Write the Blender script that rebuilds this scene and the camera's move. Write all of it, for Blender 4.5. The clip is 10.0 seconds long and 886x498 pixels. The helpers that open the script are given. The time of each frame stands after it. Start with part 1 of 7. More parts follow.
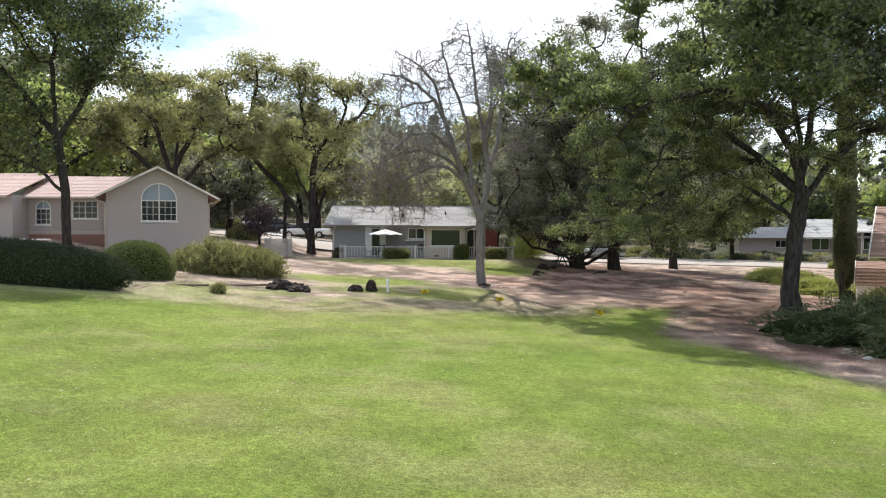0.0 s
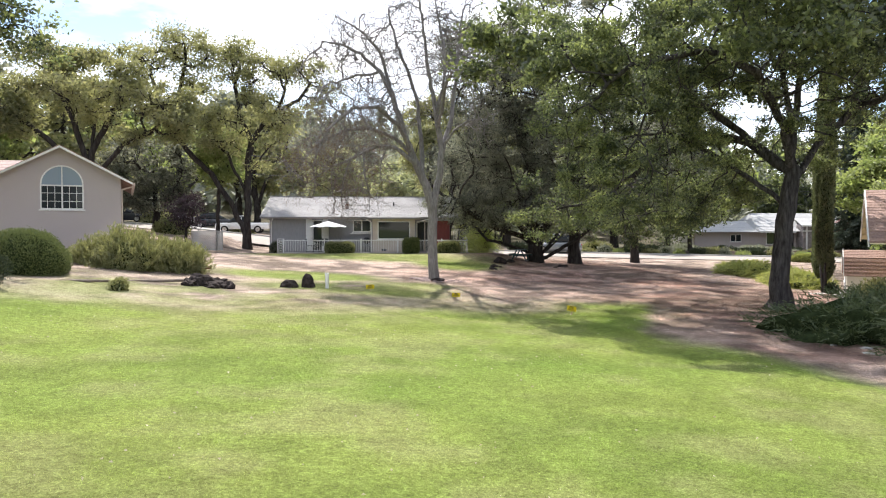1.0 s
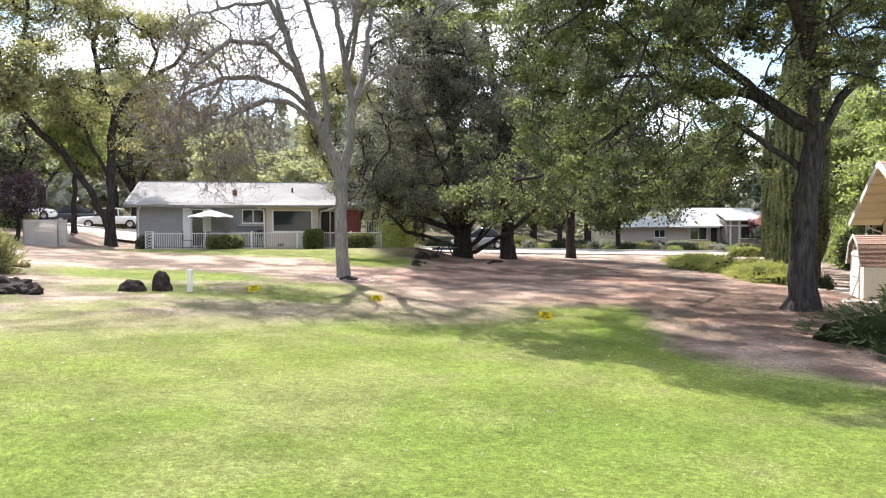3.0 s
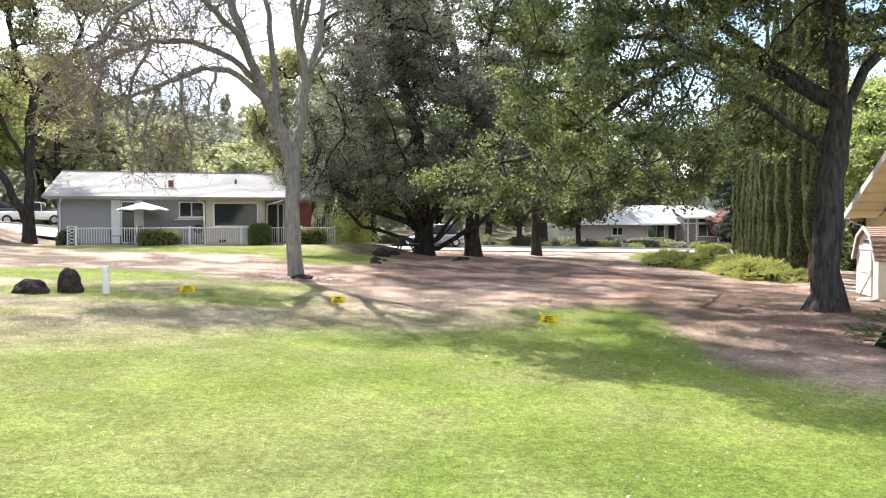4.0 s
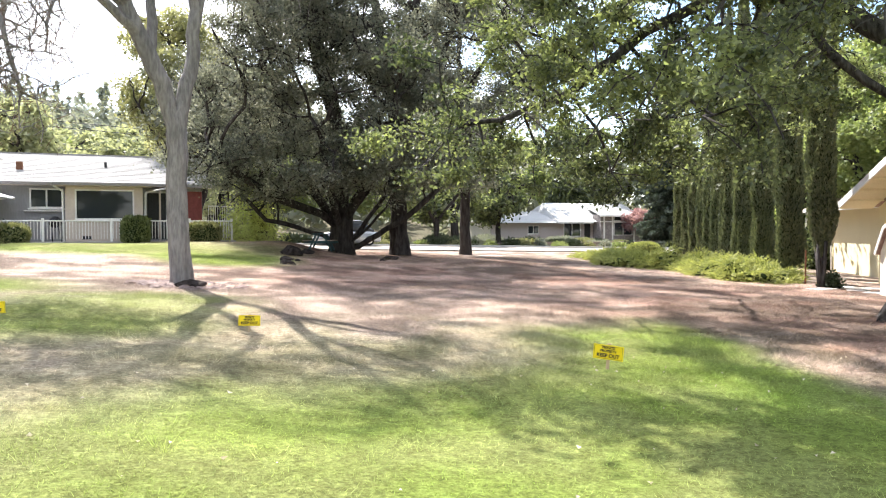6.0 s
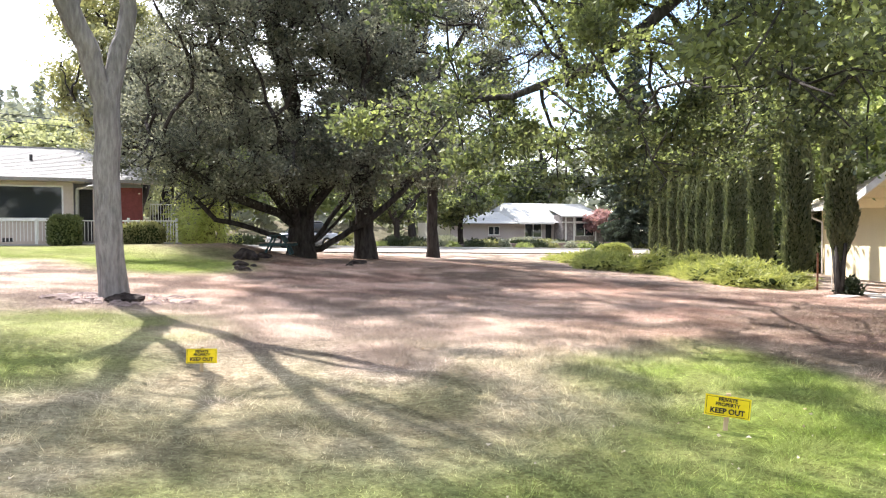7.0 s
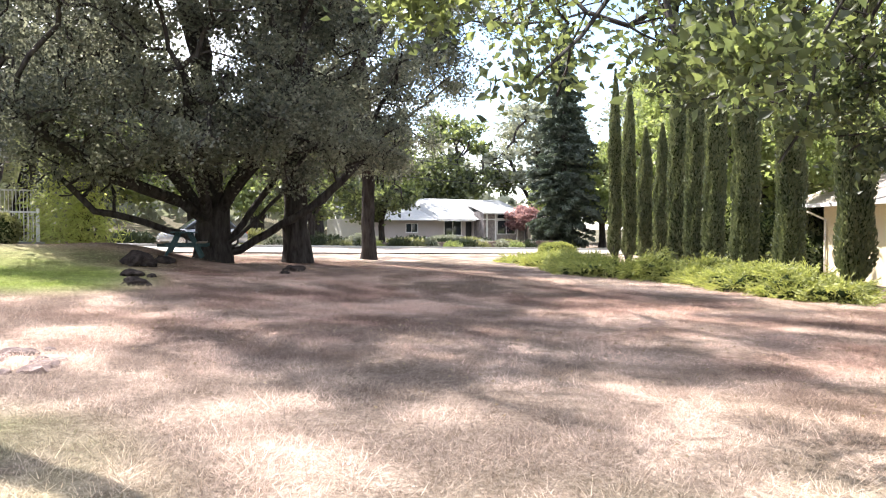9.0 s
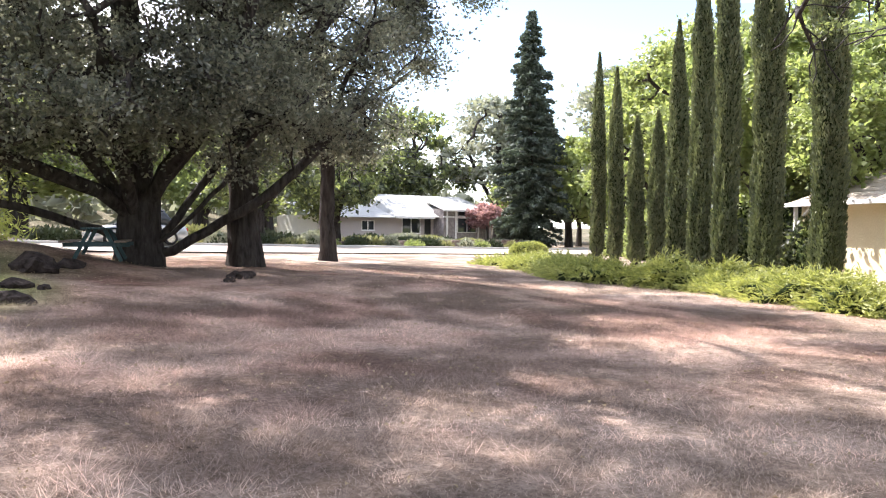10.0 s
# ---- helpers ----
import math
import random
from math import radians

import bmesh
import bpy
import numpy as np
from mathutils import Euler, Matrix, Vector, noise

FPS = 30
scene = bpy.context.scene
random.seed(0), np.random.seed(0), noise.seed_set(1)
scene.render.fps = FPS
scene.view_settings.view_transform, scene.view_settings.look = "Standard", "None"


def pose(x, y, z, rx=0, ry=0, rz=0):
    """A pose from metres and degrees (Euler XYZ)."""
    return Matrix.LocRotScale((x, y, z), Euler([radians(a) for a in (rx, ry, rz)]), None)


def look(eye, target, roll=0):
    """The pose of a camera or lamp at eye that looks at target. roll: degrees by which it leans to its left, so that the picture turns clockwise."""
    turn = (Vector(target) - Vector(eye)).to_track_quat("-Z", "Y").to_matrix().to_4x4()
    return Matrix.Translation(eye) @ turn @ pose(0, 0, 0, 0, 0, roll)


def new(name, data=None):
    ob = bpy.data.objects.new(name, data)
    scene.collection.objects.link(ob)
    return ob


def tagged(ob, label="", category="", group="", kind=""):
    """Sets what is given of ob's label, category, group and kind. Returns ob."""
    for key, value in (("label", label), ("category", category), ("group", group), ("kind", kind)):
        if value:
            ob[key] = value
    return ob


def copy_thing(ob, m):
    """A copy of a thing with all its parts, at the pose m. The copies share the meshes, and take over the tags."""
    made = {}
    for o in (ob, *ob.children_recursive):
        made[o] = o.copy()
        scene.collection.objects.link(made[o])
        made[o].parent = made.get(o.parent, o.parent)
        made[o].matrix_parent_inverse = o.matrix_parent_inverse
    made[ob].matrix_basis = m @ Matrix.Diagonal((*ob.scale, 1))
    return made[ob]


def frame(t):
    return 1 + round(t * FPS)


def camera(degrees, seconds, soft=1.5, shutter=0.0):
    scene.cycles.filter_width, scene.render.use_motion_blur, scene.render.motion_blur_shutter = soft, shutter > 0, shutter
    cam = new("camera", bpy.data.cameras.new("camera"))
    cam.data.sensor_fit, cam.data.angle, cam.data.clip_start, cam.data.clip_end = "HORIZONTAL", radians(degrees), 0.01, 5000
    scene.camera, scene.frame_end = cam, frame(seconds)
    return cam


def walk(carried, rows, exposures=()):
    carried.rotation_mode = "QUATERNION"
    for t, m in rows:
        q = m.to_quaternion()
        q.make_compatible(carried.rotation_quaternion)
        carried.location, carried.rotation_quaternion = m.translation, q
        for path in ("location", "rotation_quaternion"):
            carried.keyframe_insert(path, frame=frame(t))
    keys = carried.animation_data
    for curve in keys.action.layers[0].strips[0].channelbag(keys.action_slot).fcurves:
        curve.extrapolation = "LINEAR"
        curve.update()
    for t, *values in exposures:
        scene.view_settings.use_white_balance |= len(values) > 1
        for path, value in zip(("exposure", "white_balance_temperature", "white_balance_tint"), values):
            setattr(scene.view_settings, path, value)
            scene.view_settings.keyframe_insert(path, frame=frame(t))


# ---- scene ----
cam = camera(61.0, 10.0, soft=1.1)
METRES, EYE, TILT, LEAN, TURN = 35.7, 3.5, 1.244, 3.016, 0.0
EXPOSURES = [(0.0, 0.5, 6500, 11), (1.0, 0.85, 6500, 13), (2.5, 1.14, 6500, 13), (4.0, 1.32, 6500, 11), (5.5, 1.52, 6500, 11), (7.0, 1.58, 6500, 13), (8.5, 1.61, 6500, 13), (10.0, 1.74, 6500, 16)]
ROWS = [
    (0.0, 0.0, 0.0, 0.0, 0.16, -2.79, -3.23),
    (0.5, 0.0004, 0.0584, -0.0086, -1.81, -2.71, -3.2),
    (1.0, 0.0014, 0.1189, -0.0172, -3.77, -2.62, -3.12),
    (1.5, 0.0037, 0.1799, -0.0249, -5.58, -2.51, -3.11),
    (2.0, 0.0073, 0.2386, -0.0306, -7.27, -2.38, -3.04),
    (2.5, 0.0093, 0.294, -0.0361, -9.09, -2.21, -2.98),
    (4.0, 0.0105, 0.4438, -0.0513, -15.07, -1.84, -3.0),
    (4.5, 0.0127, 0.4878, -0.0556, -17.11, -1.72, -3.0),
    (5.0, 0.0155, 0.5311, -0.059, -19.14, -1.59, -2.96),
    (5.5, 0.0193, 0.5733, -0.0619, -21.13, -1.46, -3.0),
    (7.0, 0.035, 0.6991, -0.0634, -26.83, -1.07, -3.0),
    (7.5, 0.0397, 0.7398, -0.0636, -28.91, -0.95, -3.02),
    (8.0, 0.0453, 0.782, -0.0644, -30.98, -0.9, -3.1),
    (8.5, 0.0535, 0.8294, -0.0652, -32.99, -0.86, -3.14),
    (9.0, 0.0667, 0.8817, -0.0661, -34.96, -0.82, -3.19),
    (9.5, 0.0854, 0.9345, -0.0662, -36.88, -0.76, -3.29),
    (10.0, 0.111, 0.9824, -0.0663, -38.79, -0.75, -3.54),
]
walk(cam, [(t, pose(0, 0, EYE, TILT, LEAN, TURN) @ pose(METRES * x, METRES * y, METRES * z, 90 + pitch, roll, yaw)) for t, x, y, z, yaw, pitch, roll in ROWS], exposures=EXPOSURES)

# ---- sky and sun ----
SUN_AZ, SUN_EL = math.atan2(-0.185, 0.983), radians(51)     # azimuth from +y towards +x
world = bpy.data.worlds.new("sky")
scene.world = world
world.use_nodes = True
wn, wl = world.node_tree.nodes, world.node_tree.links
wn.clear()
w_out = wn.new("ShaderNodeOutputWorld")
w_bg = wn.new("ShaderNodeBackground")
w_bg.inputs["Strength"].default_value = 0.115
w_sky = wn.new("ShaderNodeTexSky")
w_sky.sky_type, w_sky.sun_disc = "NISHITA", False
w_sky.sun_elevation, w_sky.sun_rotation = SUN_EL, SUN_AZ
w_sky.air_density, w_sky.dust_density, w_sky.ozone_density = 1.0, 0.3, 1.6
w_tc = wn.new("ShaderNodeTexCoord")
w_map = wn.new("ShaderNodeMapping")
w_map.inputs["Scale"].default_value = (1.0, 1.0, 3.0)
w_n = wn.new("ShaderNodeTexNoise")
w_n.inputs["Scale"].default_value, w_n.inputs["Detail"].default_value, w_n.inputs["Roughness"].default_value = 2.3, 9, 0.58
w_r = wn.new("ShaderNodeValToRGB")
w_r.color_ramp.elements[0].position, w_r.color_ramp.elements[1].position = 0.42, 0.66
w_mix = wn.new("ShaderNodeMixRGB")
w_mix.inputs["Color2"].default_value = (12.0, 12.2, 12.5, 1)    # sunlit thin cloud
wl.new(w_tc.outputs["Generated"], w_map.inputs["Vector"])
wl.new(w_map.outputs["Vector"], w_n.inputs["Vector"])
wl.new(w_n.outputs["Fac"], w_r.inputs["Fac"])
wl.new(w_r.outputs["Color"], w_mix.inputs["Fac"])
wl.new(w_sky.outputs["Color"], w_mix.inputs["Color1"])
wl.new(w_mix.outputs["Color"], w_bg.inputs["Color"])
wl.new(w_bg.outputs["Background"], w_out.inputs["Surface"])

sun_data = bpy.data.lights.new("sun", "SUN")
sun_data.energy, sun_data.angle, sun_data.color = 5.0, radians(0.55), (1.0, 0.96, 0.90)
sun = new("sun", sun_data)
sun.matrix_world = look((0, 0, 60), (-math.sin(SUN_AZ) * math.cos(SUN_EL), -math.cos(SUN_AZ) * math.cos(SUN_EL), 60 - math.sin(SUN_EL)))

# ---- materials ----
def nodes_of(m):
    m.use_nodes = True
    nt = m.node_tree
    nt.nodes.clear()
    return nt.nodes, nt.links, nt.nodes.new("ShaderNodeOutputMaterial")


def rgba(c, k=1.0):
    return (c[0] * k, c[1] * k, c[2] * k, 1)


def noise_fac(n, l, vec, scale, detail=4, rough=0.6, lo=0.35, hi=0.65):
    t = n.new("ShaderNodeTexNoise")
    t.inputs["Scale"].default_value, t.inputs["Detail"].default_value, t.inputs["Roughness"].default_value = scale, detail, rough
    l.new(vec, t.inputs["Vector"])
    r = n.new("ShaderNodeMapRange")
    r.inputs["From Min"].default_value, r.inputs["From Max"].default_value = lo, hi
    l.new(t.outputs["Fac"], r.inputs["Value"])
    return r.outputs["Result"]


def mixed(n, l, fac, a, b, blend="MIX"):
    m = n.new("ShaderNodeMixRGB")
    m.blend_type = blend
    for sock, v in ((m.inputs["Fac"], fac), (m.inputs["Color1"], a), (m.inputs["Color2"], b)):
        if isinstance(v, (tuple, float, int)):
            sock.default_value = v
        else:
            l.new(v, sock)
    return m.outputs["Color"]


def surface(name, a, b, fine=8.0, coarse=0.7, rough=0.8, bump=0.2, stretch=(1, 1, 1), metal=0.0, per_object=0.0, spec=0.3, dirt=0.25):
    """Two colours mixed by fine grain, broad stains over them, and relief of the same grain."""
    m = bpy.data.materials.new(name)
    n, l, out = nodes_of(m)
    tc = n.new("ShaderNodeTexCoord")
    mp = n.new("ShaderNodeMapping")
    mp.inputs["Scale"].default_value = stretch
    l.new(tc.outputs["Object"], mp.inputs["Vector"])
    f1 = noise_fac(n, l, mp.outputs["Vector"], fine, 6)
    f2 = noise_fac(n, l, mp.outputs["Vector"], coarse, 4)
    col = mixed(n, l, f1, rgba(a), rgba(b))
    st = n.new("ShaderNodeMath")
    st.operation = "MULTIPLY"
    st.inputs[1].default_value = dirt
    l.new(f2, st.inputs[0])
    col = mixed(n, l, st.outputs[0], col, rgba(a, 0.55))
    if per_object:
        info = n.new("ShaderNodeObjectInfo")
        mr = n.new("ShaderNodeMapRange")
        mr.inputs["To Min"].default_value, mr.inputs["To Max"].default_value = 1 - per_object, 1 + per_object
        l.new(info.outputs["Random"], mr.inputs["Value"])
        hs = n.new("ShaderNodeHueSaturation")
        l.new(mr.outputs["Result"], hs.inputs["Value"])
        l.new(col, hs.inputs["Color"])
        col = hs.outputs["Color"]
    p = n.new("ShaderNodeBsdfPrincipled")
    p.inputs["Roughness"].default_value, p.inputs["Metallic"].default_value = rough, metal
    p.inputs["Specular IOR Level"].default_value = spec
    l.new(col, p.inputs["Base Color"])
    if bump:
        bp = n.new("ShaderNodeBump")
        bp.inputs["Strength"].default_value, bp.inputs["Distance"].default_value = bump, 0.03
        l.new(f1, bp.inputs["Height"])
        l.new(bp.outputs["Normal"], p.inputs["Normal"])
    l.new(p.outputs["BSDF"], out.inputs["Surface"])
    return m


def leafy(name, a, b, trans=0.45, rough=0.6, gloss=0.06, attr="", power=1.0, warmth=0.5):
    """Leaves: two colours picked leaf by leaf, light passing through from behind, a little gloss."""
    m = bpy.data.materials.new(name)
    n, l, out = nodes_of(m)
    geo = n.new("ShaderNodeNewGeometry")
    tc = n.new("ShaderNodeTexCoord")
    broad = noise_fac(n, l, tc.outputs["Object"], 0.55, 3)
    half = n.new("ShaderNodeMath")
    half.operation = "MULTIPLY_ADD"
    half.inputs[1].default_value, half.inputs[2].default_value = 0.55, 0.0
    l.new(geo.outputs["Random Per Island"], half.inputs[0])
    add = n.new("ShaderNodeMath")
    add.operation = "MULTIPLY_ADD"
    add.inputs[1].default_value = 0.45
    l.new(broad, add.inputs[0])
    l.new(half.outputs[0], add.inputs[2])
    lift = n.new("ShaderNodeMath")
    lift.operation = "POWER"
    lift.inputs[1].default_value = power
    l.new(add.outputs[0], lift.inputs[0])
    if attr:
        at = n.new("ShaderNodeAttribute")
        at.attribute_name = attr
        col = mixed(n, l, 0.0, at.outputs["Color"], rgba(a))
        hs = n.new("ShaderNodeHueSaturation")
        mr = n.new("ShaderNodeMapRange")
        mr.inputs["To Min"].default_value, mr.inputs["To Max"].default_value = 0.7, 1.3
        l.new(geo.outputs["Random Per Island"], mr.inputs["Value"])
        l.new(mr.outputs["Result"], hs.inputs["Value"])
        l.new(col, hs.inputs["Color"])
        col = hs.outputs["Color"]
    else:
        col = mixed(n, l, lift.outputs[0], rgba(a), rgba(b))
    d = n.new("ShaderNodeBsdfDiffuse")
    t = n.new("ShaderNodeBsdfTranslucent")
    l.new(col, d.inputs["Color"])
    warm = mixed(n, l, 0.0 if attr else warmth, col, (1.0, 0.97, 0.55, 1), "MULTIPLY")
    bright = mixed(n, l, 1.0, warm, (1.5, 1.5, 1.5, 1), "MULTIPLY")
    l.new(bright, t.inputs["Color"])
    ms = n.new("ShaderNodeMixShader")
    ms.inputs["Fac"].default_value = trans
    l.new(d.outputs["BSDF"], ms.inputs[1])
    l.new(t.outputs["BSDF"], ms.inputs[2])
    g = n.new("ShaderNodeBsdfGlossy")
    g.inputs["Roughness"].default_value = rough
    m2 = n.new("ShaderNodeMixShader")
    m2.inputs["Fac"].default_value = gloss
    l.new(ms.outputs[0], m2.inputs[1])
    l.new(g.outputs["BSDF"], m2.inputs[2])
    l.new(m2.outputs[0], out.inputs["Surface"])
    return m


def glass_pane(name, tint=(0.03, 0.035, 0.04)):
    """A window pane with mirror gloss by the angle; its tint is dark, as before a dim room, by default."""
    m = bpy.data.materials.new(name)
    n, l, out = nodes_of(m)
    p = n.new("ShaderNodeBsdfPrincipled")
    p.inputs["Base Color"].default_value = rgba(tint)
    p.inputs["Roughness"].default_value, p.inputs["IOR"].default_value = 0.03, 1.38
    l.new(p.outputs["BSDF"], out.inputs["Surface"])
    return m


M = {}
M["bark_grey"] = surface("bark_grey", (0.19, 0.178, 0.175), (0.37, 0.345, 0.34), 14, 1.2, 0.95, 0.9, (1, 1, 0.22), spec=0.1, dirt=0.4)
M["bark_dark"] = surface("bark_dark", (0.028, 0.024, 0.022), (0.085, 0.075, 0.07), 8, 1.0, 0.95, 1.0, (1, 1, 0.22), spec=0.1, dirt=0.3)
M["bark_oak"] = surface("bark_oak", (0.032, 0.029, 0.028), (0.11, 0.10, 0.098), 10, 1.0, 0.95, 1.0, (1, 1, 0.2), spec=0.1, dirt=0.4)
M["twig_dead"] = leafy("twig_dead", (0.17, 0.13, 0.115), (0.30, 0.245, 0.22), 0.1, 0.9, 0.0)
M["twig_brown"] = leafy("twig_brown", (0.12, 0.075, 0.06), (0.25, 0.175, 0.145), 0.1, 0.9, 0.0)
M["leaf_oak"] = leafy("leaf_oak", (0.024, 0.038, 0.02), (0.275, 0.32, 0.12), 0.62, power=1.7)
M["leaf_oak_warm"] = leafy("leaf_oak_warm", (0.13, 0.14, 0.07), (0.34, 0.335, 0.155), 0.52)
M["leaf_bright"] = leafy("leaf_bright", (0.13, 0.18, 0.055), (0.28, 0.32, 0.12), 0.55)
M["leaf_bamboo"] = leafy("leaf_bamboo", (0.30, 0.35, 0.10), (0.56, 0.60, 0.22), 0.7)
M["leaf_hedge_light"] = leafy("leaf_hedge_light", (0.045, 0.065, 0.018), (0.19, 0.22, 0.065), 0.2)
M["leaf_live"] = leafy("leaf_live", (0.045, 0.053, 0.043), (0.265, 0.27, 0.20), 0.5, 0.5, 0.04, power=1.2, warmth=0.25)
M["leaf_cypress"] = leafy("leaf_cypress", (0.034, 0.05, 0.024), (0.185, 0.205, 0.095), 0.3)
M["leaf_spruce"] = leafy("leaf_spruce", (0.028, 0.042, 0.032), (0.10, 0.13, 0.09), 0.25)
M["leaf_juniper"] = leafy("leaf_juniper", (0.12, 0.15, 0.035), (0.48, 0.50, 0.155), 0.4)
M["leaf_juniper_dark"] = leafy("leaf_juniper_dark", (0.04, 0.065, 0.025), (0.12, 0.15, 0.055), 0.3)
M["leaf_hedge"] = leafy("leaf_hedge", (0.014, 0.025, 0.010), (0.05, 0.07, 0.026), 0.1)
M["leaf_sage"] = leafy("leaf_sage", (0.12, 0.13, 0.05), (0.30, 0.30, 0.135), 0.35)
M["leaf_plum"] = leafy("leaf_plum", (0.03, 0.016, 0.024), (0.085, 0.045, 0.06), 0.3)
M["leaf_pink"] = leafy("leaf_pink", (0.22, 0.11, 0.13), (0.40, 0.24, 0.25), 0.45)
# leaf green paled and greyed, with distance haze painted into the base colour
M["leaf_hazed"] = leafy("leaf_hazed", (0.17, 0.185, 0.145), (0.30, 0.315, 0.25), 0.35)
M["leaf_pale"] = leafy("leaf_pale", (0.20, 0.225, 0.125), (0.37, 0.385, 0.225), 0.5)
# near-black green for solid cores: the shade between leaves, put into colour
M["core_shade"] = surface("core_shade", (0.022, 0.032, 0.014), (0.045, 0.06, 0.026), 6, 1, 1.0, 0.5, spec=0.0)
M["blade"] = leafy("blade", (0.1, 0.2, 0.03), (0.1, 0.2, 0.03), 0.22, 0.7, 0.0, attr="tint")
M["dead_leaf"] = leafy("dead_leaf", (0.20, 0.14, 0.08), (0.52, 0.42, 0.30), 0.2, 0.6, 0.03)
M["pale_leaf"] = leafy("pale_leaf", (0.42, 0.34, 0.25), (0.74, 0.67, 0.56), 0.2, 0.6, 0.03)
M["stucco_pink"] = surface("stucco_pink", (0.44, 0.39, 0.375), (0.51, 0.455, 0.44), 30, 0.5, 0.9, 0.35, spec=0.1, dirt=0.12)
M["stucco_rose"] = surface("stucco_rose", (0.30, 0.16, 0.13), (0.36, 0.20, 0.16), 30, 0.6, 0.9, 0.3, spec=0.1)
M["siding_grey"] = surface("siding_grey", (0.29, 0.285, 0.295), (0.34, 0.335, 0.345), 14, 0.6, 0.85, 0.2, (1, 1, 0.2), spec=0.15, dirt=0.15)
M["trim_white"] = surface("trim_white", (0.72, 0.71, 0.69), (0.80, 0.79, 0.77), 12, 0.9, 0.55, 0.08, dirt=0.12)
# white paint greyed down: the screen's shadow side, put into the colour
M["lattice_shaded"] = surface("lattice_shaded", (0.46, 0.45, 0.43), (0.56, 0.55, 0.53), 12, 0.9, 0.7, 0.08, dirt=0.25)
M["trim_tan"] = surface("trim_tan", (0.52, 0.44, 0.38), (0.58, 0.50, 0.43), 12, 0.9, 0.6, 0.08, dirt=0.12)
M["gutter_grey"] = surface("gutter_grey", (0.20, 0.185, 0.18), (0.28, 0.26, 0.25), 12, 0.9, 0.6, 0.08, dirt=0.2)
M["red_panel"] = surface("red_panel", (0.22, 0.06, 0.055), (0.28, 0.08, 0.07), 10, 0.8, 0.7, 0.1, dirt=0.2)
M["wall_yellow"] = surface("wall_yellow", (0.74, 0.65, 0.43), (0.82, 0.73, 0.51), 18, 0.6, 0.85, 0.25, spec=0.1, dirt=0.15)
M["paint_cream"] = surface("paint_cream", (0.70, 0.66, 0.57), (0.78, 0.74, 0.66), 12, 0.8, 0.7, 0.1, dirt=0.15)
M["shingle_grey"] = surface("shingle_grey", (0.29, 0.285, 0.28), (0.42, 0.41, 0.405), 18, 0.5, 0.9, 0.5, dirt=0.3, per_object=0.04)
M["shingle_white"] = surface("shingle_white", (0.37, 0.375, 0.37), (0.45, 0.455, 0.45), 14, 0.4, 0.8, 0.3, dirt=0.15, per_object=0.04)
M["tile_brown"] = surface("tile_brown", (0.30, 0.19, 0.15), (0.44, 0.30, 0.25), 14, 0.6, 0.85, 0.5, dirt=0.3, per_object=0.1)
M["tile_tan"] = surface("tile_tan", (0.36, 0.31, 0.26), (0.48, 0.42, 0.36), 14, 0.6, 0.85, 0.5, dirt=0.3, per_object=0.1)
M["tile_rose"] = surface("tile_rose", (0.42, 0.31, 0.28), (0.54, 0.41, 0.37), 14, 0.6, 0.85, 0.4, dirt=0.25, per_object=0.07)
M["glass"] = glass_pane("glass")
# arch pane: the sky's reflection painted as a pale blue base colour
M["glass_sky"] = glass_pane("glass_sky", (0.27, 0.33, 0.39))
M["lava"] = surface("lava", (0.02, 0.016, 0.015), (0.075, 0.06, 0.055), 7, 1.5, 0.95, 1.0, spec=0.1)
M["stone_grey"] = surface("stone_grey", (0.16, 0.145, 0.14), (0.34, 0.30, 0.29), 6, 1.2, 0.9, 0.8, spec=0.15, per_object=0.2)
M["stone_red"] = surface("stone_red", (0.17, 0.125, 0.115), (0.36, 0.28, 0.26), 6, 1.2, 0.9, 0.8, spec=0.15, per_object=0.25)
M["asphalt"] = surface("asphalt", (0.31, 0.275, 0.24), (0.40, 0.355, 0.31), 40, 0.3, 0.9, 0.3, dirt=0.2)
M["concrete"] = surface("concrete", (0.40, 0.385, 0.36), (0.52, 0.50, 0.47), 20, 0.5, 0.9, 0.2, dirt=0.25)
M["sign_yellow"] = surface("sign_yellow", (0.80, 0.60, 0.010), (0.86, 0.66, 0.015), 20, 2, 0.45, 0.03, dirt=0.06)
M["sign_black"] = surface("sign_black", (0.02, 0.018, 0.015), (0.04, 0.035, 0.03), 20, 2, 0.6, 0.0)
M["wood_stake"] = surface("wood_stake", (0.42, 0.31, 0.19), (0.55, 0.43, 0.28), 30, 2, 0.85, 0.3, (1, 1, 0.1))
M["wood_old"] = surface("wood_old", (0.17, 0.13, 0.10), (0.30, 0.245, 0.20), 25, 2, 0.9, 0.5, (0.15, 1, 1))
M["teal_paint"] = surface("teal_paint", (0.022, 0.052, 0.058), (0.05, 0.09, 0.095), 15, 1.5, 0.7, 0.2)
M["canvas"] = surface("canvas", (0.74, 0.73, 0.72), (0.82, 0.81, 0.80), 20, 0.8, 0.9, 0.1, dirt=0.1)
M["metal_dark"] = surface("metal_dark", (0.03, 0.03, 0.032), (0.06, 0.06, 0.065), 20, 2, 0.5, 0.1, metal=0.3)
M["rust"] = surface("rust", (0.16, 0.07, 0.04), (0.26, 0.13, 0.08), 20, 2, 0.85, 0.3)
M["car_white"] = surface("car_white", (0.76, 0.77, 0.78), (0.80, 0.81, 0.82), 4, 0.5, 0.2, 0.0, spec=0.6, dirt=0.03)
M["car_silver"] = surface("car_silver", (0.36, 0.37, 0.38), (0.42, 0.43, 0.44), 4, 0.5, 0.25, 0.0, metal=0.5, spec=0.6, dirt=0.05)
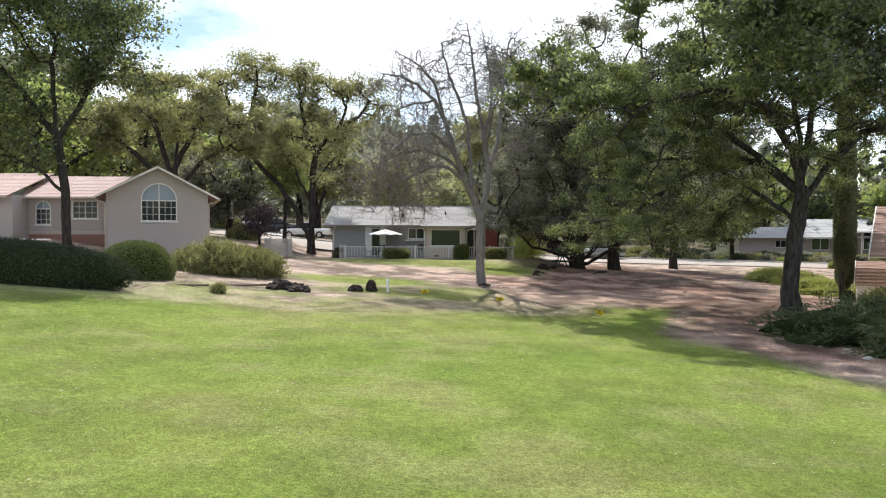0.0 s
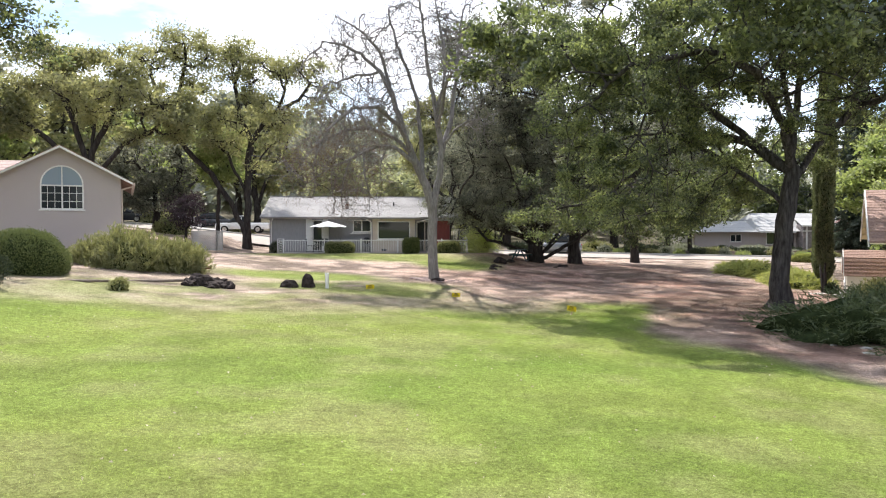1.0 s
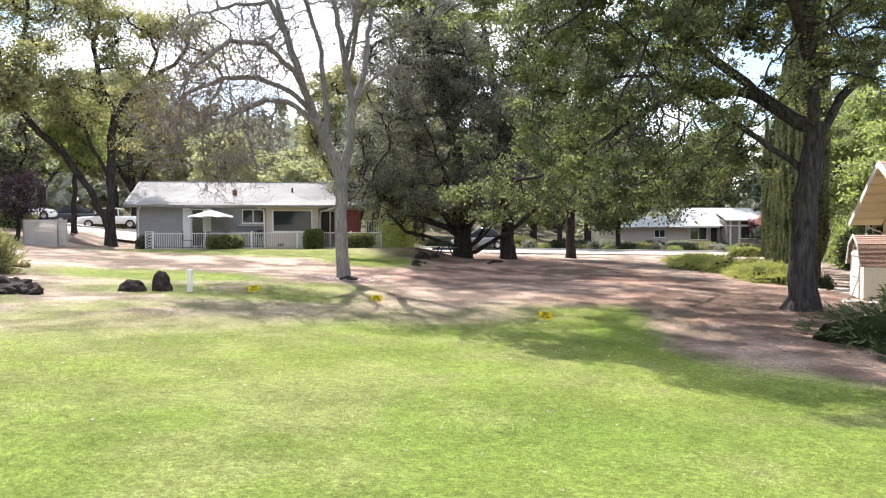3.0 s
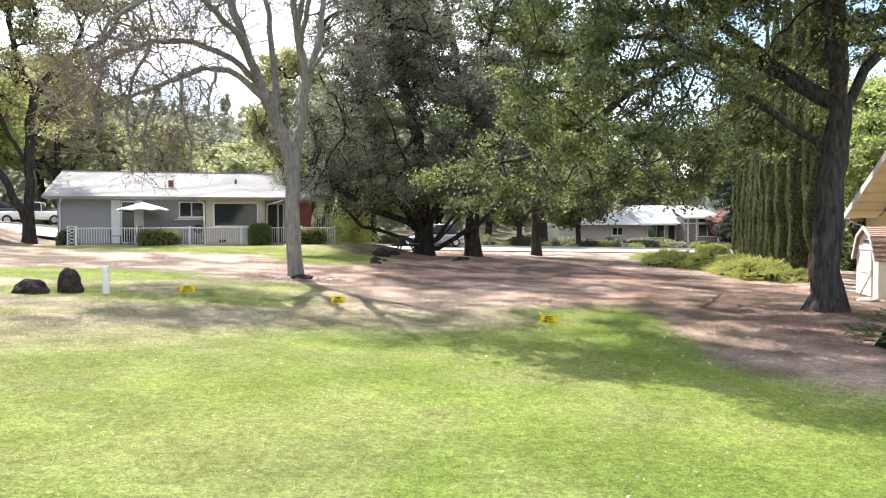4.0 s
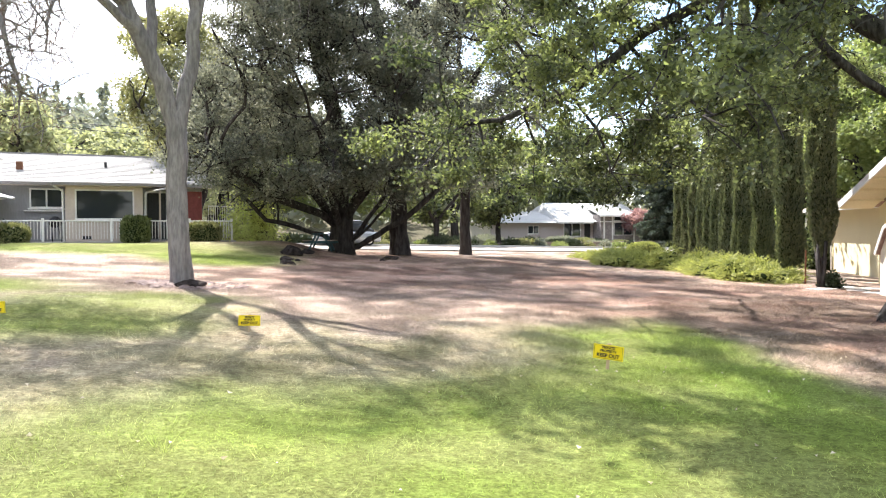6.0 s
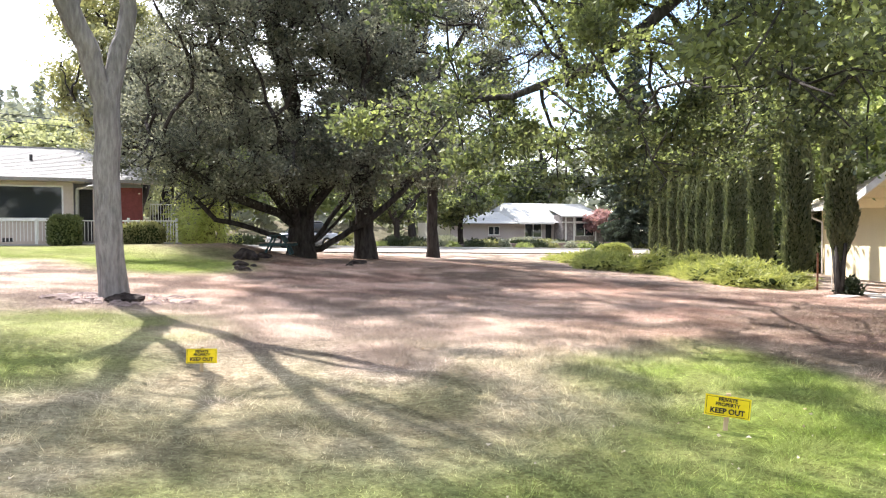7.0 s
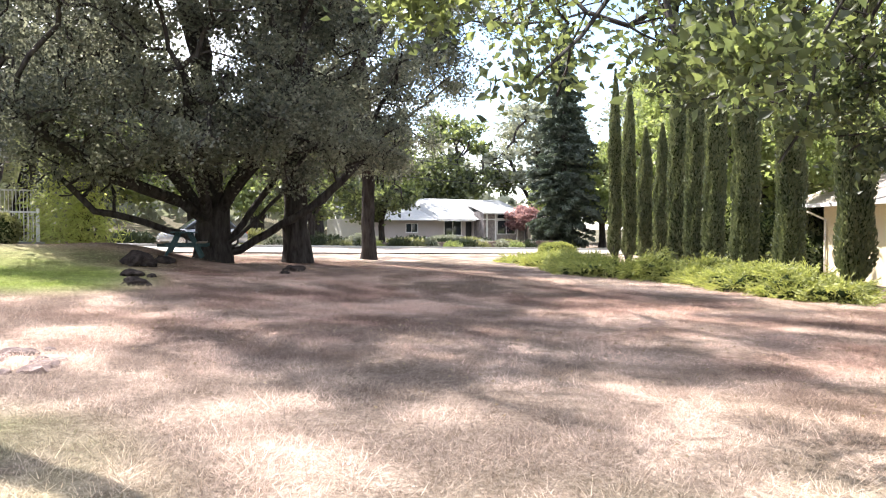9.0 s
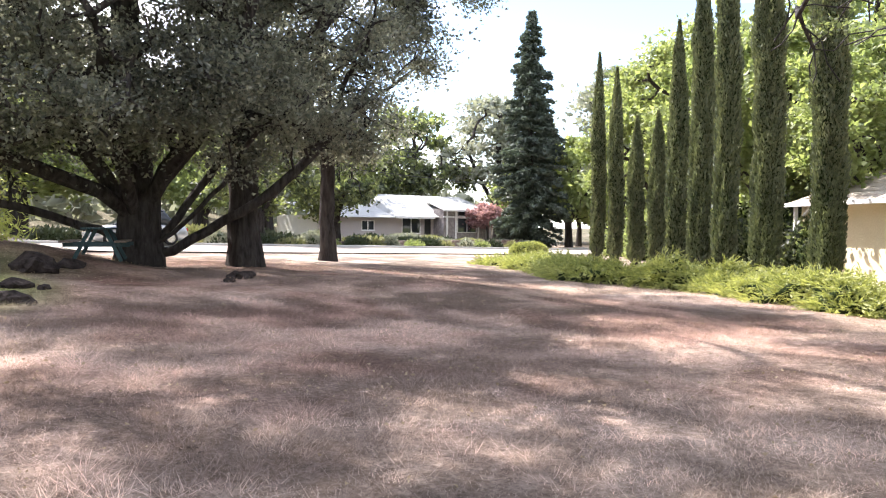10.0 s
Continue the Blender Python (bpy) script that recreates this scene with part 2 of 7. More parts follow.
M["car_dark"] = surface("car_dark", (0.02, 0.022, 0.026), (0.03, 0.032, 0.036), 4, 0.5, 0.2, 0.0, spec=0.6, dirt=0.1)
M["tyre"] = surface("tyre", (0.015, 0.015, 0.016), (0.03, 0.03, 0.03), 20, 2, 0.9, 0.1)
M["chrome"] = surface("chrome", (0.55, 0.55, 0.56), (0.65, 0.65, 0.66), 10, 2, 0.25, 0.0, metal=1.0)
M["lens_red"] = surface("lens_red", (0.35, 0.02, 0.02), (0.45, 0.03, 0.03), 10, 2, 0.2, 0.0, spec=0.6)

# ---- building helpers ----
def part(name, bm, material, parent=None, label="", smooth=False):
    """Links a bmesh as one mesh object, under a thing or part where given."""
    me = bpy.data.meshes.new(name)
    bm.to_mesh(me)
    bm.free()
    me.materials.append(M[material])
    if smooth:
        me.polygons.foreach_set("use_smooth", [True] * len(me.polygons))
    ob = new(name, me)
    ob.parent = parent
    if label:
        ob["label"] = label
    return ob


def shared(name, me, m, parent):
    """One more piece on mesh data that exists already."""
    ob = new(name, me)
    ob.parent = parent
    ob.matrix_local = m
    return ob


def thing(name, m, label, category, group="", kind=""):
    ob = new(name)
    ob.matrix_world = m
    ob.empty_display_size = 0.2
    return tagged(ob, label, category, group, kind)


def box(bm, x0, x1, y0, y1, z0, z1, m=None):
    vs = [Vector((x, y, z)) for z in (z0, z1) for y in (y0, y1) for x in (x0, x1)]
    if m is not None:
        vs = [m @ v for v in vs]
    v = [bm.verts.new(c) for c in vs]
    for f in ((0, 2, 3, 1), (4, 5, 7, 6), (0, 1, 5, 4), (2, 6, 7, 3), (0, 4, 6, 2), (1, 3, 7, 5)):
        bm.faces.new([v[i] for i in f])
    return bm


def boxes(*rows):
    bm = bmesh.new()
    for r in rows:
        box(bm, *r)
    return bm


def bevelled(bm, w=0.01, seg=1):
    bmesh.ops.bevel(bm, geom=bm.edges[:], offset=w, segments=seg, affect="EDGES", profile=0.6)
    return bm


def prism(bm, pts, a, b, axis="y"):
    """An outline in the plane across axis, drawn out from a to b."""
    def at(p, q, d):
        return {"y": (p, d, q), "x": (d, p, q), "z": (p, q, d)}[axis]
    lo, hi = [bm.verts.new(at(p, q, a)) for p, q in pts], [bm.verts.new(at(p, q, b)) for p, q in pts]
    k = len(pts)
    bm.faces.new(lo)
    bm.faces.new(hi[::-1])
    for i in range(k):
        bm.faces.new((lo[i], hi[i], hi[(i + 1) % k], lo[(i + 1) % k]))
    bmesh.ops.recalc_face_normals(bm, faces=bm.faces)
    return bm


def rod(bm, a, b, r0, r1=None, sides=8):
    a, b = Vector(a), Vector(b)
    d = (b - a)
    m = Matrix.Translation((a + b) / 2) @ d.to_track_quat("Z", "Y").to_matrix().to_4x4()
    bmesh.ops.create_cone(bm, cap_ends=True, segments=sides, radius1=r0, radius2=r0 if r1 is None else r1, depth=d.length, matrix=m)
    return bm


def holed(x0, x1, z0, z1, holes, y0, y1):
    """A wall across x and z with rectangular openings (x0, x1, z0, z1) going through it."""
    bm = bmesh.new()
    xs = sorted({x0, x1, *[h[0] for h in holes], *[h[1] for h in holes]})
    zs = sorted({z0, z1, *[h[2] for h in holes], *[h[3] for h in holes]})
    for i in range(len(xs) - 1):
        for j in range(len(zs) - 1):
            cx, cz = (xs[i] + xs[i + 1]) / 2, (zs[j] + zs[j + 1]) / 2
            if not any(h[0] < cx < h[1] and h[2] < cz < h[3] for h in holes):
                box(bm, xs[i], xs[i + 1], y0, y1, zs[j], zs[j + 1])
    bmesh.ops.remove_doubles(bm, verts=bm.verts, dist=0.0005)
    inner = [f for f in bm.faces if any(g is not f and (g.calc_center_median() - f.calc_center_median()).length < 0.0005 for e in f.edges for g in e.link_faces)]
    bmesh.ops.delete(bm, geom=inner, context="FACES_ONLY")
    return bm


def raw_mesh(name, verts, faces, material, colors=None):
    """A mesh from numpy arrays; faces is (n, 3) or (n, 4)."""
    me = bpy.data.meshes.new(name)
    verts, faces = np.asarray(verts, np.float32), np.asarray(faces, np.int32)
    k = faces.shape[1]
    me.vertices.add(len(verts))
    me.vertices.foreach_set("co", verts.ravel())
    me.loops.add(faces.size)
    me.loops.foreach_set("vertex_index", faces.ravel())
    me.polygons.add(len(faces))
    me.polygons.foreach_set("loop_start", np.arange(0, faces.size, k, dtype=np.int32))
    me.update(calc_edges=True)
    for key, c in (colors or {}).items():
        at = me.color_attributes.new(key, "FLOAT_COLOR", "POINT")
        full = np.ones((len(verts), 4), np.float32)
        full[:, :3] = c
        at.data.foreach_set("color", full.ravel())
    me.materials.append(M[material])
    return me


# ---- the lie of the land ----
def sst(a, b, v):
    u = np.clip((v - a) / (b - a), 0, 1)
    return u * u * (3 - 2 * u)


def gh(x, y):
    """Height of the ground."""
    x, y = np.asarray(x, float), np.asarray(y, float)
    g = -0.05 * np.clip(x, -25, 10) - 0.022 * np.clip(x - 10, 0, 35) + np.clip(-0.055 * (x + 6), 0, 0.9)
    near = 0.26 * np.exp(-((y - 8) / 6.5) ** 2) * np.clip(1 - x / 8, 0, 1)
    mound = 0.27 * sst(42, 52, y) * (1 - sst(13, 19, x)) * (1 - sst(57, 66, y)) * sst(-9.5, -5, x)
    near -= 0.17 * np.exp(-((x - 4) / 4.5) ** 2 - ((y - 27) / 10) ** 2)
    near -= 0.13 * np.exp(-((x - 2.5) / 1.7) ** 2 - ((y - 33.0) / 1.8) ** 2)
    pad = sst(50, 54, y) * (1 - sst(64, 70, y)) * (1 - sst(6.5, 10, x)) * sst(-14, -10, x)
    hill = 34 * sst(120, 340, y) * (1 - sst(0.28, 0.62, x / np.maximum(y, 1)))
    base = -0.10 + g + 0.019 * np.clip(y, -10, 75) + near + mound + hill
    wob = 0.02 * np.sin(x * 1.1 + 0.6 * y) * np.sin(0.9 * y - 0.3 * x) * (1 - sst(60, 70, y))
    return base * (1 - pad) + 1.3 * pad + wob


def gz(x, y):
    return float(gh(x, y))


def value_noise(x, y, cell, seed):
    """Smooth noise over the plan, 0 to 1."""
    rng = np.random.RandomState(seed)
    tab = rng.rand(256, 256)
    u, v = np.asarray(x, float) / cell, np.asarray(y, float) / cell
    i, j = np.floor(u).astype(int), np.floor(v).astype(int)
    fu, fv = u - i, v - j
    fu, fv = fu * fu * (3 - 2 * fu), fv * fv * (3 - 2 * fv)
    a, b, c, d = tab[i % 256, j % 256], tab[(i + 1) % 256, j % 256], tab[i % 256, (j + 1) % 256], tab[(i + 1) % 256, (j + 1) % 256]
    return (a * (1 - fu) + b * fu) * (1 - fv) + (c * (1 - fu) + d * fu) * fv


def fbm(x, y, cell, seed):
    return sum(value_noise(x, y, cell / 2 ** k, seed + k) * 0.5 ** k for k in range(4)) / 1.875


def blob(x, y, cx, cy, rx, ry, soft=0.35):
    d = np.hypot((x - cx) / rx, (y - cy) / ry)
    return 1 - sst(1 - soft, 1 + soft, d)


def cover(x, y):
    """What grows where, 0 to 1 each: watered turf, dark litter under trees with some painted oak shade, bare pale path.
    """
    x, y = np.asarray(x, float), np.asarray(y, float)
    n1, n2 = fbm(x, y, 5.0, 3), fbm(x, y, 1.6, 9)
    edge = np.interp(x, [-40, -15, -12, -8.8, -3.8, 0.3, 3.5, 5.5, 6.6, 7.1, 7.4, 8.0, 8.8, 9.3, 10.2, 13, 20, 40], [22, 24.6, 25.6, 26.2, 27.4, 28.6, 30, 31.2, 32.2, 31.6, 25.6, 24.8, 23.2, 21.4, 18.6, 14, 6, -10])
    turf = 1 - sst(-2.6, 2.2, y - edge + 3.4 * (n1 - 0.5) * (1 - sst(6, 9, x)) + 1.8 * (n2 - 0.5))
    tongue = sst(6.0, 7.3, x) * sst(-0.5, 0.5, (y - 26.0 - (x - 7.4) * 2.6) / 2.6 + 0.8 * (n2 - 0.5)) * (1 - sst(-1.2, 0.8, y - 33.2 + 1.6 * (n2 - 0.5)))
    turf = np.maximum(turf, 0.95 * tongue)
    turf = np.maximum(turf, 0.95 * blob(x, y, -4.2, 38.6, 3.8, 2.3) * sst(0.15, 0.4, n2 + 0.1))
    turf = np.maximum(turf, 0.85 * blob(x, y, -2.0, 51.5, 8.0, 3.2))
    turf = np.maximum(turf, 0.95 * blob(x, y, 3.7, 48.9, 2.6, 3.2))
    turf = np.maximum(turf, 0.7 * blob(x, y, 0.9, 36.2, 2.2, 1.8) * sst(0.3, 0.55, n2 + 0.05))
    turf = np.maximum(turf, 0.32 * blob(x, y, 3.0, 30.5, 6.5, 3.6, 0.5) * sst(0.35, 0.6, n2))
    turf = np.maximum(turf, 0.65 * blob(x, y, -8.0, 29.5, 6.5, 3.5, 0.5) * sst(0.3, 0.55, n2))
    turf = np.maximum(turf, 0.85 * blob(x, y, -1.8, 33.9, 3.8, 2.3, 0.5) * sst(0.25, 0.5, n2 + 0.05))
    litter = blob(x, y, 16.5, 35, 7.5, 6.5, 0.5) * 0.8
    litter = np.maximum(litter, blob(x, y, 10.5, 51.5, 8.0, 5.5, 0.45))
    litter = np.maximum(litter, 0.8 * blob(x, y, 17, 54, 5, 4, 0.5))
    litter = np.maximum(litter, 0.8 * blob(x, y, 11.5, 43.0, 8.5, 5.0, 0.6))
    # browner ground beside the turf, painting in the big oak's shade
    litter = np.maximum(litter, 0.85 * blob(x, y, 11.5, 26.5, 3.6, 6.5, 0.5))
    litter = np.maximum(litter, 0.9 * blob(x, y, 2.4, 33.1, 0.6, 0.3, 0.5))
    litter = np.maximum(litter, 0.7 * blob(x, y, 13.6, 24, 3.0, 6, 0.4)) * sst(0.15, 0.6, n2 + 0.25)
    path = np.maximum(blob(x, y, -9.9, 27.6, 2.6, 1.5, 0.3), blob(x, y, -10.6, 31, 0.9, 3.5, 0.3))
    path = np.maximum(path, blob(x, y, -8.0, 33.6, 3.0, 1.3, 0.3))
    return turf, litter * (1 - turf), path


def pass_colour(x, y):
    """Living colour of the ground cover, with some of the oak's shade painted in as brown."""
    turf, litter, path = cover(x, y)
    n3, n4 = fbm(x, y, 0.9, 21), fbm(x, y, 3.4, 33)
    green = np.stack([0.238 + 0.14 * n4, 0.355 + 0.09 * n4, 0.068 + 0.05 * n4], -1)
    tired = sst(0.48, 0.70, n3 * 0.6 + fbm(x, y, 2.1, 37) * 0.45 + 0.35 * blob(x, y, 1.3, 9.6, 1.3, 0.8, 0.7))[..., None]
    green = green * (1 - 0.32 * tired) + np.array([0.50, 0.46, 0.25]) * 0.32 * tired
    clump = 0.55 + 0.75 * sst(0.38, 0.62, 0.6 * fbm(x, y, 0.7, 91) + 0.4 * fbm(x * 0.6, y, 2.4, 93))[..., None]
    straw = np.stack([0.56 + 0.15 * n3, 0.445 + 0.125 * n3, 0.38 + 0.11 * n3], -1)
    olive = sst(0.48, 0.66, n4)[..., None] * 0.45
    straw = straw * (1 - olive) + np.array([0.34, 0.275, 0.20]) * olive
    brown = np.stack([0.33 + 0.15 * n3, 0.20 + 0.10 * n3, 0.16 + 0.085 * n3], -1)
    pale = np.stack([0.50 + 0.06 * n3, 0.41 + 0.05 * n3, 0.34 + 0.05 * n3], -1)
    c = straw + (brown - straw) * (litter * (0.45 + 0.5 * sst(0.4, 0.6, fbm(x, y, 1.3, 35))))[..., None]
    c = c + (pale - c) * path[..., None]
    return c * clump + (green * (0.72 + 0.28 * clump) - c * clump) * turf[..., None]


# ---- trees ----
def grow(trunk, limbs, lobes, n, step, seed, reach=3.2, kill=1.6, droop=0.0, wander=0.25):
    """A branching frame: stems along the trunk and limb lines, then shoots that grow into the crown's lobes (x, y, z, rx, ry, rz)."""
    rng = np.random.RandomState(seed)
    pos, par = [], []

    def lay(pts, start):
        last = start
        for a, b in zip(pts[:-1], pts[1:]):
            a, b = np.array(a, float), np.array(b, float)
            k = max(1, int(round(np.linalg.norm(b - a) / step)))
            for i in range(1, k + 1):
                pos.append(a + (b - a) * i / k + rng.randn(3) * step * 0.06)
                par.append(last)
                last = len(pos) - 1
        return last
    pos.append(np.array(trunk[0], float))
    par.append(-1)
    lay(trunk, 0)
    for pts in limbs:
        p0 = np.array(pts[0], float)
        lay(pts, int(np.argmin([np.linalg.norm(p - p0) for p in pos])))
    laid = len(pos)
    vol = np.array([l[3] * l[4] * l[5] for l in lobes]) ** 0.8
    cnt = rng.multinomial(n, vol / vol.sum())
    att = []
    for l, c in zip(lobes, cnt):
        d = rng.randn(c, 3)
        d /= np.linalg.norm(d, axis=1)[:, None]
        att.append(np.array(l[:3]) + d * (rng.rand(c, 1) ** 0.5) * np.array(l[3:6]))
    att = np.concatenate(att)
    P = np.array(pos)
    par = list(par)
    dd = np.linalg.norm(att[:, None] - P[None], axis=2)
    near, dist = dd.argmin(1), dd.min(1)
    for it in range(90):
        live = dist < max(reach, 6 * reach * (it < 25))
        if not live.any():
            break
        v = att[live] - P[near[live]]
        v /= np.linalg.norm(v, axis=1)[:, None] + 1e-9
        acc = np.zeros_like(P)
        np.add.at(acc, near[live], v)
        src = np.unique(near[live])
        g = acc[src]
        g = g / (np.linalg.norm(g, axis=1)[:, None] + 1e-9) + rng.randn(len(src), 3) * wander
        g[:, 2] -= droop
        g /= np.linalg.norm(g, axis=1)[:, None] + 1e-9
        newp = P[src] + g * step
        base = len(P)
        P = np.concatenate([P, newp])
        par += src.tolist()
        d2 = np.linalg.norm(att[:, None] - newp[None], axis=2)
        m = d2.min(1)
        better = m < dist
        near[better], dist[better] = base + d2.argmin(1)[better], m[better]
        keep = dist > kill * step
        att, near, dist = att[keep], near[keep], dist[keep]
        if not len(att) or len(P) > 9000:
            break
    return P, np.array(par), laid


def twiggify(P, par, count, length, seed, thick=0.03, base_r=0.4, rise=0.2, segs=3, power=2.25, bend=0.35):
    """Side shoots on the thin wood."""
    rng = np.random.RandomState(seed)
    r, kids = thicken(P, par, base_r, 0.0, power)
    ok = np.where(r <= 1.01 * max(thick, np.quantile(r, 0.6)))[0]
    ok = ok[ok > 0]
    at = ok[rng.randint(0, len(ok), count)]
    d = P[at] - P[par[at]]
    d /= np.linalg.norm(d, axis=1)[:, None] + 1e-9
    d = d * 0.5 + rng.randn(count, 3) * 0.7
    d[:, 2] += rise
    d /= np.linalg.norm(d, axis=1)[:, None] + 1e-9
    L = length * (0.4 + 0.9 * rng.rand(count, 1)) / segs
    last, cur = at, P[at]
    newP, newpar, base = [], [], len(P)
    for s in range(segs):
        cur = cur + d * L
        newP.append(cur)
        newpar.append(last)
        last = base + s * count + np.arange(count)
        d = d + rng.randn(count, 3) * bend
        d /= np.linalg.norm(d, axis=1)[:, None] + 1e-9
    return np.concatenate([P] + newP), np.concatenate([par] + newpar)


def thicken(P, par, base_r, tip=0.006, power=2.25, flat=0.55):
    kids = np.bincount(par[1:], minlength=len(P))
    r = np.where(kids == 0, 1.0, 0.0)
    for i in range(len(P) - 1, 0, -1):
        r[par[i]] += r[i]
    r = r ** (1 / power)
    return np.maximum(r / r[0] * base_r, tip), kids


def tubes(P, par, r, flare=0.5, flare_h=0.6, rng=None, min_r=0.0):
    """Tapered limbs round the frame, as verts and quads."""
    child = {}
    for i in range(1, len(P)):
        child.setdefault(par[i], []).append(i)
    V, F, base = [], [], 0
    starts = [(0, -1)]
    while starts:
        i, p = starts.pop()
        chain = [i] if p < 0 else [p, i]
        while chain[-1] in child:
            ks = sorted(child[chain[-1]], key=lambda k: -r[k])
            for k in ks[1:]:
                if r[k] >= min_r:
                    starts.append((k, chain[-1]))
            if r[ks[0]] < min_r:
                break
            chain.append(ks[0])
        if len(chain) < 2:
            continue
        pts = P[chain]
        rr = r[chain].copy()
        if p >= 0:
            rr[0] = min(rr[0], rr[1] * 1.25)
        big = rr.max()
        k = 14 if big > 0.25 else 8 if big > 0.09 else 5 if big > 0.03 else 3
        tan = np.gradient(pts, axis=0)
        tan /= np.linalg.norm(tan, axis=1)[:, None] + 1e-9
        ref = np.array([1.0, 0.13, 0.07]) if abs(tan[0, 2]) > 0.6 else np.array([0.05, 0.1, 1.0])
        u = np.cross(tan, ref)
        u /= np.linalg.norm(u, axis=1)[:, None] + 1e-9
        w = np.cross(tan, u)
        a = np.linspace(0, 2 * np.pi, k, endpoint=False)
        rad = np.repeat(rr[:, None], k, 1)
        if p < 0:
            h = (pts[:, 2] - pts[0, 2])[:, None]
            rad = rad * (1 + flare * np.exp(-h / flare_h) * (1 + 0.35 * np.cos(a * 5 + 1.0)[None]))
        if k >= 8:
            rad = rad * (1 + 0.07 * np.cos(a * 3 + pts[:, 2:3] * 1.3) + 0.05 * np.sin(a * 7 - pts[:, 2:3] * 2.1))
        ring = pts[:, None] + rad[..., None] * (np.cos(a)[None, :, None] * u[:, None] + np.sin(a)[None, :, None] * w[:, None])
        V.append(ring.reshape(-1, 3))
        m = len(pts)
        i0 = (np.arange(m - 1)[:, None] * k + np.arange(k)[None])
        i1 = (np.arange(m - 1)[:, None] * k + (np.arange(k)[None] + 1) % k)
        F.append(np.stack([i0, i1, i1 + k, i0 + k], -1).reshape(-1, 4) + base)
        base += m * k
    return np.concatenate(V), np.concatenate(F)


def leaf_cards(C, D, size, width=0.55, seed=0, fold=0.25):
    """Small pointed leaves at C, along D, each a folded diamond of two faces."""
    rng = np.random.RandomState(seed)
    n = len(C)
    D = D / (np.linalg.norm(D, axis=1)[:, None] + 1e-9)
    s = np.cross(D, rng.randn(n, 3))
    s /= np.linalg.norm(s, axis=1)[:, None] + 1e-9
    nn = np.cross(D, s)
    L = np.asarray(size).reshape(-1, 1) * np.ones((n, 1))
    a, b = C - D * L * 0.5, C + D * L * 0.5
    up = nn * L * width * fold
    l, r = C + s * L * width * 0.5 + up - D * L * 0.08, C - s * L * width * 0.5 + up - D * L * 0.08
    V = np.stack([a, r, b, l], 1).reshape(-1, 3)
    i = np.arange(n)[:, None] * 4
    F = np.concatenate([i + np.array([[0, 1, 2]]), i + np.array([[0, 2, 3]])], 1).reshape(-1, 3)
    return V, F


def foliage(P, r, kids, n, size, spread, seed, thin=0.05, up=0.3, flatten=0.55, per=60, weight=None):
    rng = np.random.RandomState(seed)
    ok = np.where(r <= 1.01 * max(thin, np.quantile(r, 0.6)))[0]
    w = np.where(kids[ok] == 0, 3.0, 1.0)
    if weight is not None:
        w = w * weight(P[ok])
    groups = max(1, n // per)
    hub = ok[rng.choice(len(ok), groups, p=w / w.sum())]
    which = rng.randint(0, groups, n)
    own = spread * (0.55 + 0.9 * rng.rand(groups))
    off = rng.randn(n, 3) * own[which][:, None] * np.array([1, 1, flatten])
    C = P[hub[which]] + off
    D = rng.randn(n, 3) + off / spread * 0.6
    D[:, 2] += up
    return leaf_cards(C, D, size * (0.6 + 0.8 * rng.rand(n)), 0.6, seed + 1)


def along(P, pts, r0, r1, near=0.2):
    """Girth of the wood that lies along a limb line, tapering from r0 to r1; nothing elsewhere."""
    pts = np.array(pts, float)
    seg = np.linalg.norm(np.diff(pts, axis=0), axis=1)
    done, total, out = 0.0, seg.sum(), np.zeros(len(P))
    for a, b, L in zip(pts[:-1], pts[1:], seg):
        u = np.clip(((P - a) @ (b - a)) / L ** 2, 0, 1)
        d = np.linalg.norm(P - a - u[:, None] * (b - a), axis=1)
        out = np.maximum(out, np.where(d < near, r0 + (r1 - r0) * (done + u * L) / total, 0))
        done += L
    return out


def clumps(cx, cy, cz, rx, ry, rz, count, size, seed, shell=0.55):
    """Many small lobes strewn through a crown, most of them towards its skin, so that gaps stay between."""
    rng = np.random.RandomState(seed)
    d = rng.randn(count, 3)
    d /= np.linalg.norm(d, axis=1)[:, None]
    c = np.array([cx, cy, cz]) + d * (shell + (1 - shell) * rng.rand(count, 1)) * np.array([rx, ry, rz])
    k = size * (0.7 + 0.6 * rng.rand(count))
    return [(*c[i], 1.25 * k[i], 1.25 * k[i], 0.75 * k[i]) for i in range(count)]


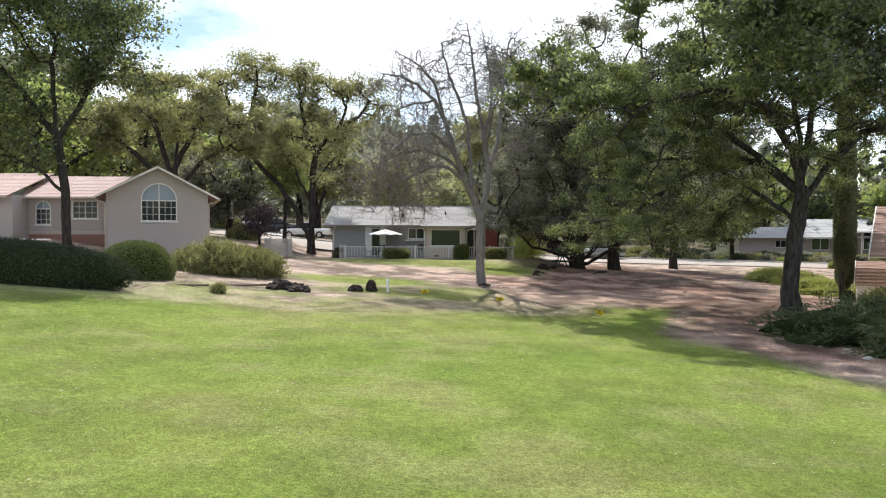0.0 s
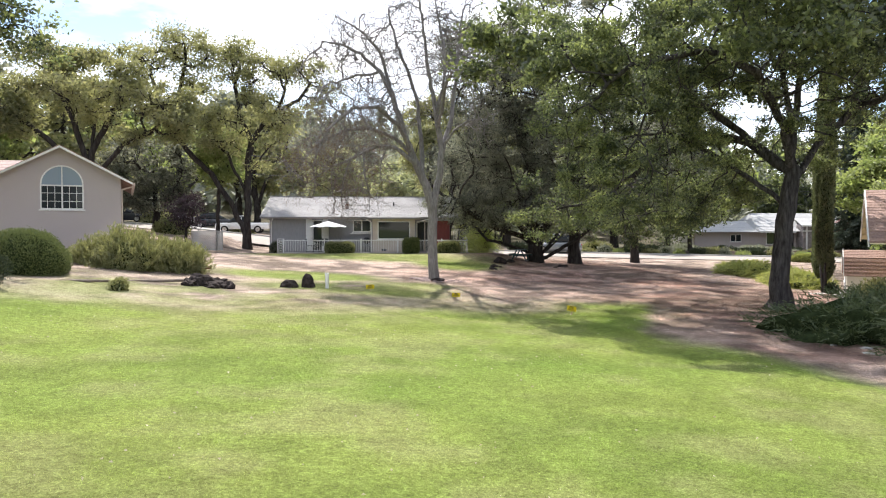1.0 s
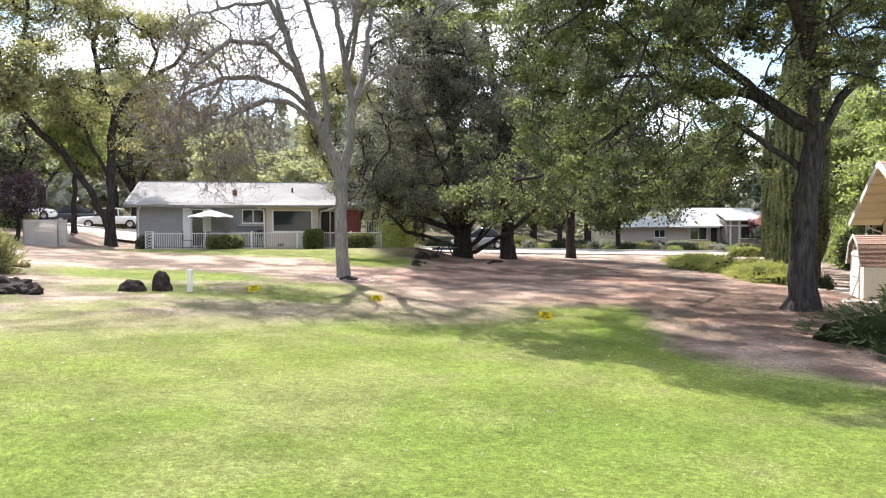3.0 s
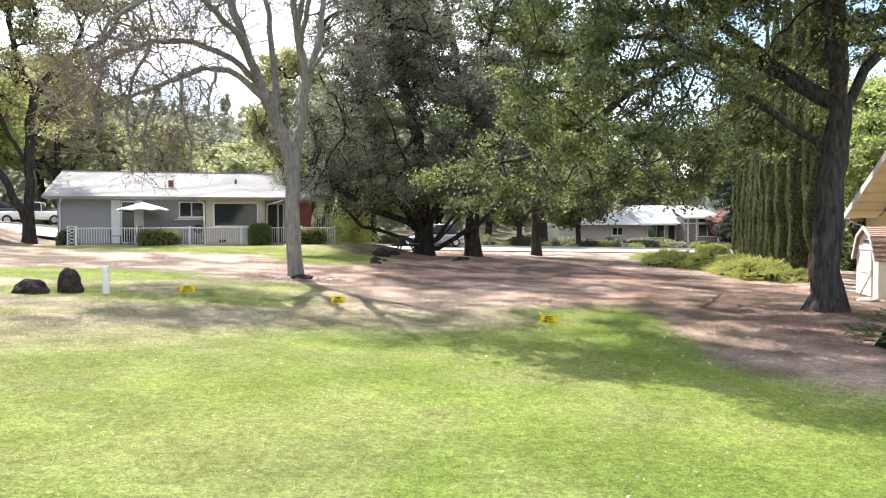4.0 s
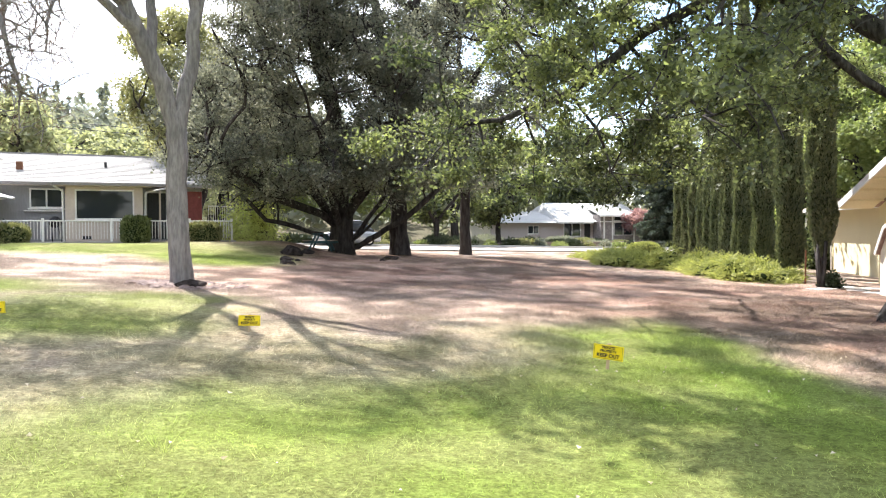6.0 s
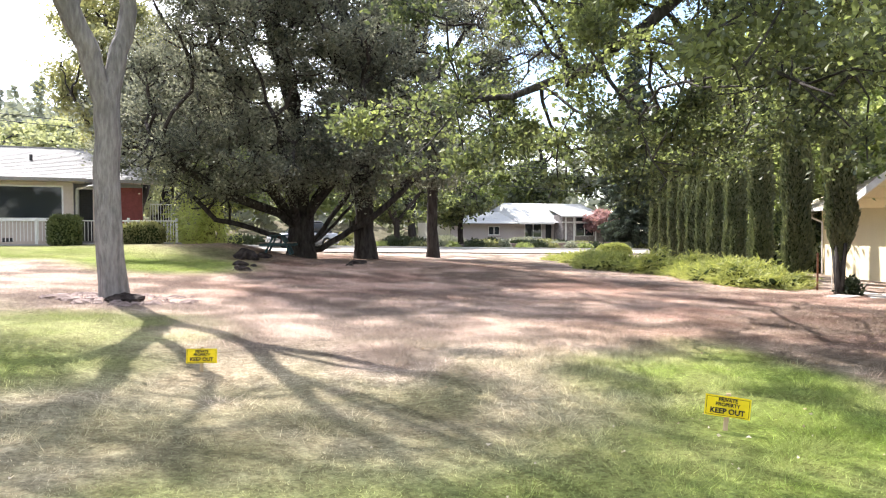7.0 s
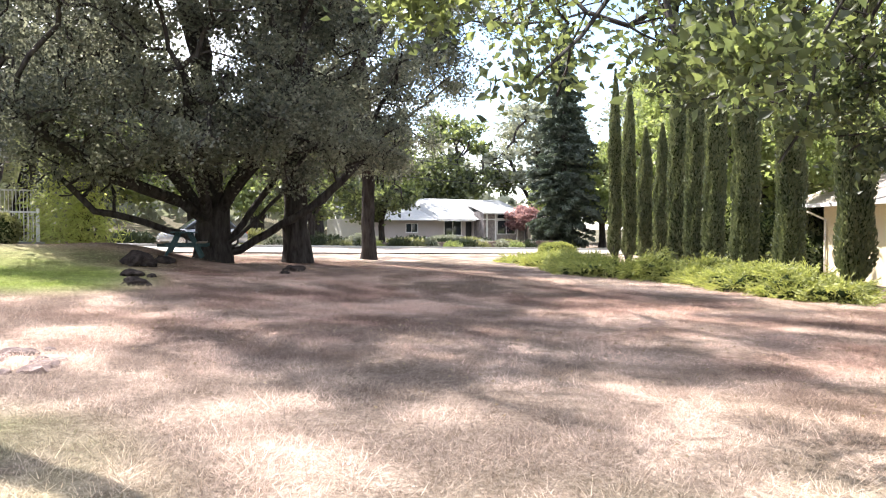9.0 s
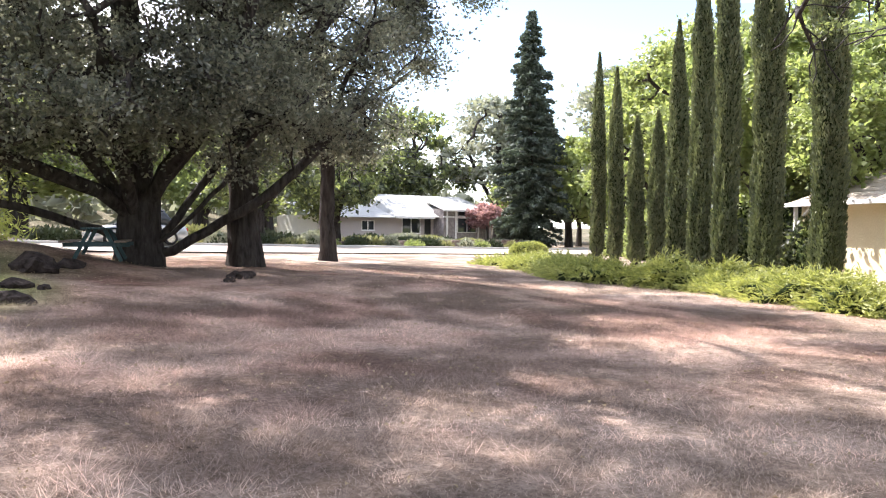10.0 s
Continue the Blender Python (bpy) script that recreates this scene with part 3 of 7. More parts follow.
def tree(name, label, category, trunk, limbs, lobes, base_r, leaves, leaf_mat, bark, seed, n=500, size=0.16, spread=0.4, step=0.5,
         reach=3.2, droop=0.0, group="", flare=0.5, wander=0.25, extra=None, up=0.3, thin=0.05, tip=0.006, power=2.25, min_r=0.0, kill=1.6, twigs=(), per=60, weight=None, stout=()):
    x, y = trunk[0][:2]
    z = gz(x, y) - 0.12
    top = thing(name, pose(x, y, z), label, category, group)

    def rel(p):
        return (p[0] - x, p[1] - y, p[2] - z, *p[3:])
    trunk = [(0, 0, 0)] + [rel(p) for p in trunk[1:]]
    P, par, laid = grow(trunk, [[rel(p) for p in l] for l in limbs], [rel(l) for l in lobes], n, step, seed, reach, kill, droop, wander)
    for k, (count, length, rise) in enumerate(twigs):
        P, par = twiggify(P, par, count, length, seed + 50 + k, rise=rise, base_r=base_r, power=power)
    r, kids = thicken(P, par, base_r, tip, power)
    for pts, r0, r1 in stout:
        r[:laid] = np.maximum(r[:laid], along(P[:laid], [rel(p) for p in pts], r0, r1))
    V, F = tubes(P, par, r, flare, 0.55, min_r=min_r)
    me = raw_mesh("trunk", V, F, bark)
    me.polygons.foreach_set("use_smooth", [True] * len(me.polygons))
    t = new("trunk", me)
    t.parent = top
    if leaves:
        V, F = foliage(P, r, kids, leaves, size, spread, seed + 7, thin, up, per=per, weight=weight)
        ob = new("crown", raw_mesh("crown", V, F, leaf_mat))
        ob.parent = top
    return top, P, r, kids


def lumpy(rx, ry, rz, seed, sub=3, amp=0.18, freq=1.4, flat_base=True):
    """A rounded uneven body standing on its base."""
    bm = bmesh.new()
    bmesh.ops.create_icosphere(bm, subdivisions=sub, radius=1)
    off = Vector((seed * 3.7, seed * 1.9, seed * 5.3))
    for v in bm.verts:
        d = 1 + amp * noise.noise(v.co * freq + off) + 0.4 * amp * noise.noise(v.co * freq * 2.7 + off)
        v.co = Vector((v.co.x * rx * d, v.co.y * ry * d, v.co.z * rz * d))
        if flat_base and v.co.z < -0.25 * rz:
            v.co.z = -0.25 * rz + (v.co.z + 0.25 * rz) * 0.15
        v.co.z += 0.25 * rz
    return bm


def clipped(rx, ry, h, seed):
    """A squared, clipped bush standing on its base."""
    bm = bmesh.new()
    bmesh.ops.create_icosphere(bm, subdivisions=3, radius=1)
    off = Vector((seed * 3.7, seed * 1.9, seed * 5.3))
    for v in bm.verts:
        c = [math.copysign(abs(q) ** 0.45, q) for q in v.co]
        k = 1 + 0.07 * noise.noise(v.co * 2.3 + off)
        v.co = Vector((c[0] * rx * k, c[1] * ry * k, (c[2] * 0.5 + 0.5) * h * k))
    return bm


def shell_points(bm, n, rng):
    """Points spread evenly over a body's surface, with normals."""
    bmesh.ops.triangulate(bm, faces=bm.faces[:])
    a = np.array([[v.co[:] for v in f.verts] for f in bm.faces])
    cr = np.cross(a[:, 1] - a[:, 0], a[:, 2] - a[:, 0])
    ar = np.linalg.norm(cr, axis=1)
    i = rng.choice(len(a), n, p=ar / ar.sum())
    u, v = rng.rand(n, 1), rng.rand(n, 1)
    fl = u + v > 1
    u, v = np.where(fl, 1 - u, u), np.where(fl, 1 - v, v)
    p = a[i, 0] + u * (a[i, 1] - a[i, 0]) + v * (a[i, 2] - a[i, 0])
    return p, cr[i] / ar[i][:, None]


def shrub(name, label, category, m, r, leaves, size, mat, seed, out=0.8, up=0.5, depth=0.25, amp=0.18, group="", width=0.5, shape=None, sub=3, freq=1.4, core=0.93):
    """A dense bush: a solid dark core painting the shade among the twigs, under a skin of small leaves."""
    rng = np.random.RandomState(seed)
    top = thing(name, m, label, category, group)
    bm = shape() if shape else lumpy(*r, seed, sub, amp, freq)
    p, nrm = shell_points(bm, leaves, rng)
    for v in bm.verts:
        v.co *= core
    ob = part("inner_growth", bm, "core_shade", top, smooth=True)
    d = nrm * out + rng.randn(leaves, 3) * 0.6
    d[:, 2] += up
    c = p + nrm * (rng.rand(leaves, 1) ** 2 * depth - 0.05) + rng.randn(leaves, 3) * 0.03
    V, F = leaf_cards(c, d, size * (0.6 + 0.8 * rng.rand(leaves)), width, seed)
    lv = new("foliage", raw_mesh("foliage", V, F, mat))
    lv.parent = top
    return top

# ---- ground ----
def axis_steps(lo, hi, fine, far_lo, far_hi):
    core = np.arange(lo, hi + fine / 2, fine)
    out, d, v = [], fine, core[-1]
    while v < far_hi:
        d *= 1.28
        v += d
        out.append(v)
    back, d, v = [], fine, core[0]
    while v > far_lo:
        d *= 1.28
        v -= d
        back.append(v)
    return np.array(back[::-1] + core.tolist() + out)


gx, gy = axis_steps(-22, 42, 0.32, -1500, 1500), axis_steps(2, 74, 0.32, -900, 1800)
XX, YY = np.meshgrid(gx, gy)
fx, fy = XX.ravel(), YY.ravel()
wide, tall = len(gx), len(gy)
q = (np.arange(tall - 1)[:, None] * wide + np.arange(wide - 1)[None]).ravel()
rough_z = 0.035 * (fbm(fx, fy, 0.8, 51) - 0.5) * (1 - sst(50, 60, fy))


def ground_material():
    m = bpy.data.materials.new("ground")
    n, l, out = nodes_of(m)
    at = n.new("ShaderNodeAttribute")
    at.attribute_name = "tint"
    tc = n.new("ShaderNodeTexCoord")
    f1 = noise_fac(n, l, tc.outputs["Object"], 28, 6, 0.7)
    f2 = noise_fac(n, l, tc.outputs["Object"], 4.5, 6, 0.65)
    f3 = noise_fac(n, l, tc.outputs["Object"], 12.0, 5, 0.7, 0.42, 0.62)
    c = mixed(n, l, f1, mixed(n, l, 1.0, at.outputs["Color"], (0.62, 0.62, 0.60, 1), "MULTIPLY"), mixed(n, l, 1.0, at.outputs["Color"], (1.22, 1.22, 1.2, 1), "MULTIPLY"))
    c = mixed(n, l, f2, c, mixed(n, l, 1.0, c, (0.74, 0.72, 0.70, 1), "MULTIPLY"))
    c = mixed(n, l, f3, mixed(n, l, 1.0, c, (0.76, 0.74, 0.72, 1), "MULTIPLY"), mixed(n, l, 1.0, c, (1.12, 1.12, 1.12, 1), "MULTIPLY"))
    p = n.new("ShaderNodeBsdfPrincipled")
    p.inputs["Roughness"].default_value, p.inputs["Specular IOR Level"].default_value = 0.95, 0.1
    l.new(c, p.inputs["Base Color"])
    b = n.new("ShaderNodeBump")
    b.inputs["Strength"].default_value, b.inputs["Distance"].default_value = 0.8, 0.05
    l.new(f1, b.inputs["Height"])
    l.new(b.outputs["Normal"], p.inputs["Normal"])
    l.new(p.outputs["BSDF"], out.inputs["Surface"])
    return m


M["ground"] = ground_material()
far_tone = sst(72, 100, fy)[:, None] * 0.85
tint = pass_colour(fx, fy)
tint = tint * (1 - far_tone) + np.array([0.10, 0.105, 0.06]) * far_tone
ground_me = raw_mesh("ground", np.stack([fx, fy, gh(fx, fy) + rough_z], -1), np.stack([q, q + 1, q + wide + 1, q + wide], -1), "ground", {"tint": tint})
ground_me.polygons.foreach_set("use_smooth", [True] * len(ground_me.polygons))
ground = tagged(new("ground", ground_me), "watered green turf fading into dry straw-coloured grass and litter", "ground", kind="structure")


def strip(name, material, xs, y_lo, y_hi, lift, label, category, across=6):
    """A paved band that follows the ground between two edge lines."""
    V, F = [], []
    for x in xs:
        a, b = y_lo(x), y_hi(x)
        for k in range(across + 1):
            y = a + (b - a) * k / across
            V.append((x, y, gz(x, y) + lift))
    w = across + 1
    for i in range(len(xs) - 1):
        for k in range(across):
            F.append((i * w + k, (i + 1) * w + k, (i + 1) * w + k + 1, i * w + k + 1))
    me = raw_mesh(name, np.array(V), np.array(F), material)
    return tagged(new(name, me), label, category, kind="structure")


road = strip("road", "asphalt", np.arange(-90, 130, 3.0), lambda x: 66.0, lambda x: 73.0, 0.06, "sun-bleached grey residential street", "road")
kx = np.arange(-90, 130, 3.0)
KV = np.array([(x, y, gz(x, 73.1) + z) for x in kx for y, z in ((73.0, -0.1), (73.0, 0.16), (73.02, 0.18), (73.3, 0.18), (73.3, -0.1))])
KF = np.array([(i * 5 + k, (i + 1) * 5 + k, (i + 1) * 5 + k + 1, i * 5 + k + 1) for i in range(len(kx) - 1) for k in range(4)])
kerb = tagged(new("kerb", raw_mesh("kerb", KV, KF, "concrete")), "low concrete kerb along the street", "kerb", kind="structure")
driveway = strip("driveway", "concrete", np.arange(-40, -15, 2.0), lambda x: 74.0, lambda x: 84.0, 0.05, "pale concrete driveway beside the street", "driveway")

# ---- trees of the lot ----
oak_r = tree("oak_tree", "large spreading oak with a dark furrowed trunk and dense green crown", "tree",
     [(14.65, 31.8, 0), (14.72, 31.8, 1.5), (14.85, 31.8, 3.2), (15.1, 31.8, 5.2), (15.0, 31.9, 7.4), (14.6, 32.0, 10)],
     [[(15.0, 31.8, 4.4), (16.4, 32.4, 6.2), (17.8, 32.2, 7.6), (20.0, 31.8, 8.4), (22.0, 31.5, 8.0)],
      [(15.05, 31.8, 5.0), (14.2, 33.3, 6.4), (12.5, 34.4, 6.8), (10.8, 34.8, 5.8), (9.1, 35.0, 4.5), (7.8, 35.6, 3.9)],
      [(15.05, 31.8, 5.0), (14.2, 30.8, 6.8), (12.4, 29.2, 8.2), (10.4, 28.4, 8.8), (7.8, 28.4, 8.3)],
      [(14.2, 33.3, 6.4), (11.5, 34.0, 8.8), (9.0, 34.2, 10.0), (6.5, 34.6, 10.2)],
      [(15.05, 31.8, 5.2), (16.2, 33.6, 8.0), (17.0, 34.4, 11.0)],
      [(12.5, 34.4, 6.8), (11.4, 36.0, 6.9), (10.6, 37.6, 6.3)], [(14.95, 31.8, 3.9), (13.8, 32.6, 4.9), (12.0, 32.4, 6.0), (10.2, 31.8, 6.6)]],
     [(14.5, 31.5, 12.5, 8.0, 6.5, 4.5), (8.5, 29.5, 8.2, 3.6, 3.2, 2.8), (7.2, 30.5, 5.6, 2.0, 2.6, 1.7), (8.6, 29.6, 4.3, 1.9, 2.2, 1.9), (7.2, 34.6, 4.7, 2.0, 2.4, 1.9), (7.2, 37.2, 4.3, 1.2, 1.4, 1.1),
      (10.0, 36.5, 6.2, 2.4, 2.6, 1.7), (10.5, 32, 7.6, 3.5, 3.2, 2.4), (19.5, 32, 10.2, 4.4, 4.5, 3.4), (21.8, 31.5, 8.0, 2.2, 2.5, 1.4), (12.5, 27.5, 8.8, 4.2, 2.4, 3.0), (17, 34.5, 12, 4.5, 4, 4), (13.0, 35.8, 4.6, 2.2, 1.8, 1.7),
      (15.6, 38.0, 5.4, 2.6, 2.2, 2.2), (11.4, 39.2, 5.8, 1.8, 1.6, 1.3), (16.5, 30.0, 7.8, 3.0, 2.5, 1.8), (12.4, 35.6, 8.2, 3.2, 2.6, 2.0), (18.6, 36.5, 7.6, 2.8, 2.4, 2.2), (9.6, 34.2, 2.9, 1.5, 1.4, 0.8), (11.6, 33.4, 3.3, 1.6, 1.4, 0.9), (12.5, 41.0, 5.6, 1.5, 1.3, 0.7), (16.5, 40.6, 5.2, 1.8, 1.4, 1.0), (5.6, 34.8, 10.0, 2.6, 2.6, 1.6), (8.2, 33.6, 10.6, 3.0, 3.0, 2.0), (10.3, 35.5, 3.5, 2.6, 1.8, 1.3), (13.0, 36.6, 3.7, 2.0, 1.6, 1.3)]
     + clumps(7.9, 34.4, 4.3, 2.4, 2.2, 1.9, 14, 0.85, 101) + clumps(10.8, 34.4, 4.6, 2.4, 2.0, 1.9, 12, 0.85, 102) + clumps(6.7, 36.2, 3.0, 1.5, 1.3, 1.0, 8, 0.7, 106) + clumps(7.6, 31.0, 6.8, 2.2, 2.0, 2.2, 10, 0.9, 103) + clumps(19.6, 31.5, 12.5, 3.4, 3.2, 2.6, 12, 1.1, 104),
     0.32, 290000, "leaf_oak", "bark_oak", 11, n=2000, size=0.09, spread=0.21, step=0.5, droop=0.04, thin=0.035, flare=0.85, twigs=((1100, 1.0, 0.0),), per=130,
     weight=lambda p: np.where(p[:, 2] > 8.0, 1.3, 1.0) * np.where((p[:, 1] > 5.2) & (p[:, 2] < 9), 0.15, 1.0) * np.where(fbm(p[:, 0], p[:, 1] + 0.6 * p[:, 2], 1.9, 95) > 0.48, 1.6, 0.35))
high = oak_r[1][:, 2] > 8.6
V, F = foliage(oak_r[1], np.where(high, oak_r[2], 9.0), oak_r[3], 64000, 0.20, 0.40, 97, thin=0.04, per=160, weight=lambda p: np.where(fbm(p[:, 0], p[:, 1], 2.8, 95) > 0.50, 1.7, 0.2) * (p[:, 2] > 8.6))
ob = new("crown", raw_mesh("crown", V, F, "leaf_oak"))
ob.parent = oak_r[0]

# limb lines of the dead tree
stem_left = [(1.84, 39.7, 4.1), (1.58, 39.6, 4.98), (1.29, 39.5, 5.58), (0.9, 39.4, 6.5), (0.5, 39.3, 7.6), (0, 39.2, 9.1), (-0.53, 39.1, 10.15), (-1.4, 39, 10.9), (-2.14, 38.9, 11.3), (-3.1, 38.9, 11.45)]
stem_second = [(1.4, 39.5, 5.5), (1.42, 39.8, 6.6), (1.33, 40, 7.6), (1.25, 40.1, 8.7), (0.83, 40.1, 10.2), (0.25, 40, 11.6), (-0.2, 40, 13.3)]
stem_right = [(1.9, 39.7, 4), (2.05, 39.75, 4.7), (2.25, 39.8, 5.5), (2.33, 39.8, 6.7), (2.1, 39.7, 8), (1.95, 39.5, 9), (1.65, 39.2, 10.4), (1.45, 38.9, 12), (1.15, 38.7, 14)]
stem_far = [(2.33, 39.8, 6.7), (2.63, 40.1, 7.5), (2.85, 40.4, 8.4), (3.06, 40.7, 9.9), (3.2, 40.9, 11.6), (3.45, 41, 13.6)]
arch_low = [(1.2, 39.5, 5.85), (0.61, 39.1, 6.36), (0.03, 38.9, 6.68), (-0.73, 38.8, 6.7), (-1.3, 38.7, 6.4), (-2.1, 38.6, 6), (-3, 38.5, 5.6), (-3.7, 38.3, 5)]
arch_high = [(0.85, 39.4, 6.55), (0.04, 39.4, 7.2), (-1, 39.4, 7.6), (-2.1, 39.3, 7.5), (-3.4, 39.2, 6.9), (-4.4, 39.1, 5.6)]
reaching = [(0.9, 39.3, 6.5), (0.3, 38.2, 7.6), (-0.6, 37, 8.2), (-1.6, 36, 8), (-2.6, 35.2, 7), (-3.1, 34.8, 5.8)]
dead = tree("dead_tree", "leafless grey oak with a forked pale trunk", "tree",
     [(1.95, 39.7, 0), (1.95, 39.7, 1.4), (1.9, 39.7, 2.8), (1.87, 39.7, 4.0)],
     [stem_left, stem_right, stem_second, stem_far, arch_low, arch_high, reaching,
      [(2.05, 39.6, 8.4), (2.35, 39.2, 9.4), (2.45, 38.9, 10.5), (2.2, 38.6, 12), (1.9, 38.4, 13.6)], [(2.4, 39.8, 6.9), (2.9, 39.2, 7.5), (3.5, 38.6, 7.9), (4.2, 38.1, 7.9)],
      [(2.15, 39.7, 7.6), (2.3, 38.6, 8.6), (2.4, 37.5, 9.4), (2.6, 36.4, 9.7), (2.9, 35.6, 9.5)], [(-0.05, 39.2, 9.3), (-0.5, 39.2, 11), (-1.25, 39.1, 11.9), (-2.3, 39, 12.5), (-2.85, 39, 12.8)],
      [(-1.2, 38.7, 6.4), (-1.3, 38.5, 5.8), (-1.2, 38.4, 5.2), (-1, 38.4, 4.4), (-1, 38.4, 3.7)],
      [(-1.9, 38.6, 6.05), (-2.15, 38.5, 5.2), (-2.3, 38.4, 4.4), (-2.2, 38.3, 3.6)],
      [(-2.1, 39.3, 7.5), (-2.6, 39.1, 6.4), (-2.8, 39, 5.4), (-2.7, 38.9, 4.5)],
      [(-3.4, 39.2, 6.9), (-3.6, 39, 5.8), (-3.5, 38.9, 4.6)],
      [(-0.3, 39, 6.7), (-0.5, 38.5, 6), (-0.55, 38.3, 5.2)],
      [(-3, 38.9, 11.4), (-3.9, 38.8, 10.6), (-4.3, 38.7, 9.6)],
      [(-0.5, 39.1, 10.1), (-1.6, 38.8, 9.9), (-2.8, 38.6, 9.5), (-3.8, 38.4, 8.8)]],
     [(-1.4, 39.2, 11.0, 2.8, 2.4, 2.2), (0.9, 39.4, 12.2, 2.2, 2.2, 2.2), (3.0, 40.4, 12.2, 1.6, 2.0, 2.2), (-3.6, 38.6, 5.8, 1.9, 1.8, 1.4), (-1.8, 39.0, 6.4, 2.2, 2.0, 1.0), (-1.8, 38.6, 4.7, 1.7, 1.2, 1.0),
      (-0.4, 39.3, 8.8, 2.2, 1.8, 1.4), (-2.2, 35.6, 7.4, 1.8, 1.6, 1.4), (2.6, 36.6, 9.9, 1.5, 1.7, 1.2), (3.9, 38.4, 8.2, 1.2, 1.4, 1.0)],
     0.225, 0, None, "bark_grey", 5, n=1450, step=0.32, reach=2.6, flare=0.30, wander=0.32, tip=0.007, power=2.5, kill=1.1, twigs=((1000, 1.0, -0.15), (2000, 0.7, -0.1), (2400, 0.4, 0.0)),
     stout=[(stem_left, 0.165, 0.035), (stem_right, 0.175, 0.035), (stem_second, 0.12, 0.03), (stem_far, 0.13, 0.03), (arch_low, 0.11, 0.03), (arch_high, 0.10, 0.03), (reaching, 0.09, 0.025), ([(1.95, 39.7, 0), (1.87, 39.7, 4.1)], 0.225, 0.215)])


def dress(top, P, r, kids, n, size, spread, mat, name, seed, pick, width=0.06, down=0.0, thin=0.03):
    """Fine twigs or moss hung on the thin wood where pick allows."""
    rng = np.random.RandomState(seed)
    ok = np.where((r <= 1.01 * max(thin, np.quantile(r, 0.6))) & pick(P + np.array(top.matrix_world.translation)))[0]
    i = ok[rng.randint(0, len(ok), n)]
    D = rng.randn(n, 3)
    D[:, 2] -= down
    V, F = leaf_cards(P[i] + rng.randn(n, 3) * spread, D, size * (0.5 + rng.rand(n)), width, seed, 0.1)
    ob = new(name, raw_mesh(name, V, F, mat))
    ob.parent = top
    return ob


dress(*dead, 9000, 0.30, 0.22, "twig_brown", "twig_mass", 61, lambda p: (p[:, 0] < 0.2) & (p[:, 2] < 8.0), 0.032, 0.8)
dress(*dead, 1200, 0.26, 0.12, "twig_dead", "twig_mass", 62, lambda p: p[:, 2] > 7, 0.035, 0.0)

live = tree("live_oak", "broad dark evergreen oak branching low from the ground", "tree",
     [(9.50, 53.80, 0.00), (9.50, 53.80, 1.38), (9.56, 53.80, 2.32)],
     [[(9.44, 53.80, 2.09), (8.97, 53.68, 2.44), (8.39, 53.57, 3.26), (7.92, 53.45, 3.96), (6.98, 53.33, 5.95), (6.52, 53.21, 8.05)],
      [(9.44, 53.80, 1.85), (8.51, 53.33, 2.44), (7.10, 52.86, 2.85), (6.17, 52.63, 3.26), (4.76, 52.28, 4.07), (3.83, 52.16, 5.01)],
      [(9.56, 53.80, 2.32), (9.50, 53.92, 3.26), (9.38, 53.92, 4.54), (9.32, 54.03, 6.88), (8.51, 53.3, 8.6), (7.5, 51.6, 11.0), (6.6, 50.0, 13.4)],
      [(9.56, 53.80, 2.20), (10.03, 53.68, 2.73), (10.49, 53.57, 3.20), (10.96, 53.57, 3.96), (11.78, 53.45, 5.95), (12.25, 53.33, 7.82)],
      [(9.56, 53.80, 0.97), (10.20, 53.45, 1.09), (10.96, 53.10, 1.62), (11.66, 52.75, 2.03), (12.95, 52.40, 3.02), (14.00, 52.16, 4.19)],
      [(9.56, 53.80, 1.15), (10.14, 53.68, 1.50), (10.96, 53.80, 2.55), (11.31, 53.92, 3.02), (12.13, 54.27, 4.31)],
      [(9.56, 53.68, 1.03), (10.38, 52.98, 1.73), (11.08, 52.51, 2.67), (11.55, 52.16, 3.61)],
      [(9.44, 53.80, 1.03), (8.97, 53.92, 1.38), (8.27, 54.03, 1.68), (7.69, 54.15, 1.91), (6.40, 54.27, 2.20), (5.35, 54.38, 3.26)],
      [(9.44, 53.80, 1.73), (8.97, 52.86, 2.67), (8.39, 51.69, 3.84), (7.80, 50.52, 5.24)],
      [(9.56, 53.80, 1.97), (10.03, 52.63, 3.26), (10.49, 51.11, 4.54), (10.61, 50.06, 5.95)],
      [(9.56, 53.80, 2.09), (9.68, 55.09, 3.61), (9.79, 56.26, 5.71)]],
     clumps(9.21, 53.57, 7.58, 5.38, 4.56, 4.91, 46, 1.23, 81) + clumps(5.70, 52.63, 5.60, 2.57, 2.34, 1.87, 12, 0.99, 82) + clumps(12.83, 52.86, 5.48, 2.34, 2.34, 1.99, 10, 0.99, 83)
     + clumps(9.21, 50.76, 5.24, 3.74, 1.40, 1.40, 10, 0.94, 84) + clumps(7.0, 50.0, 10.4, 2.8, 2.3, 2.6, 16, 1.05, 85)
     + clumps(6.4, 49.4, 12.8, 3.0, 2.5, 2.7, 28, 1.1, 107) + clumps(8.39, 50.52, 4.07, 3.98, 1.29, 0.94, 12, 0.84, 108) + clumps(5.00, 51.93, 3.96, 2.34, 1.64, 0.94, 9, 0.82, 109) + clumps(12.83, 51.69, 3.96, 1.87, 1.40, 0.82, 6, 0.82, 110),
     0.47, 190000, "leaf_live", "bark_dark", 23, twigs=((900, 0.9, 0.1),), n=2500, size=0.10, per=85, spread=0.30, step=0.5, flare=0.40, thin=0.04, power=2.4,
     weight=lambda p: np.where(p[:, 2] < 2.1, 0.05, 1.0), stout=[([(9.50, 53.80, 0.00), (9.56, 53.80, 2.32)], 0.47, 0.42)])

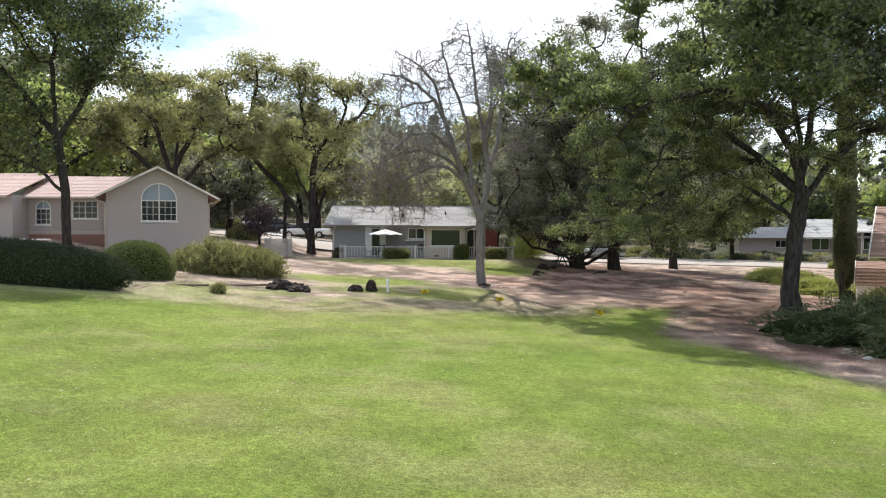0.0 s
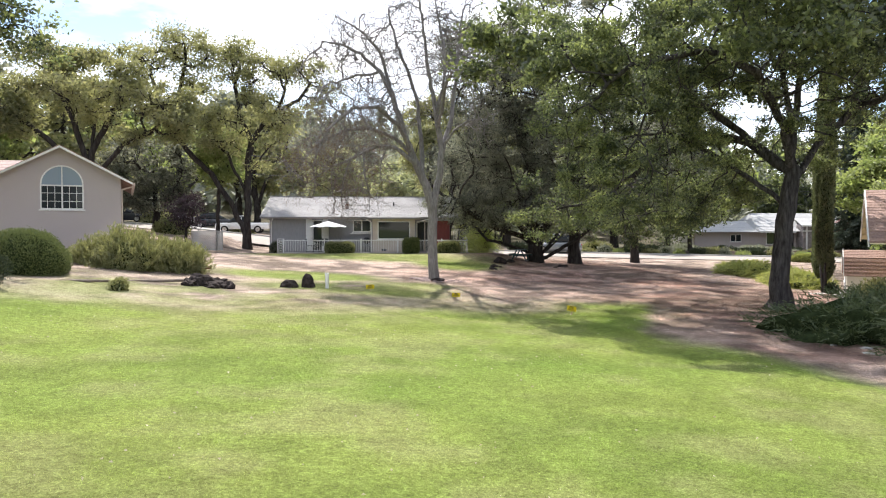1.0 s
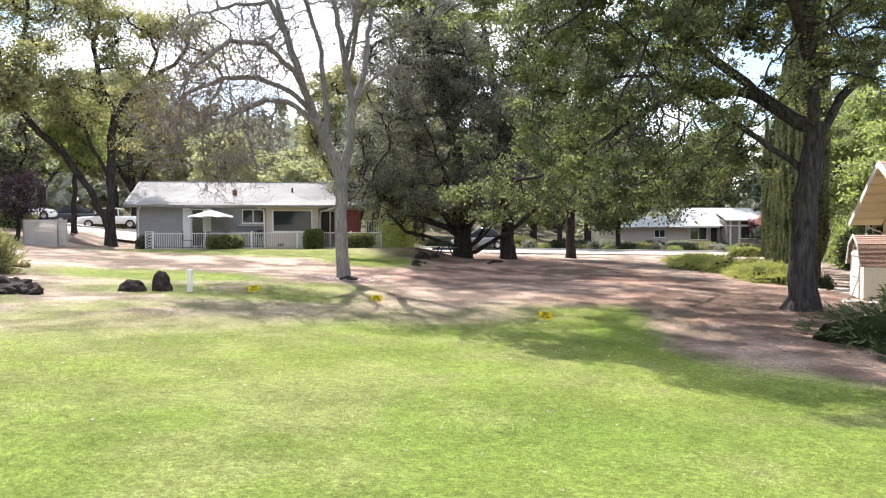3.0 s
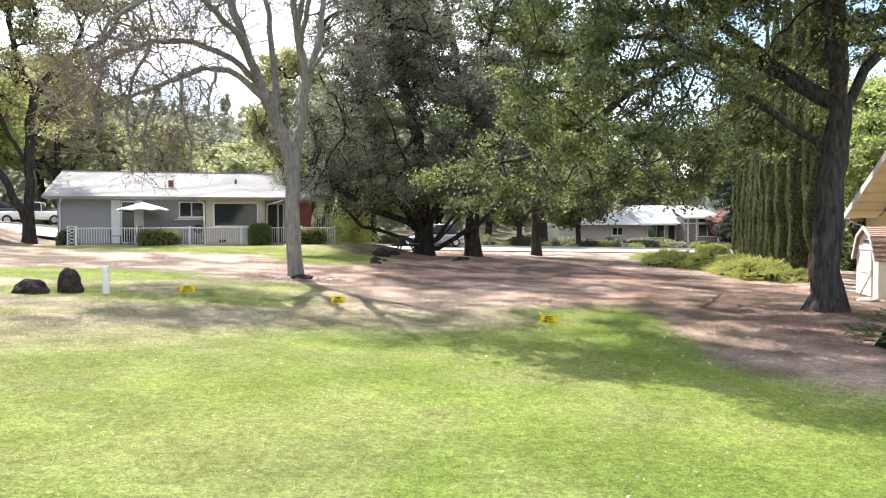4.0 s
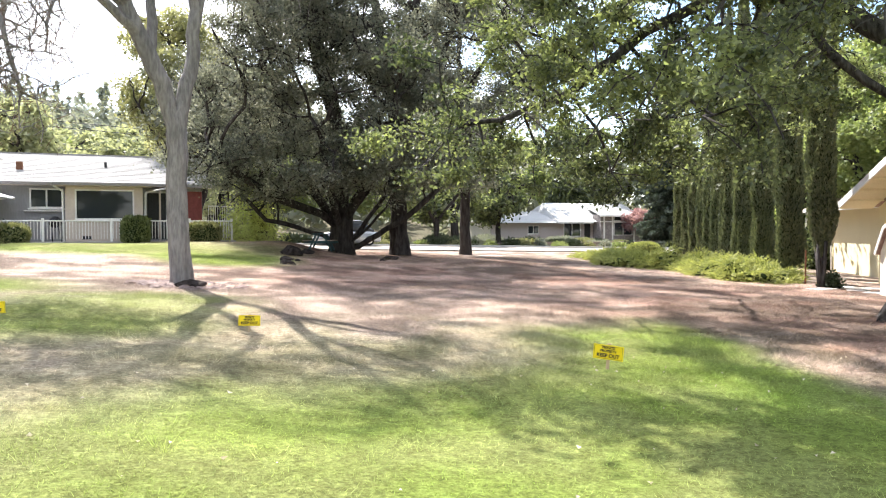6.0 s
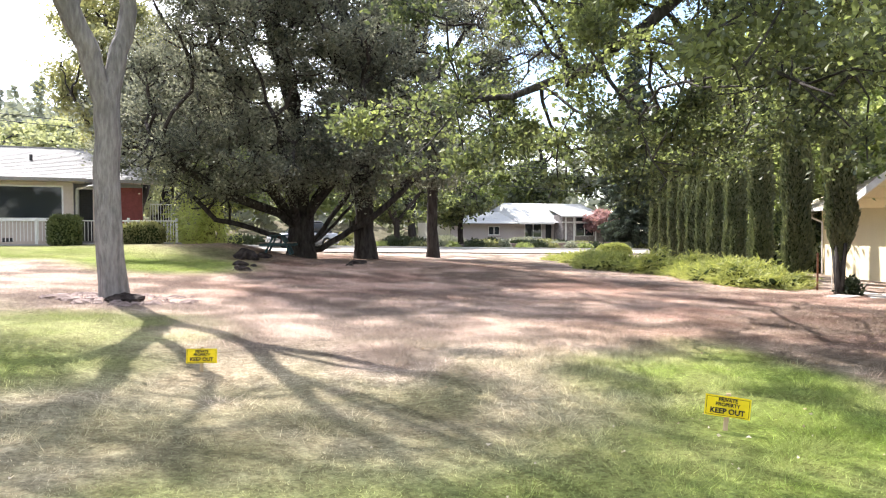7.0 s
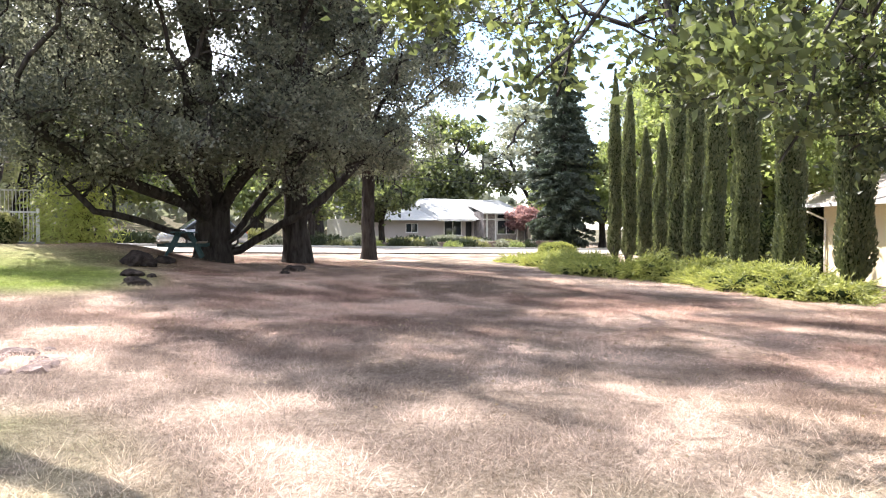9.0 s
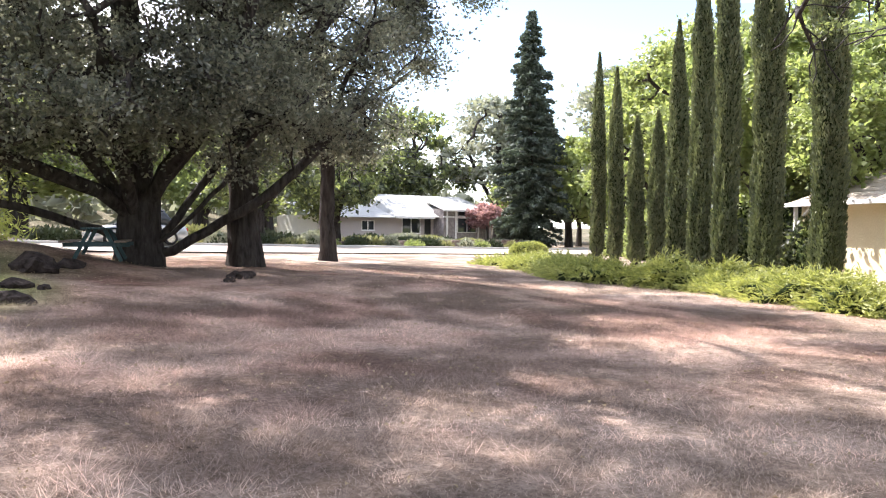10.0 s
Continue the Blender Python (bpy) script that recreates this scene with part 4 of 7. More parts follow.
tall = tree("tall_oak", "tall dark evergreen oak with a straight trunk", "tree",
     [(12.1, 53.5, 0), (12.1, 53.6, 3), (12.1, 53.9, 6.5), (11.6, 54.2, 10), (10.8, 54.1, 14)],
     [[(12.3, 54.3, 6), (14.2, 54.5, 9), (15.6, 54.8, 12)], [(12.2, 54.3, 7.4), (11.2, 53.9, 9.0), (10.0, 53.6, 9.9), (8.8, 53.3, 10.2), (7.4, 53.0, 10.6)], [(11.8, 54.2, 9.5), (13.0, 54.0, 11.5), (13.6, 54.0, 14.0)],
      [(12.4, 54.3, 4.5), (13.4, 54.0, 5.8), (14.6, 53.8, 6.4)]],
     clumps(11.5, 54, 15.5, 4.8, 4.4, 4.2, 24, 1.2, 86) + clumps(7.2, 53, 11.6, 2.8, 2.6, 2.2, 12, 1.0, 87) + clumps(15.4, 54.4, 11.4, 2.8, 2.8, 3.2, 14, 1.0, 88) + clumps(12.6, 53.4, 9.0, 3.0, 1.8, 2.2, 12, 0.9, 89) + clumps(14.6, 53.6, 6.2, 1.6, 1.4, 1.0, 5, 0.8, 90),
     0.36, 54000, "leaf_live", "bark_dark", 29, twigs=((600, 0.9, 0.1),), n=1100, size=0.145, per=110, spread=0.34, step=0.55, thin=0.045)

third = tree("oak_tree", "slim dark-trunked oak beside the street", "tree",
     [(18.3, 60.0, 0), (18.3, 60.0, 3), (18.2, 60.0, 6), (18.1, 60.2, 9), (18.0, 60.2, 13)],
     [[(18.3, 60.0, 4.5), (20, 59.8, 6.5), (21.5, 59.6, 7.6)], [(18.3, 60.0, 4.2), (16.8, 59.8, 5.8), (15.5, 59.6, 6.4)], [(18.2, 60, 7), (20.2, 59.8, 9.4), (21.8, 59.4, 10.6), (23.2, 59.2, 11.2)], [(18.1, 60.2, 9), (19.8, 59.8, 11.6), (21.0, 59.5, 13.6)]],
     clumps(18.2, 60, 10.5, 4.2, 3.8, 4.4, 30, 1.1, 91) + clumps(18.2, 59.4, 6.0, 3.4, 2.4, 1.6, 14, 0.9, 92) + clumps(20.8, 59.4, 14.0, 2.6, 2.6, 2.4, 10, 1.0, 93) + clumps(22.2, 59.2, 10.6, 2.0, 2.0, 3.4, 14, 0.95, 105),
     0.27, 42000, "leaf_live", "bark_dark", 31, twigs=((500, 0.9, 0.1),), n=900, size=0.16, per=100, spread=0.36, step=0.55)

left_oak = tree("oak_tree", "tall oak with a dark leaning trunk beside the stucco house", "tree",
     [(-17.1, 34.2, 0), (-17.15, 34.2, 3), (-17.3, 34.2, 6), (-17.6, 34.2, 8), (-17.8, 34.2, 11)],
     [[(-17.2, 34.2, 5), (-18.4, 33.8, 6.2), (-20, 33.4, 6.9), (-21.5, 33.2, 6.7)],
      [(-17.5, 34.2, 7.6), (-16.2, 34.0, 9.4), (-15.0, 33.9, 11.2)], [(-17.5, 34.2, 7.4), (-19.2, 34.4, 9.6), (-20.6, 34.6, 11)]],
     [(-17.6, 34, 13.6, 4.6, 4.0, 3.0), (-15.0, 33.8, 11.6, 2.2, 2.4, 2.2), (-20.8, 34.2, 11.4, 2.8, 2.8, 2.6), (-21.0, 33.2, 7.4, 2.0, 2.0, 1.5), (-19.0, 34, 8.8, 1.6, 1.6, 1.0), (-18.3, 33, 6.3, 0.9, 1.0, 0.6)],
     0.20, 42000, "leaf_oak", "bark_dark", 37, twigs=((400, 0.9, 0.1),), n=624, size=0.17, spread=0.40, step=0.5)

ZF = gz(-11.0, 62.2)
fork_oak = tree("oak_tree", "two-stemmed oak with a leaning limb and olive crown", "tree",
     [(-11.0, 62.2, 0), (-10.95, 62.2, ZF + 2.0), (-10.95, 62.2, ZF + 4.0), (-10.85, 62.2, ZF + 6.8), (-10.6, 62.2, ZF + 8.2), (-11.4, 62.1, ZF + 9.9), (-11.8, 62.0, ZF + 12.2)],
     [[(-11.0, 62.2, ZF + 1.0), (-12.2, 62.1, ZF + 3.5), (-13.6, 62.0, ZF + 5.7), (-15.3, 61.9, ZF + 7.4), (-16.6, 61.8, ZF + 9.1), (-17.4, 61.7, ZF + 11.3), (-17.8, 61.6, ZF + 12.9)],
      [(-16.2, 61.8, ZF + 8.6), (-15.9, 61.5, ZF + 10.8), (-15.4, 61.4, ZF + 13.2)], [(-10.6, 62.2, ZF + 8.0), (-9.7, 62.1, ZF + 9.6), (-8.6, 62.0, ZF + 10.5), (-8.0, 61.9, ZF + 12.0)],
      [(-10.95, 62.2, ZF + 4.2), (-11.8, 61.9, ZF + 5.8), (-12.3, 61.8, ZF + 7.2), (-13.4, 61.6, ZF + 8.0)], [(-10.9, 62.2, ZF + 5.6), (-9.8, 62.0, ZF + 7.0), (-9.2, 61.9, ZF + 7.8)],
      [(-8.6, 62.0, ZF + 10.5), (-7.0, 61.8, ZF + 11.2), (-6.2, 61.7, ZF + 12.4)]],
     [(-16.7, 61.6, ZF + 14.6, 1.7, 1.7, 0.9), (-15.2, 61.4, ZF + 15.3, 1.5, 1.6, 0.8), (-18.4, 61.6, ZF + 13.4, 1.4, 1.5, 0.9), (-12.3, 61.8, ZF + 14.4, 1.7, 1.7, 1.0), (-11.2, 61.6, ZF + 12.9, 1.5, 1.5, 0.8), (-9.2, 61.7, ZF + 13.4, 1.6, 1.6, 0.9),
      (-7.0, 61.6, ZF + 13.2, 1.7, 1.6, 0.9), (-5.8, 61.5, ZF + 11.9, 1.3, 1.3, 0.8), (-10.3, 61.4, ZF + 11.2, 1.3, 1.3, 0.7), (-13.6, 61.2, ZF + 9.6, 1.6, 1.4, 0.8), (-12.4, 61.2, ZF + 8.2, 1.2, 1.2, 0.6), (-14.6, 61.4, ZF + 12.0, 1.1, 1.2, 0.7), (-8.4, 61.4, ZF + 9.4, 1.2, 1.2, 0.6)],
     0.30, 30000, "leaf_oak_warm", "bark_dark", 41, twigs=((500, 0.9, 0.1),), n=900, size=0.18, per=100, spread=0.50, step=0.5, power=2.5)

back_oak = tree("oak_tree", "wide olive-green oak behind the stucco house", "tree",
     [(-20.4, 56.5, 0), (-20.4, 56.5, 4), (-20.2, 56.5, 8), (-19.8, 56.5, 11)],
     [[(-20.3, 56.5, 6), (-23, 56.3, 9), (-25, 56, 10.5)], [(-20.3, 56.5, 6), (-18, 56.3, 8.6), (-15.8, 56, 9.6)], [(-20.3, 56.5, 7), (-21.2, 56.2, 10), (-22.0, 56, 12.4)], [(-20.2, 56.5, 8), (-18.6, 56.2, 11), (-18.0, 56, 13)]],
     clumps(-20.2, 56, 12.8, 5.0, 4.2, 2.6, 22, 1.15, 94) + clumps(-25.2, 56, 11, 2.8, 2.6, 2.0, 10, 1.0, 95) + clumps(-15.6, 56, 10.8, 2.2, 2.4, 1.8, 9, 0.95, 96),
     0.34, 38000, "leaf_oak_warm", "bark_dark", 43, twigs=((500, 0.9, 0.1),), n=800, size=0.19, per=130, spread=0.40, step=0.55)

shade_oak = tree("oak_tree", "dark drooping evergreen oak between the stucco house and the street", "tree",
     [(-18.4, 64.5, 0), (-18.4, 64.5, 4), (-18.6, 64.5, 7)], [[(-18.4, 64.5, 4), (-17, 64.2, 6), (-16.4, 64, 7)]],
     clumps(-18.6, 64.2, 7.6, 3.0, 2.6, 3.2, 22, 0.95, 97), 0.24, 15000, "leaf_live", "bark_dark", 44, twigs=((300, 0.9, 0.0),), n=420, size=0.21, per=90, spread=0.36, step=0.55, droop=0.1)

# ---- cypress row ----
def cypress(name, m, h, w, seed, bare=0.5, leaves=9000):
    """A narrow column of upright sprays over a solid column painted dark for inner shade, on a short bare stem."""
    rng = np.random.RandomState(seed)
    top = thing(name, m, "tall narrow dark-green column of Italian cypress", "tree", "cypress row")
    bm = bmesh.new()
    rod(bm, (0, 0, -0.15), (0.02, 0.01, bare + 0.6), 0.13, 0.10, 9)
    for k in range(3):
        a = rng.rand() * 6.28
        rod(bm, (0.05 * math.cos(a), 0.05 * math.sin(a), -0.1), (0.22 * math.cos(a), 0.22 * math.sin(a), bare + 0.5), 0.07, 0.05, 6)
    part("trunk", bm, "bark_oak", top, smooth=True)

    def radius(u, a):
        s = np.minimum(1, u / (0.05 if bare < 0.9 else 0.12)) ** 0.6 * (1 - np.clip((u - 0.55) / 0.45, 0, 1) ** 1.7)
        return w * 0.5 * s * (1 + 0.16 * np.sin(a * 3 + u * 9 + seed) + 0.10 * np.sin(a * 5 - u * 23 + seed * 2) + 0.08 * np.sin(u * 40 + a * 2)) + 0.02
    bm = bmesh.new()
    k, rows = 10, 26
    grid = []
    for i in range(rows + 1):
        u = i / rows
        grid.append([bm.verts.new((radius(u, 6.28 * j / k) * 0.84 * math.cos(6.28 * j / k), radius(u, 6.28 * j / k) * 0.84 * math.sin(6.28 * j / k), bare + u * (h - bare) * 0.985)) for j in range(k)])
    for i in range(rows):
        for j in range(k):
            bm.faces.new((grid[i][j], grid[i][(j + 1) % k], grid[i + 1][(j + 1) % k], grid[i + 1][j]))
    part("inner_growth", bm, "core_shade", top, smooth=True)
    u, a = rng.rand(leaves) ** 1.15, rng.rand(leaves) * 6.283
    r = radius(u, a) * (0.86 + 0.22 * rng.rand(leaves) ** 2)
    C = np.stack([r * np.cos(a), r * np.sin(a), bare - 0.05 + u * (h - bare)], -1)
    D = np.stack([np.cos(a) * 0.45, np.sin(a) * 0.45, np.ones(leaves)], -1) + rng.randn(leaves, 3) * 0.28
    V, F = leaf_cards(C, D, (0.105 if leaves > 20000 else 0.13) * (0.6 + 0.8 * rng.rand(leaves)), 0.42, seed)
    ob = new("foliage", raw_mesh("foliage", V, F, "leaf_cypress"))
    ob.parent = top
    return top


for i, (x, y, top_z, w) in enumerate([(31.3, 57.8, 9.8, 0.85), (30.3, 56.0, 8.7, 0.85), (29.2, 54.1, 6.3, 0.85), (28.25, 52.4, 6.2, 0.85), (27.45, 51.0, 9.2, 0.95), (26.6, 49.5, 11.4, 1.0),
                                      (25.8, 48.1, 12.0, 1.0), (24.75, 46.2, 12.6, 1.15), (23.45, 43.9, 13.0, 1.1), (22.0, 41.3, 13.0, 1.2), (20.5, 38.7, 12.4, 1.1)]):
    z = gz(x, y)
    cypress("cypress", pose(x, y, z), top_z - z, w * 0.66, 70 + i, 0.3 if i < 10 else 0.95, 12000 if i < 5 else 18000 if i < 7 else 32000)


# ---- spruce across the street ----
def conifer(name, m, h, w, seed, label, mat="leaf_spruce", leaves=30000, card=0.34):
    rng = np.random.RandomState(seed)
    top = thing(name, m, label, "tree")
    part("trunk", rod(bmesh.new(), (0, 0, -0.3), (0, 0, h * 0.96), w * 0.05, 0.03, 8), "bark_dark", top, smooth=True)
    V, F, C, D = [], [], [], []
    tiers = int(h / 0.42)
    bm = bmesh.new()
    for i in range(tiers):
        u = i / tiers
        z = 0.9 + u * (h - 1.0)
        reach = w * 0.5 * (1 - u) ** 0.72 * min(1, 0.75 + u * 1.2) + 0.08
        for j in range(9):
            a = rng.rand() * 6.283
            L = reach * (0.65 + 0.5 * rng.rand())
            tipz = z - L * (0.30 - 0.25 * u) + 0.1 * rng.randn()
            rod(bm, (0, 0, z), (L * math.cos(a), L * math.sin(a), tipz), 0.03, 0.008, 3)
            n = max(6, int(leaves / tiers / 9 * (L / (w * 0.28))))
            s = rng.rand(n) ** 0.6
            side = rng.randn(n) * 0.13 * (L * 0.9) * (1.15 - s) + rng.randn(n) * 0.06
            C.append(np.stack([s * L * math.cos(a) - side * math.sin(a), s * L * math.sin(a) + side * math.cos(a), z + (tipz - z) * s + rng.randn(n) * 0.09], -1))
            D.append(np.stack([np.full(n, math.cos(a)), np.full(n, math.sin(a)), np.full(n, -0.25)], -1) + rng.randn(n, 3) * 0.5)
    part("branchwork", bm, "bark_dark", top)["kind"] = "stuff"
    C, D = np.concatenate(C), np.concatenate(D)
    V, F = leaf_cards(C, D, card * (0.6 + 0.8 * rng.rand(len(C))), 0.38, seed)
    ob = new("foliage", raw_mesh("foliage", V, F, mat))
    ob.parent = top
    return top


conifer("spruce_tree", pose(47.7, 78.4, gz(47.7, 78.4)), 19.4, 7.4, 5, "tall blue-green spruce standing across the street", leaves=70000, card=0.34)


# ---- junipers ----
def juniper(name, m, r, sprays, mat, seed, label, size=0.30, group="", low=0.5):
    """A low mound of arching feathery sprays."""
    rng = np.random.RandomState(seed)
    top = thing(name, m, label, "shrub", group)
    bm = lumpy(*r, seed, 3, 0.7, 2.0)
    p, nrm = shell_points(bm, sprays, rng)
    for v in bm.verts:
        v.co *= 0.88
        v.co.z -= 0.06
    # dark core below the sprays, coloured as the shade in their gaps
    part("inner_growth", bm, "core_shade", top, smooth=True)
    d = nrm * 0.45 + np.stack([p[:, 0] / r[0], p[:, 1] / r[1], np.full(sprays, low)], -1) * 0.8 + rng.randn(sprays, 3) * 0.35
    d /= np.linalg.norm(d, axis=1)[:, None]
    side = np.cross(d, np.array([0, 0, 1.0]) + rng.randn(sprays, 3) * 0.25)
    side /= np.linalg.norm(side, axis=1)[:, None] + 1e-9
    long = size * (0.7 + 0.7 * rng.rand(sprays, 1))
    C, D, S = [], [], []
    for k in range(11):
        s, sg = k / 10, (1, -1)[k % 2]
        base = p - d * 0.1 + d * (s * long * 1.5) - np.array([0, 0, 0.35]) * s * s * long
        C.append(base + side * sg * long * 0.16 * (1.05 - s) + rng.randn(sprays, 3) * 0.015)
        bend = d + side * sg * 0.75 * (1.1 - s) + rng.randn(sprays, 3) * 0.18
        bend[:, 2] -= 0.3 * s
        D.append(bend)
        S.append(long[:, 0] * (0.55 - 0.22 * s) * (0.8 + 0.4 * rng.rand(sprays)))
    V, F = leaf_cards(np.concatenate(C), np.concatenate(D), np.concatenate(S), 0.24, seed)
    ob = new("foliage", raw_mesh("foliage", V, F, mat))
    ob.parent = top
    return top


JUN = "low spreading yellow-green juniper along the cypress row"
rng_j = random.Random(12)
for i in range(30):
    u = i / 29
    cx, cy = 20.75 + 4.1 * u + 0.8 * math.sin(u * 9), 41.3 + 16.0 * u
    off = rng_j.uniform(-0.75, 0.75)
    x, y, k = cx + 0.87 * off, cy - 0.49 * off, rng_j.uniform(0.75, 1.2)
    juniper("juniper", pose(x, y, gz(x, y) - 0.05, 0, 0, rng_j.uniform(0, 180)), (1.05 * k, 0.85 * k, rng_j.uniform(0.30, 0.62) * (1 - 0.5 * max(0, u - 0.45) / 0.55)), 600, "leaf_juniper", 90 + i, JUN, 0.27, "junipers by the cypress row", 0.25)
for i, (x, y, rx, ry, rz) in enumerate([(13.4, 25.4, 2.2, 2.0, 0.95), (15.4, 24.3, 2.2, 2.0, 1.15), (14.6, 22.2, 1.9, 1.8, 0.85), (16.4, 26.6, 1.9, 1.6, 1.1)]):
    juniper("juniper", pose(x, y, gz(x, y) - 0.05), (rx, ry, rz), 900, "leaf_juniper_dark", 110 + i, "dark green spreading juniper at the edge of the turf", 0.28, "junipers at the turf edge")

# ---- garden shrubs ----
shrub("hedge", "long rounded clipped dark-green hedge beside the turf", "hedge", pose(-15.6, 26.6, gz(-14, 26.6) - 0.1), (4.6, 1.45, 1.30), 46000, 0.065, "leaf_hedge", 3, 0.7, 0.5, 0.12, 0.12, freq=1.9)
shrub("hedge", "rounded clipped green hedge by the path", "hedge", pose(-12.75, 31.0, gz(-12.7, 31) - 0.1), (1.55, 1.5, 1.25), 28000, 0.06, "leaf_hedge_light", 4, 0.7, 0.5, 0.12, 0.12, freq=1.9)
for i, (x, y, rx, ry, rz) in enumerate([(-10.6, 35.6, 1.3, 1.2, 1.1), (-9.0, 36.3, 0.95, 0.9, 0.85), (-12.1, 36.2, 0.95, 0.9, 0.6)]):
    shrub("sage_shrub", "loose grey-green shrub beside the stucco house", "shrub", pose(x, y, gz(x, y) - 0.1), (rx, ry, rz), 17000, 0.17, "leaf_sage", 10 + i, 1.0, 0.9, 0.6, 0.40, "sage shrubs", 0.22, core=0.8)
shrub("shrub", "small grey-green shrub at the path's edge", "shrub", pose(-8.6, 28.6, gz(-8.6, 28.6)), (0.26, 0.26, 0.30), 1500, 0.08, "leaf_sage", 18, 0.8, 0.6, 0.12, 0.2)
shrub("variegated_shrub", "pale variegated shrub beside the garden shed", "shrub", pose(18.3, 31.2, gz(18.3, 31.2) - 0.1), (1.0, 0.9, 1.0), 9000, 0.13, "leaf_sage", 20, 0.8, 0.4, 0.3, 0.25, width=0.5)
shrub("shrub", "small dark shoots at the foot of the last cypress", "shrub", pose(20.75, 38.6, gz(20.75, 38.6)), (0.26, 0.24, 0.34), 1200, 0.11, "leaf_hedge", 21, 0.8, 0.4, 0.2, 0.2)
H = 1.3
shrub("boxwood", "dark rounded shrub at the end of the patio", "shrub", pose(-7.85, 56.2, H), (0.48, 0.45, 0.62), 3500, 0.10, "leaf_live", 31, 0.8, 0.4, 0.1, 0.12)
shrub("hedge", "low clipped yellowing hedge in front of the patio railing", "hedge", pose(-3.5, 54.75, H - 0.05), (0.95, 0.45, 0.62), 6000, 0.09, "leaf_sage", 32, 0.7, 0.5, 0.1, 0.1, shape=lambda: clipped(0.95, 0.42, 0.78, 32))
shrub("boxwood", "clipped square shrub with bright new growth on top", "shrub", pose(1.25, 54.7, H - 0.05), (0.55, 0.5, 0.85), 5000, 0.09, "leaf_hedge_light", 33, 0.7, 0.6, 0.1, 0.1, shape=lambda: clipped(0.52, 0.45, 1.08, 33))
shrub("hedge", "low clipped olive hedge by the patio railing", "hedge", pose(3.8, 54.8, H - 0.05), (0.65, 0.45, 0.66), 4500, 0.09, "leaf_sage", 34, 0.7, 0.5, 0.1, 0.1, shape=lambda: clipped(0.75, 0.42, 0.80, 34))
for i, (x, y, rx, rz) in enumerate([(5.7, 55.4, 0.5, 1.7), (6.5, 56.0, 0.45, 1.5), (5.9, 56.8, 0.5, 1.9)]):
    shrub("bamboo_clump", "bright yellow-green leafy clump beside the grey house", "shrub", pose(x, y, gz(x, y) - 0.1), (rx, 0.45, rz), 1500, 0.22, "leaf_bamboo", 40 + i, 0.5, -0.4, 0.9, 0.45, "leafy clumps", 0.20, core=0.05)
for i, (x, y, rx, rz) in enumerate([(9, 79, 1.6, 0.9), (13, 79.5, 1.3, 0.8), (17, 79.2, 1.8, 0.8), (21, 80.5, 1.6, 1.0), (25, 80, 1.3, 0.9), (29.5, 81, 2.0, 1.1), (34, 81.5, 2.2, 1.2), (38.5, 82, 1.8, 1.3), (43, 84, 1.5, 0.9), (47, 85, 1.8, 1.0), (51, 85, 1.6, 0.9), (33, 88, 1.5, 1.2), (37.5, 88.5, 1.3, 1.1), (35.5, 83, 1.6, 1.5), (39.5, 84.5, 2.0, 1.7), (42.6, 85.5, 1.9, 1.5), (45.5, 87, 1.4, 1.3), (31.5, 84, 1.9, 1.6), (49.0, 88, 1.2, 1.0), (28, 83, 1.6, 1.3)]):
    shrub("front_yard_shrub", "mixed green shrub in a front yard across the street", "shrub", pose(x, y, gz(x, y) - 0.1), (rx, 1.1, rz * (0.42 if x > 27 else 0.8)), 2200, 0.26, ("leaf_sage", "leaf_hedge", "leaf_hazed")[i % 3], 130 + i, 0.8, 0.4, 0.3, 0.28, "front yard shrubs", 0.4, sub=2)
shrub("hedge", "clipped low hedge across the street near the spruce", "hedge", pose(35.3, 66.2, gz(35.3, 66.2) - 0.05), (1.55, 0.6, 0.62), 8000, 0.12, "leaf_juniper", 151, 0.6, 0.6, 0.12, 0.1)
for i, (x, y, rx, rz) in enumerate([(-17, 70.5 - 7, 1.3, 0.9), (-14.2, 76.2, 1.2, 0.8), (-22, 77, 1.6, 1.2), (-26, 64, 2.0, 1.5), (-30, 63, 2, 1.6)]):
    shrub("front_yard_shrub", "grey-green shrub near the parked cars", "shrub", pose(x, y, gz(x, y) - 0.1), (rx, 1.1, rz), 3000, 0.22, "leaf_sage", 160 + i, 0.8, 0.4, 0.3, 0.28, "shrubs near the cars", 0.4, sub=2)

# ---- small trees ----
tree("oak_tree", "pale olive oak rising behind the grey house", "tree", [(3.6, 66.5, 0), (3.6, 66.5, 4), (3.4, 66.4, 8), (3.3, 66.3, 12)], [[(3.5, 66.4, 5), (2.2, 66, 7.5), (1.4, 65.8, 9)], [(3.5, 66.4, 6), (4.8, 66, 8.5), (5.4, 65.8, 10.5)]],
     clumps(3.4, 66, 10.0, 2.6, 2.4, 5.0, 30, 0.9, 111), 0.24, 26000, "leaf_oak_warm", "bark_dark", 180, twigs=((300, 0.9, 0.0),), n=520, size=0.18, per=100, spread=0.38, step=0.5)
tree("plum_tree", "small purple-leaved plum tree", "tree", [(-12.7, 51.2, 0), (-12.7, 51.2, 1.6), (-12.6, 51.2, 2.6)], [],
     [(-12.6, 51.2, 3.9, 1.35, 1.3, 1.25)], 0.08, 2600, "leaf_plum", "bark_dark", 171, n=200, size=0.13, spread=0.30, step=0.3, per=30)
tree("pink_tree", "small pink-leaved tree in front of the white-roofed house", "tree", [(53.6, 90.0, 0), (53.6, 90.0, 1.2), (53.5, 90.0, 2.0)], [],
     [(53.5, 90.0, 2.9, 1.7, 1.6, 1.2)], 0.12, 7000, "leaf_pink", "bark_dark", 172, n=150, size=0.24, spread=0.3, step=0.4)
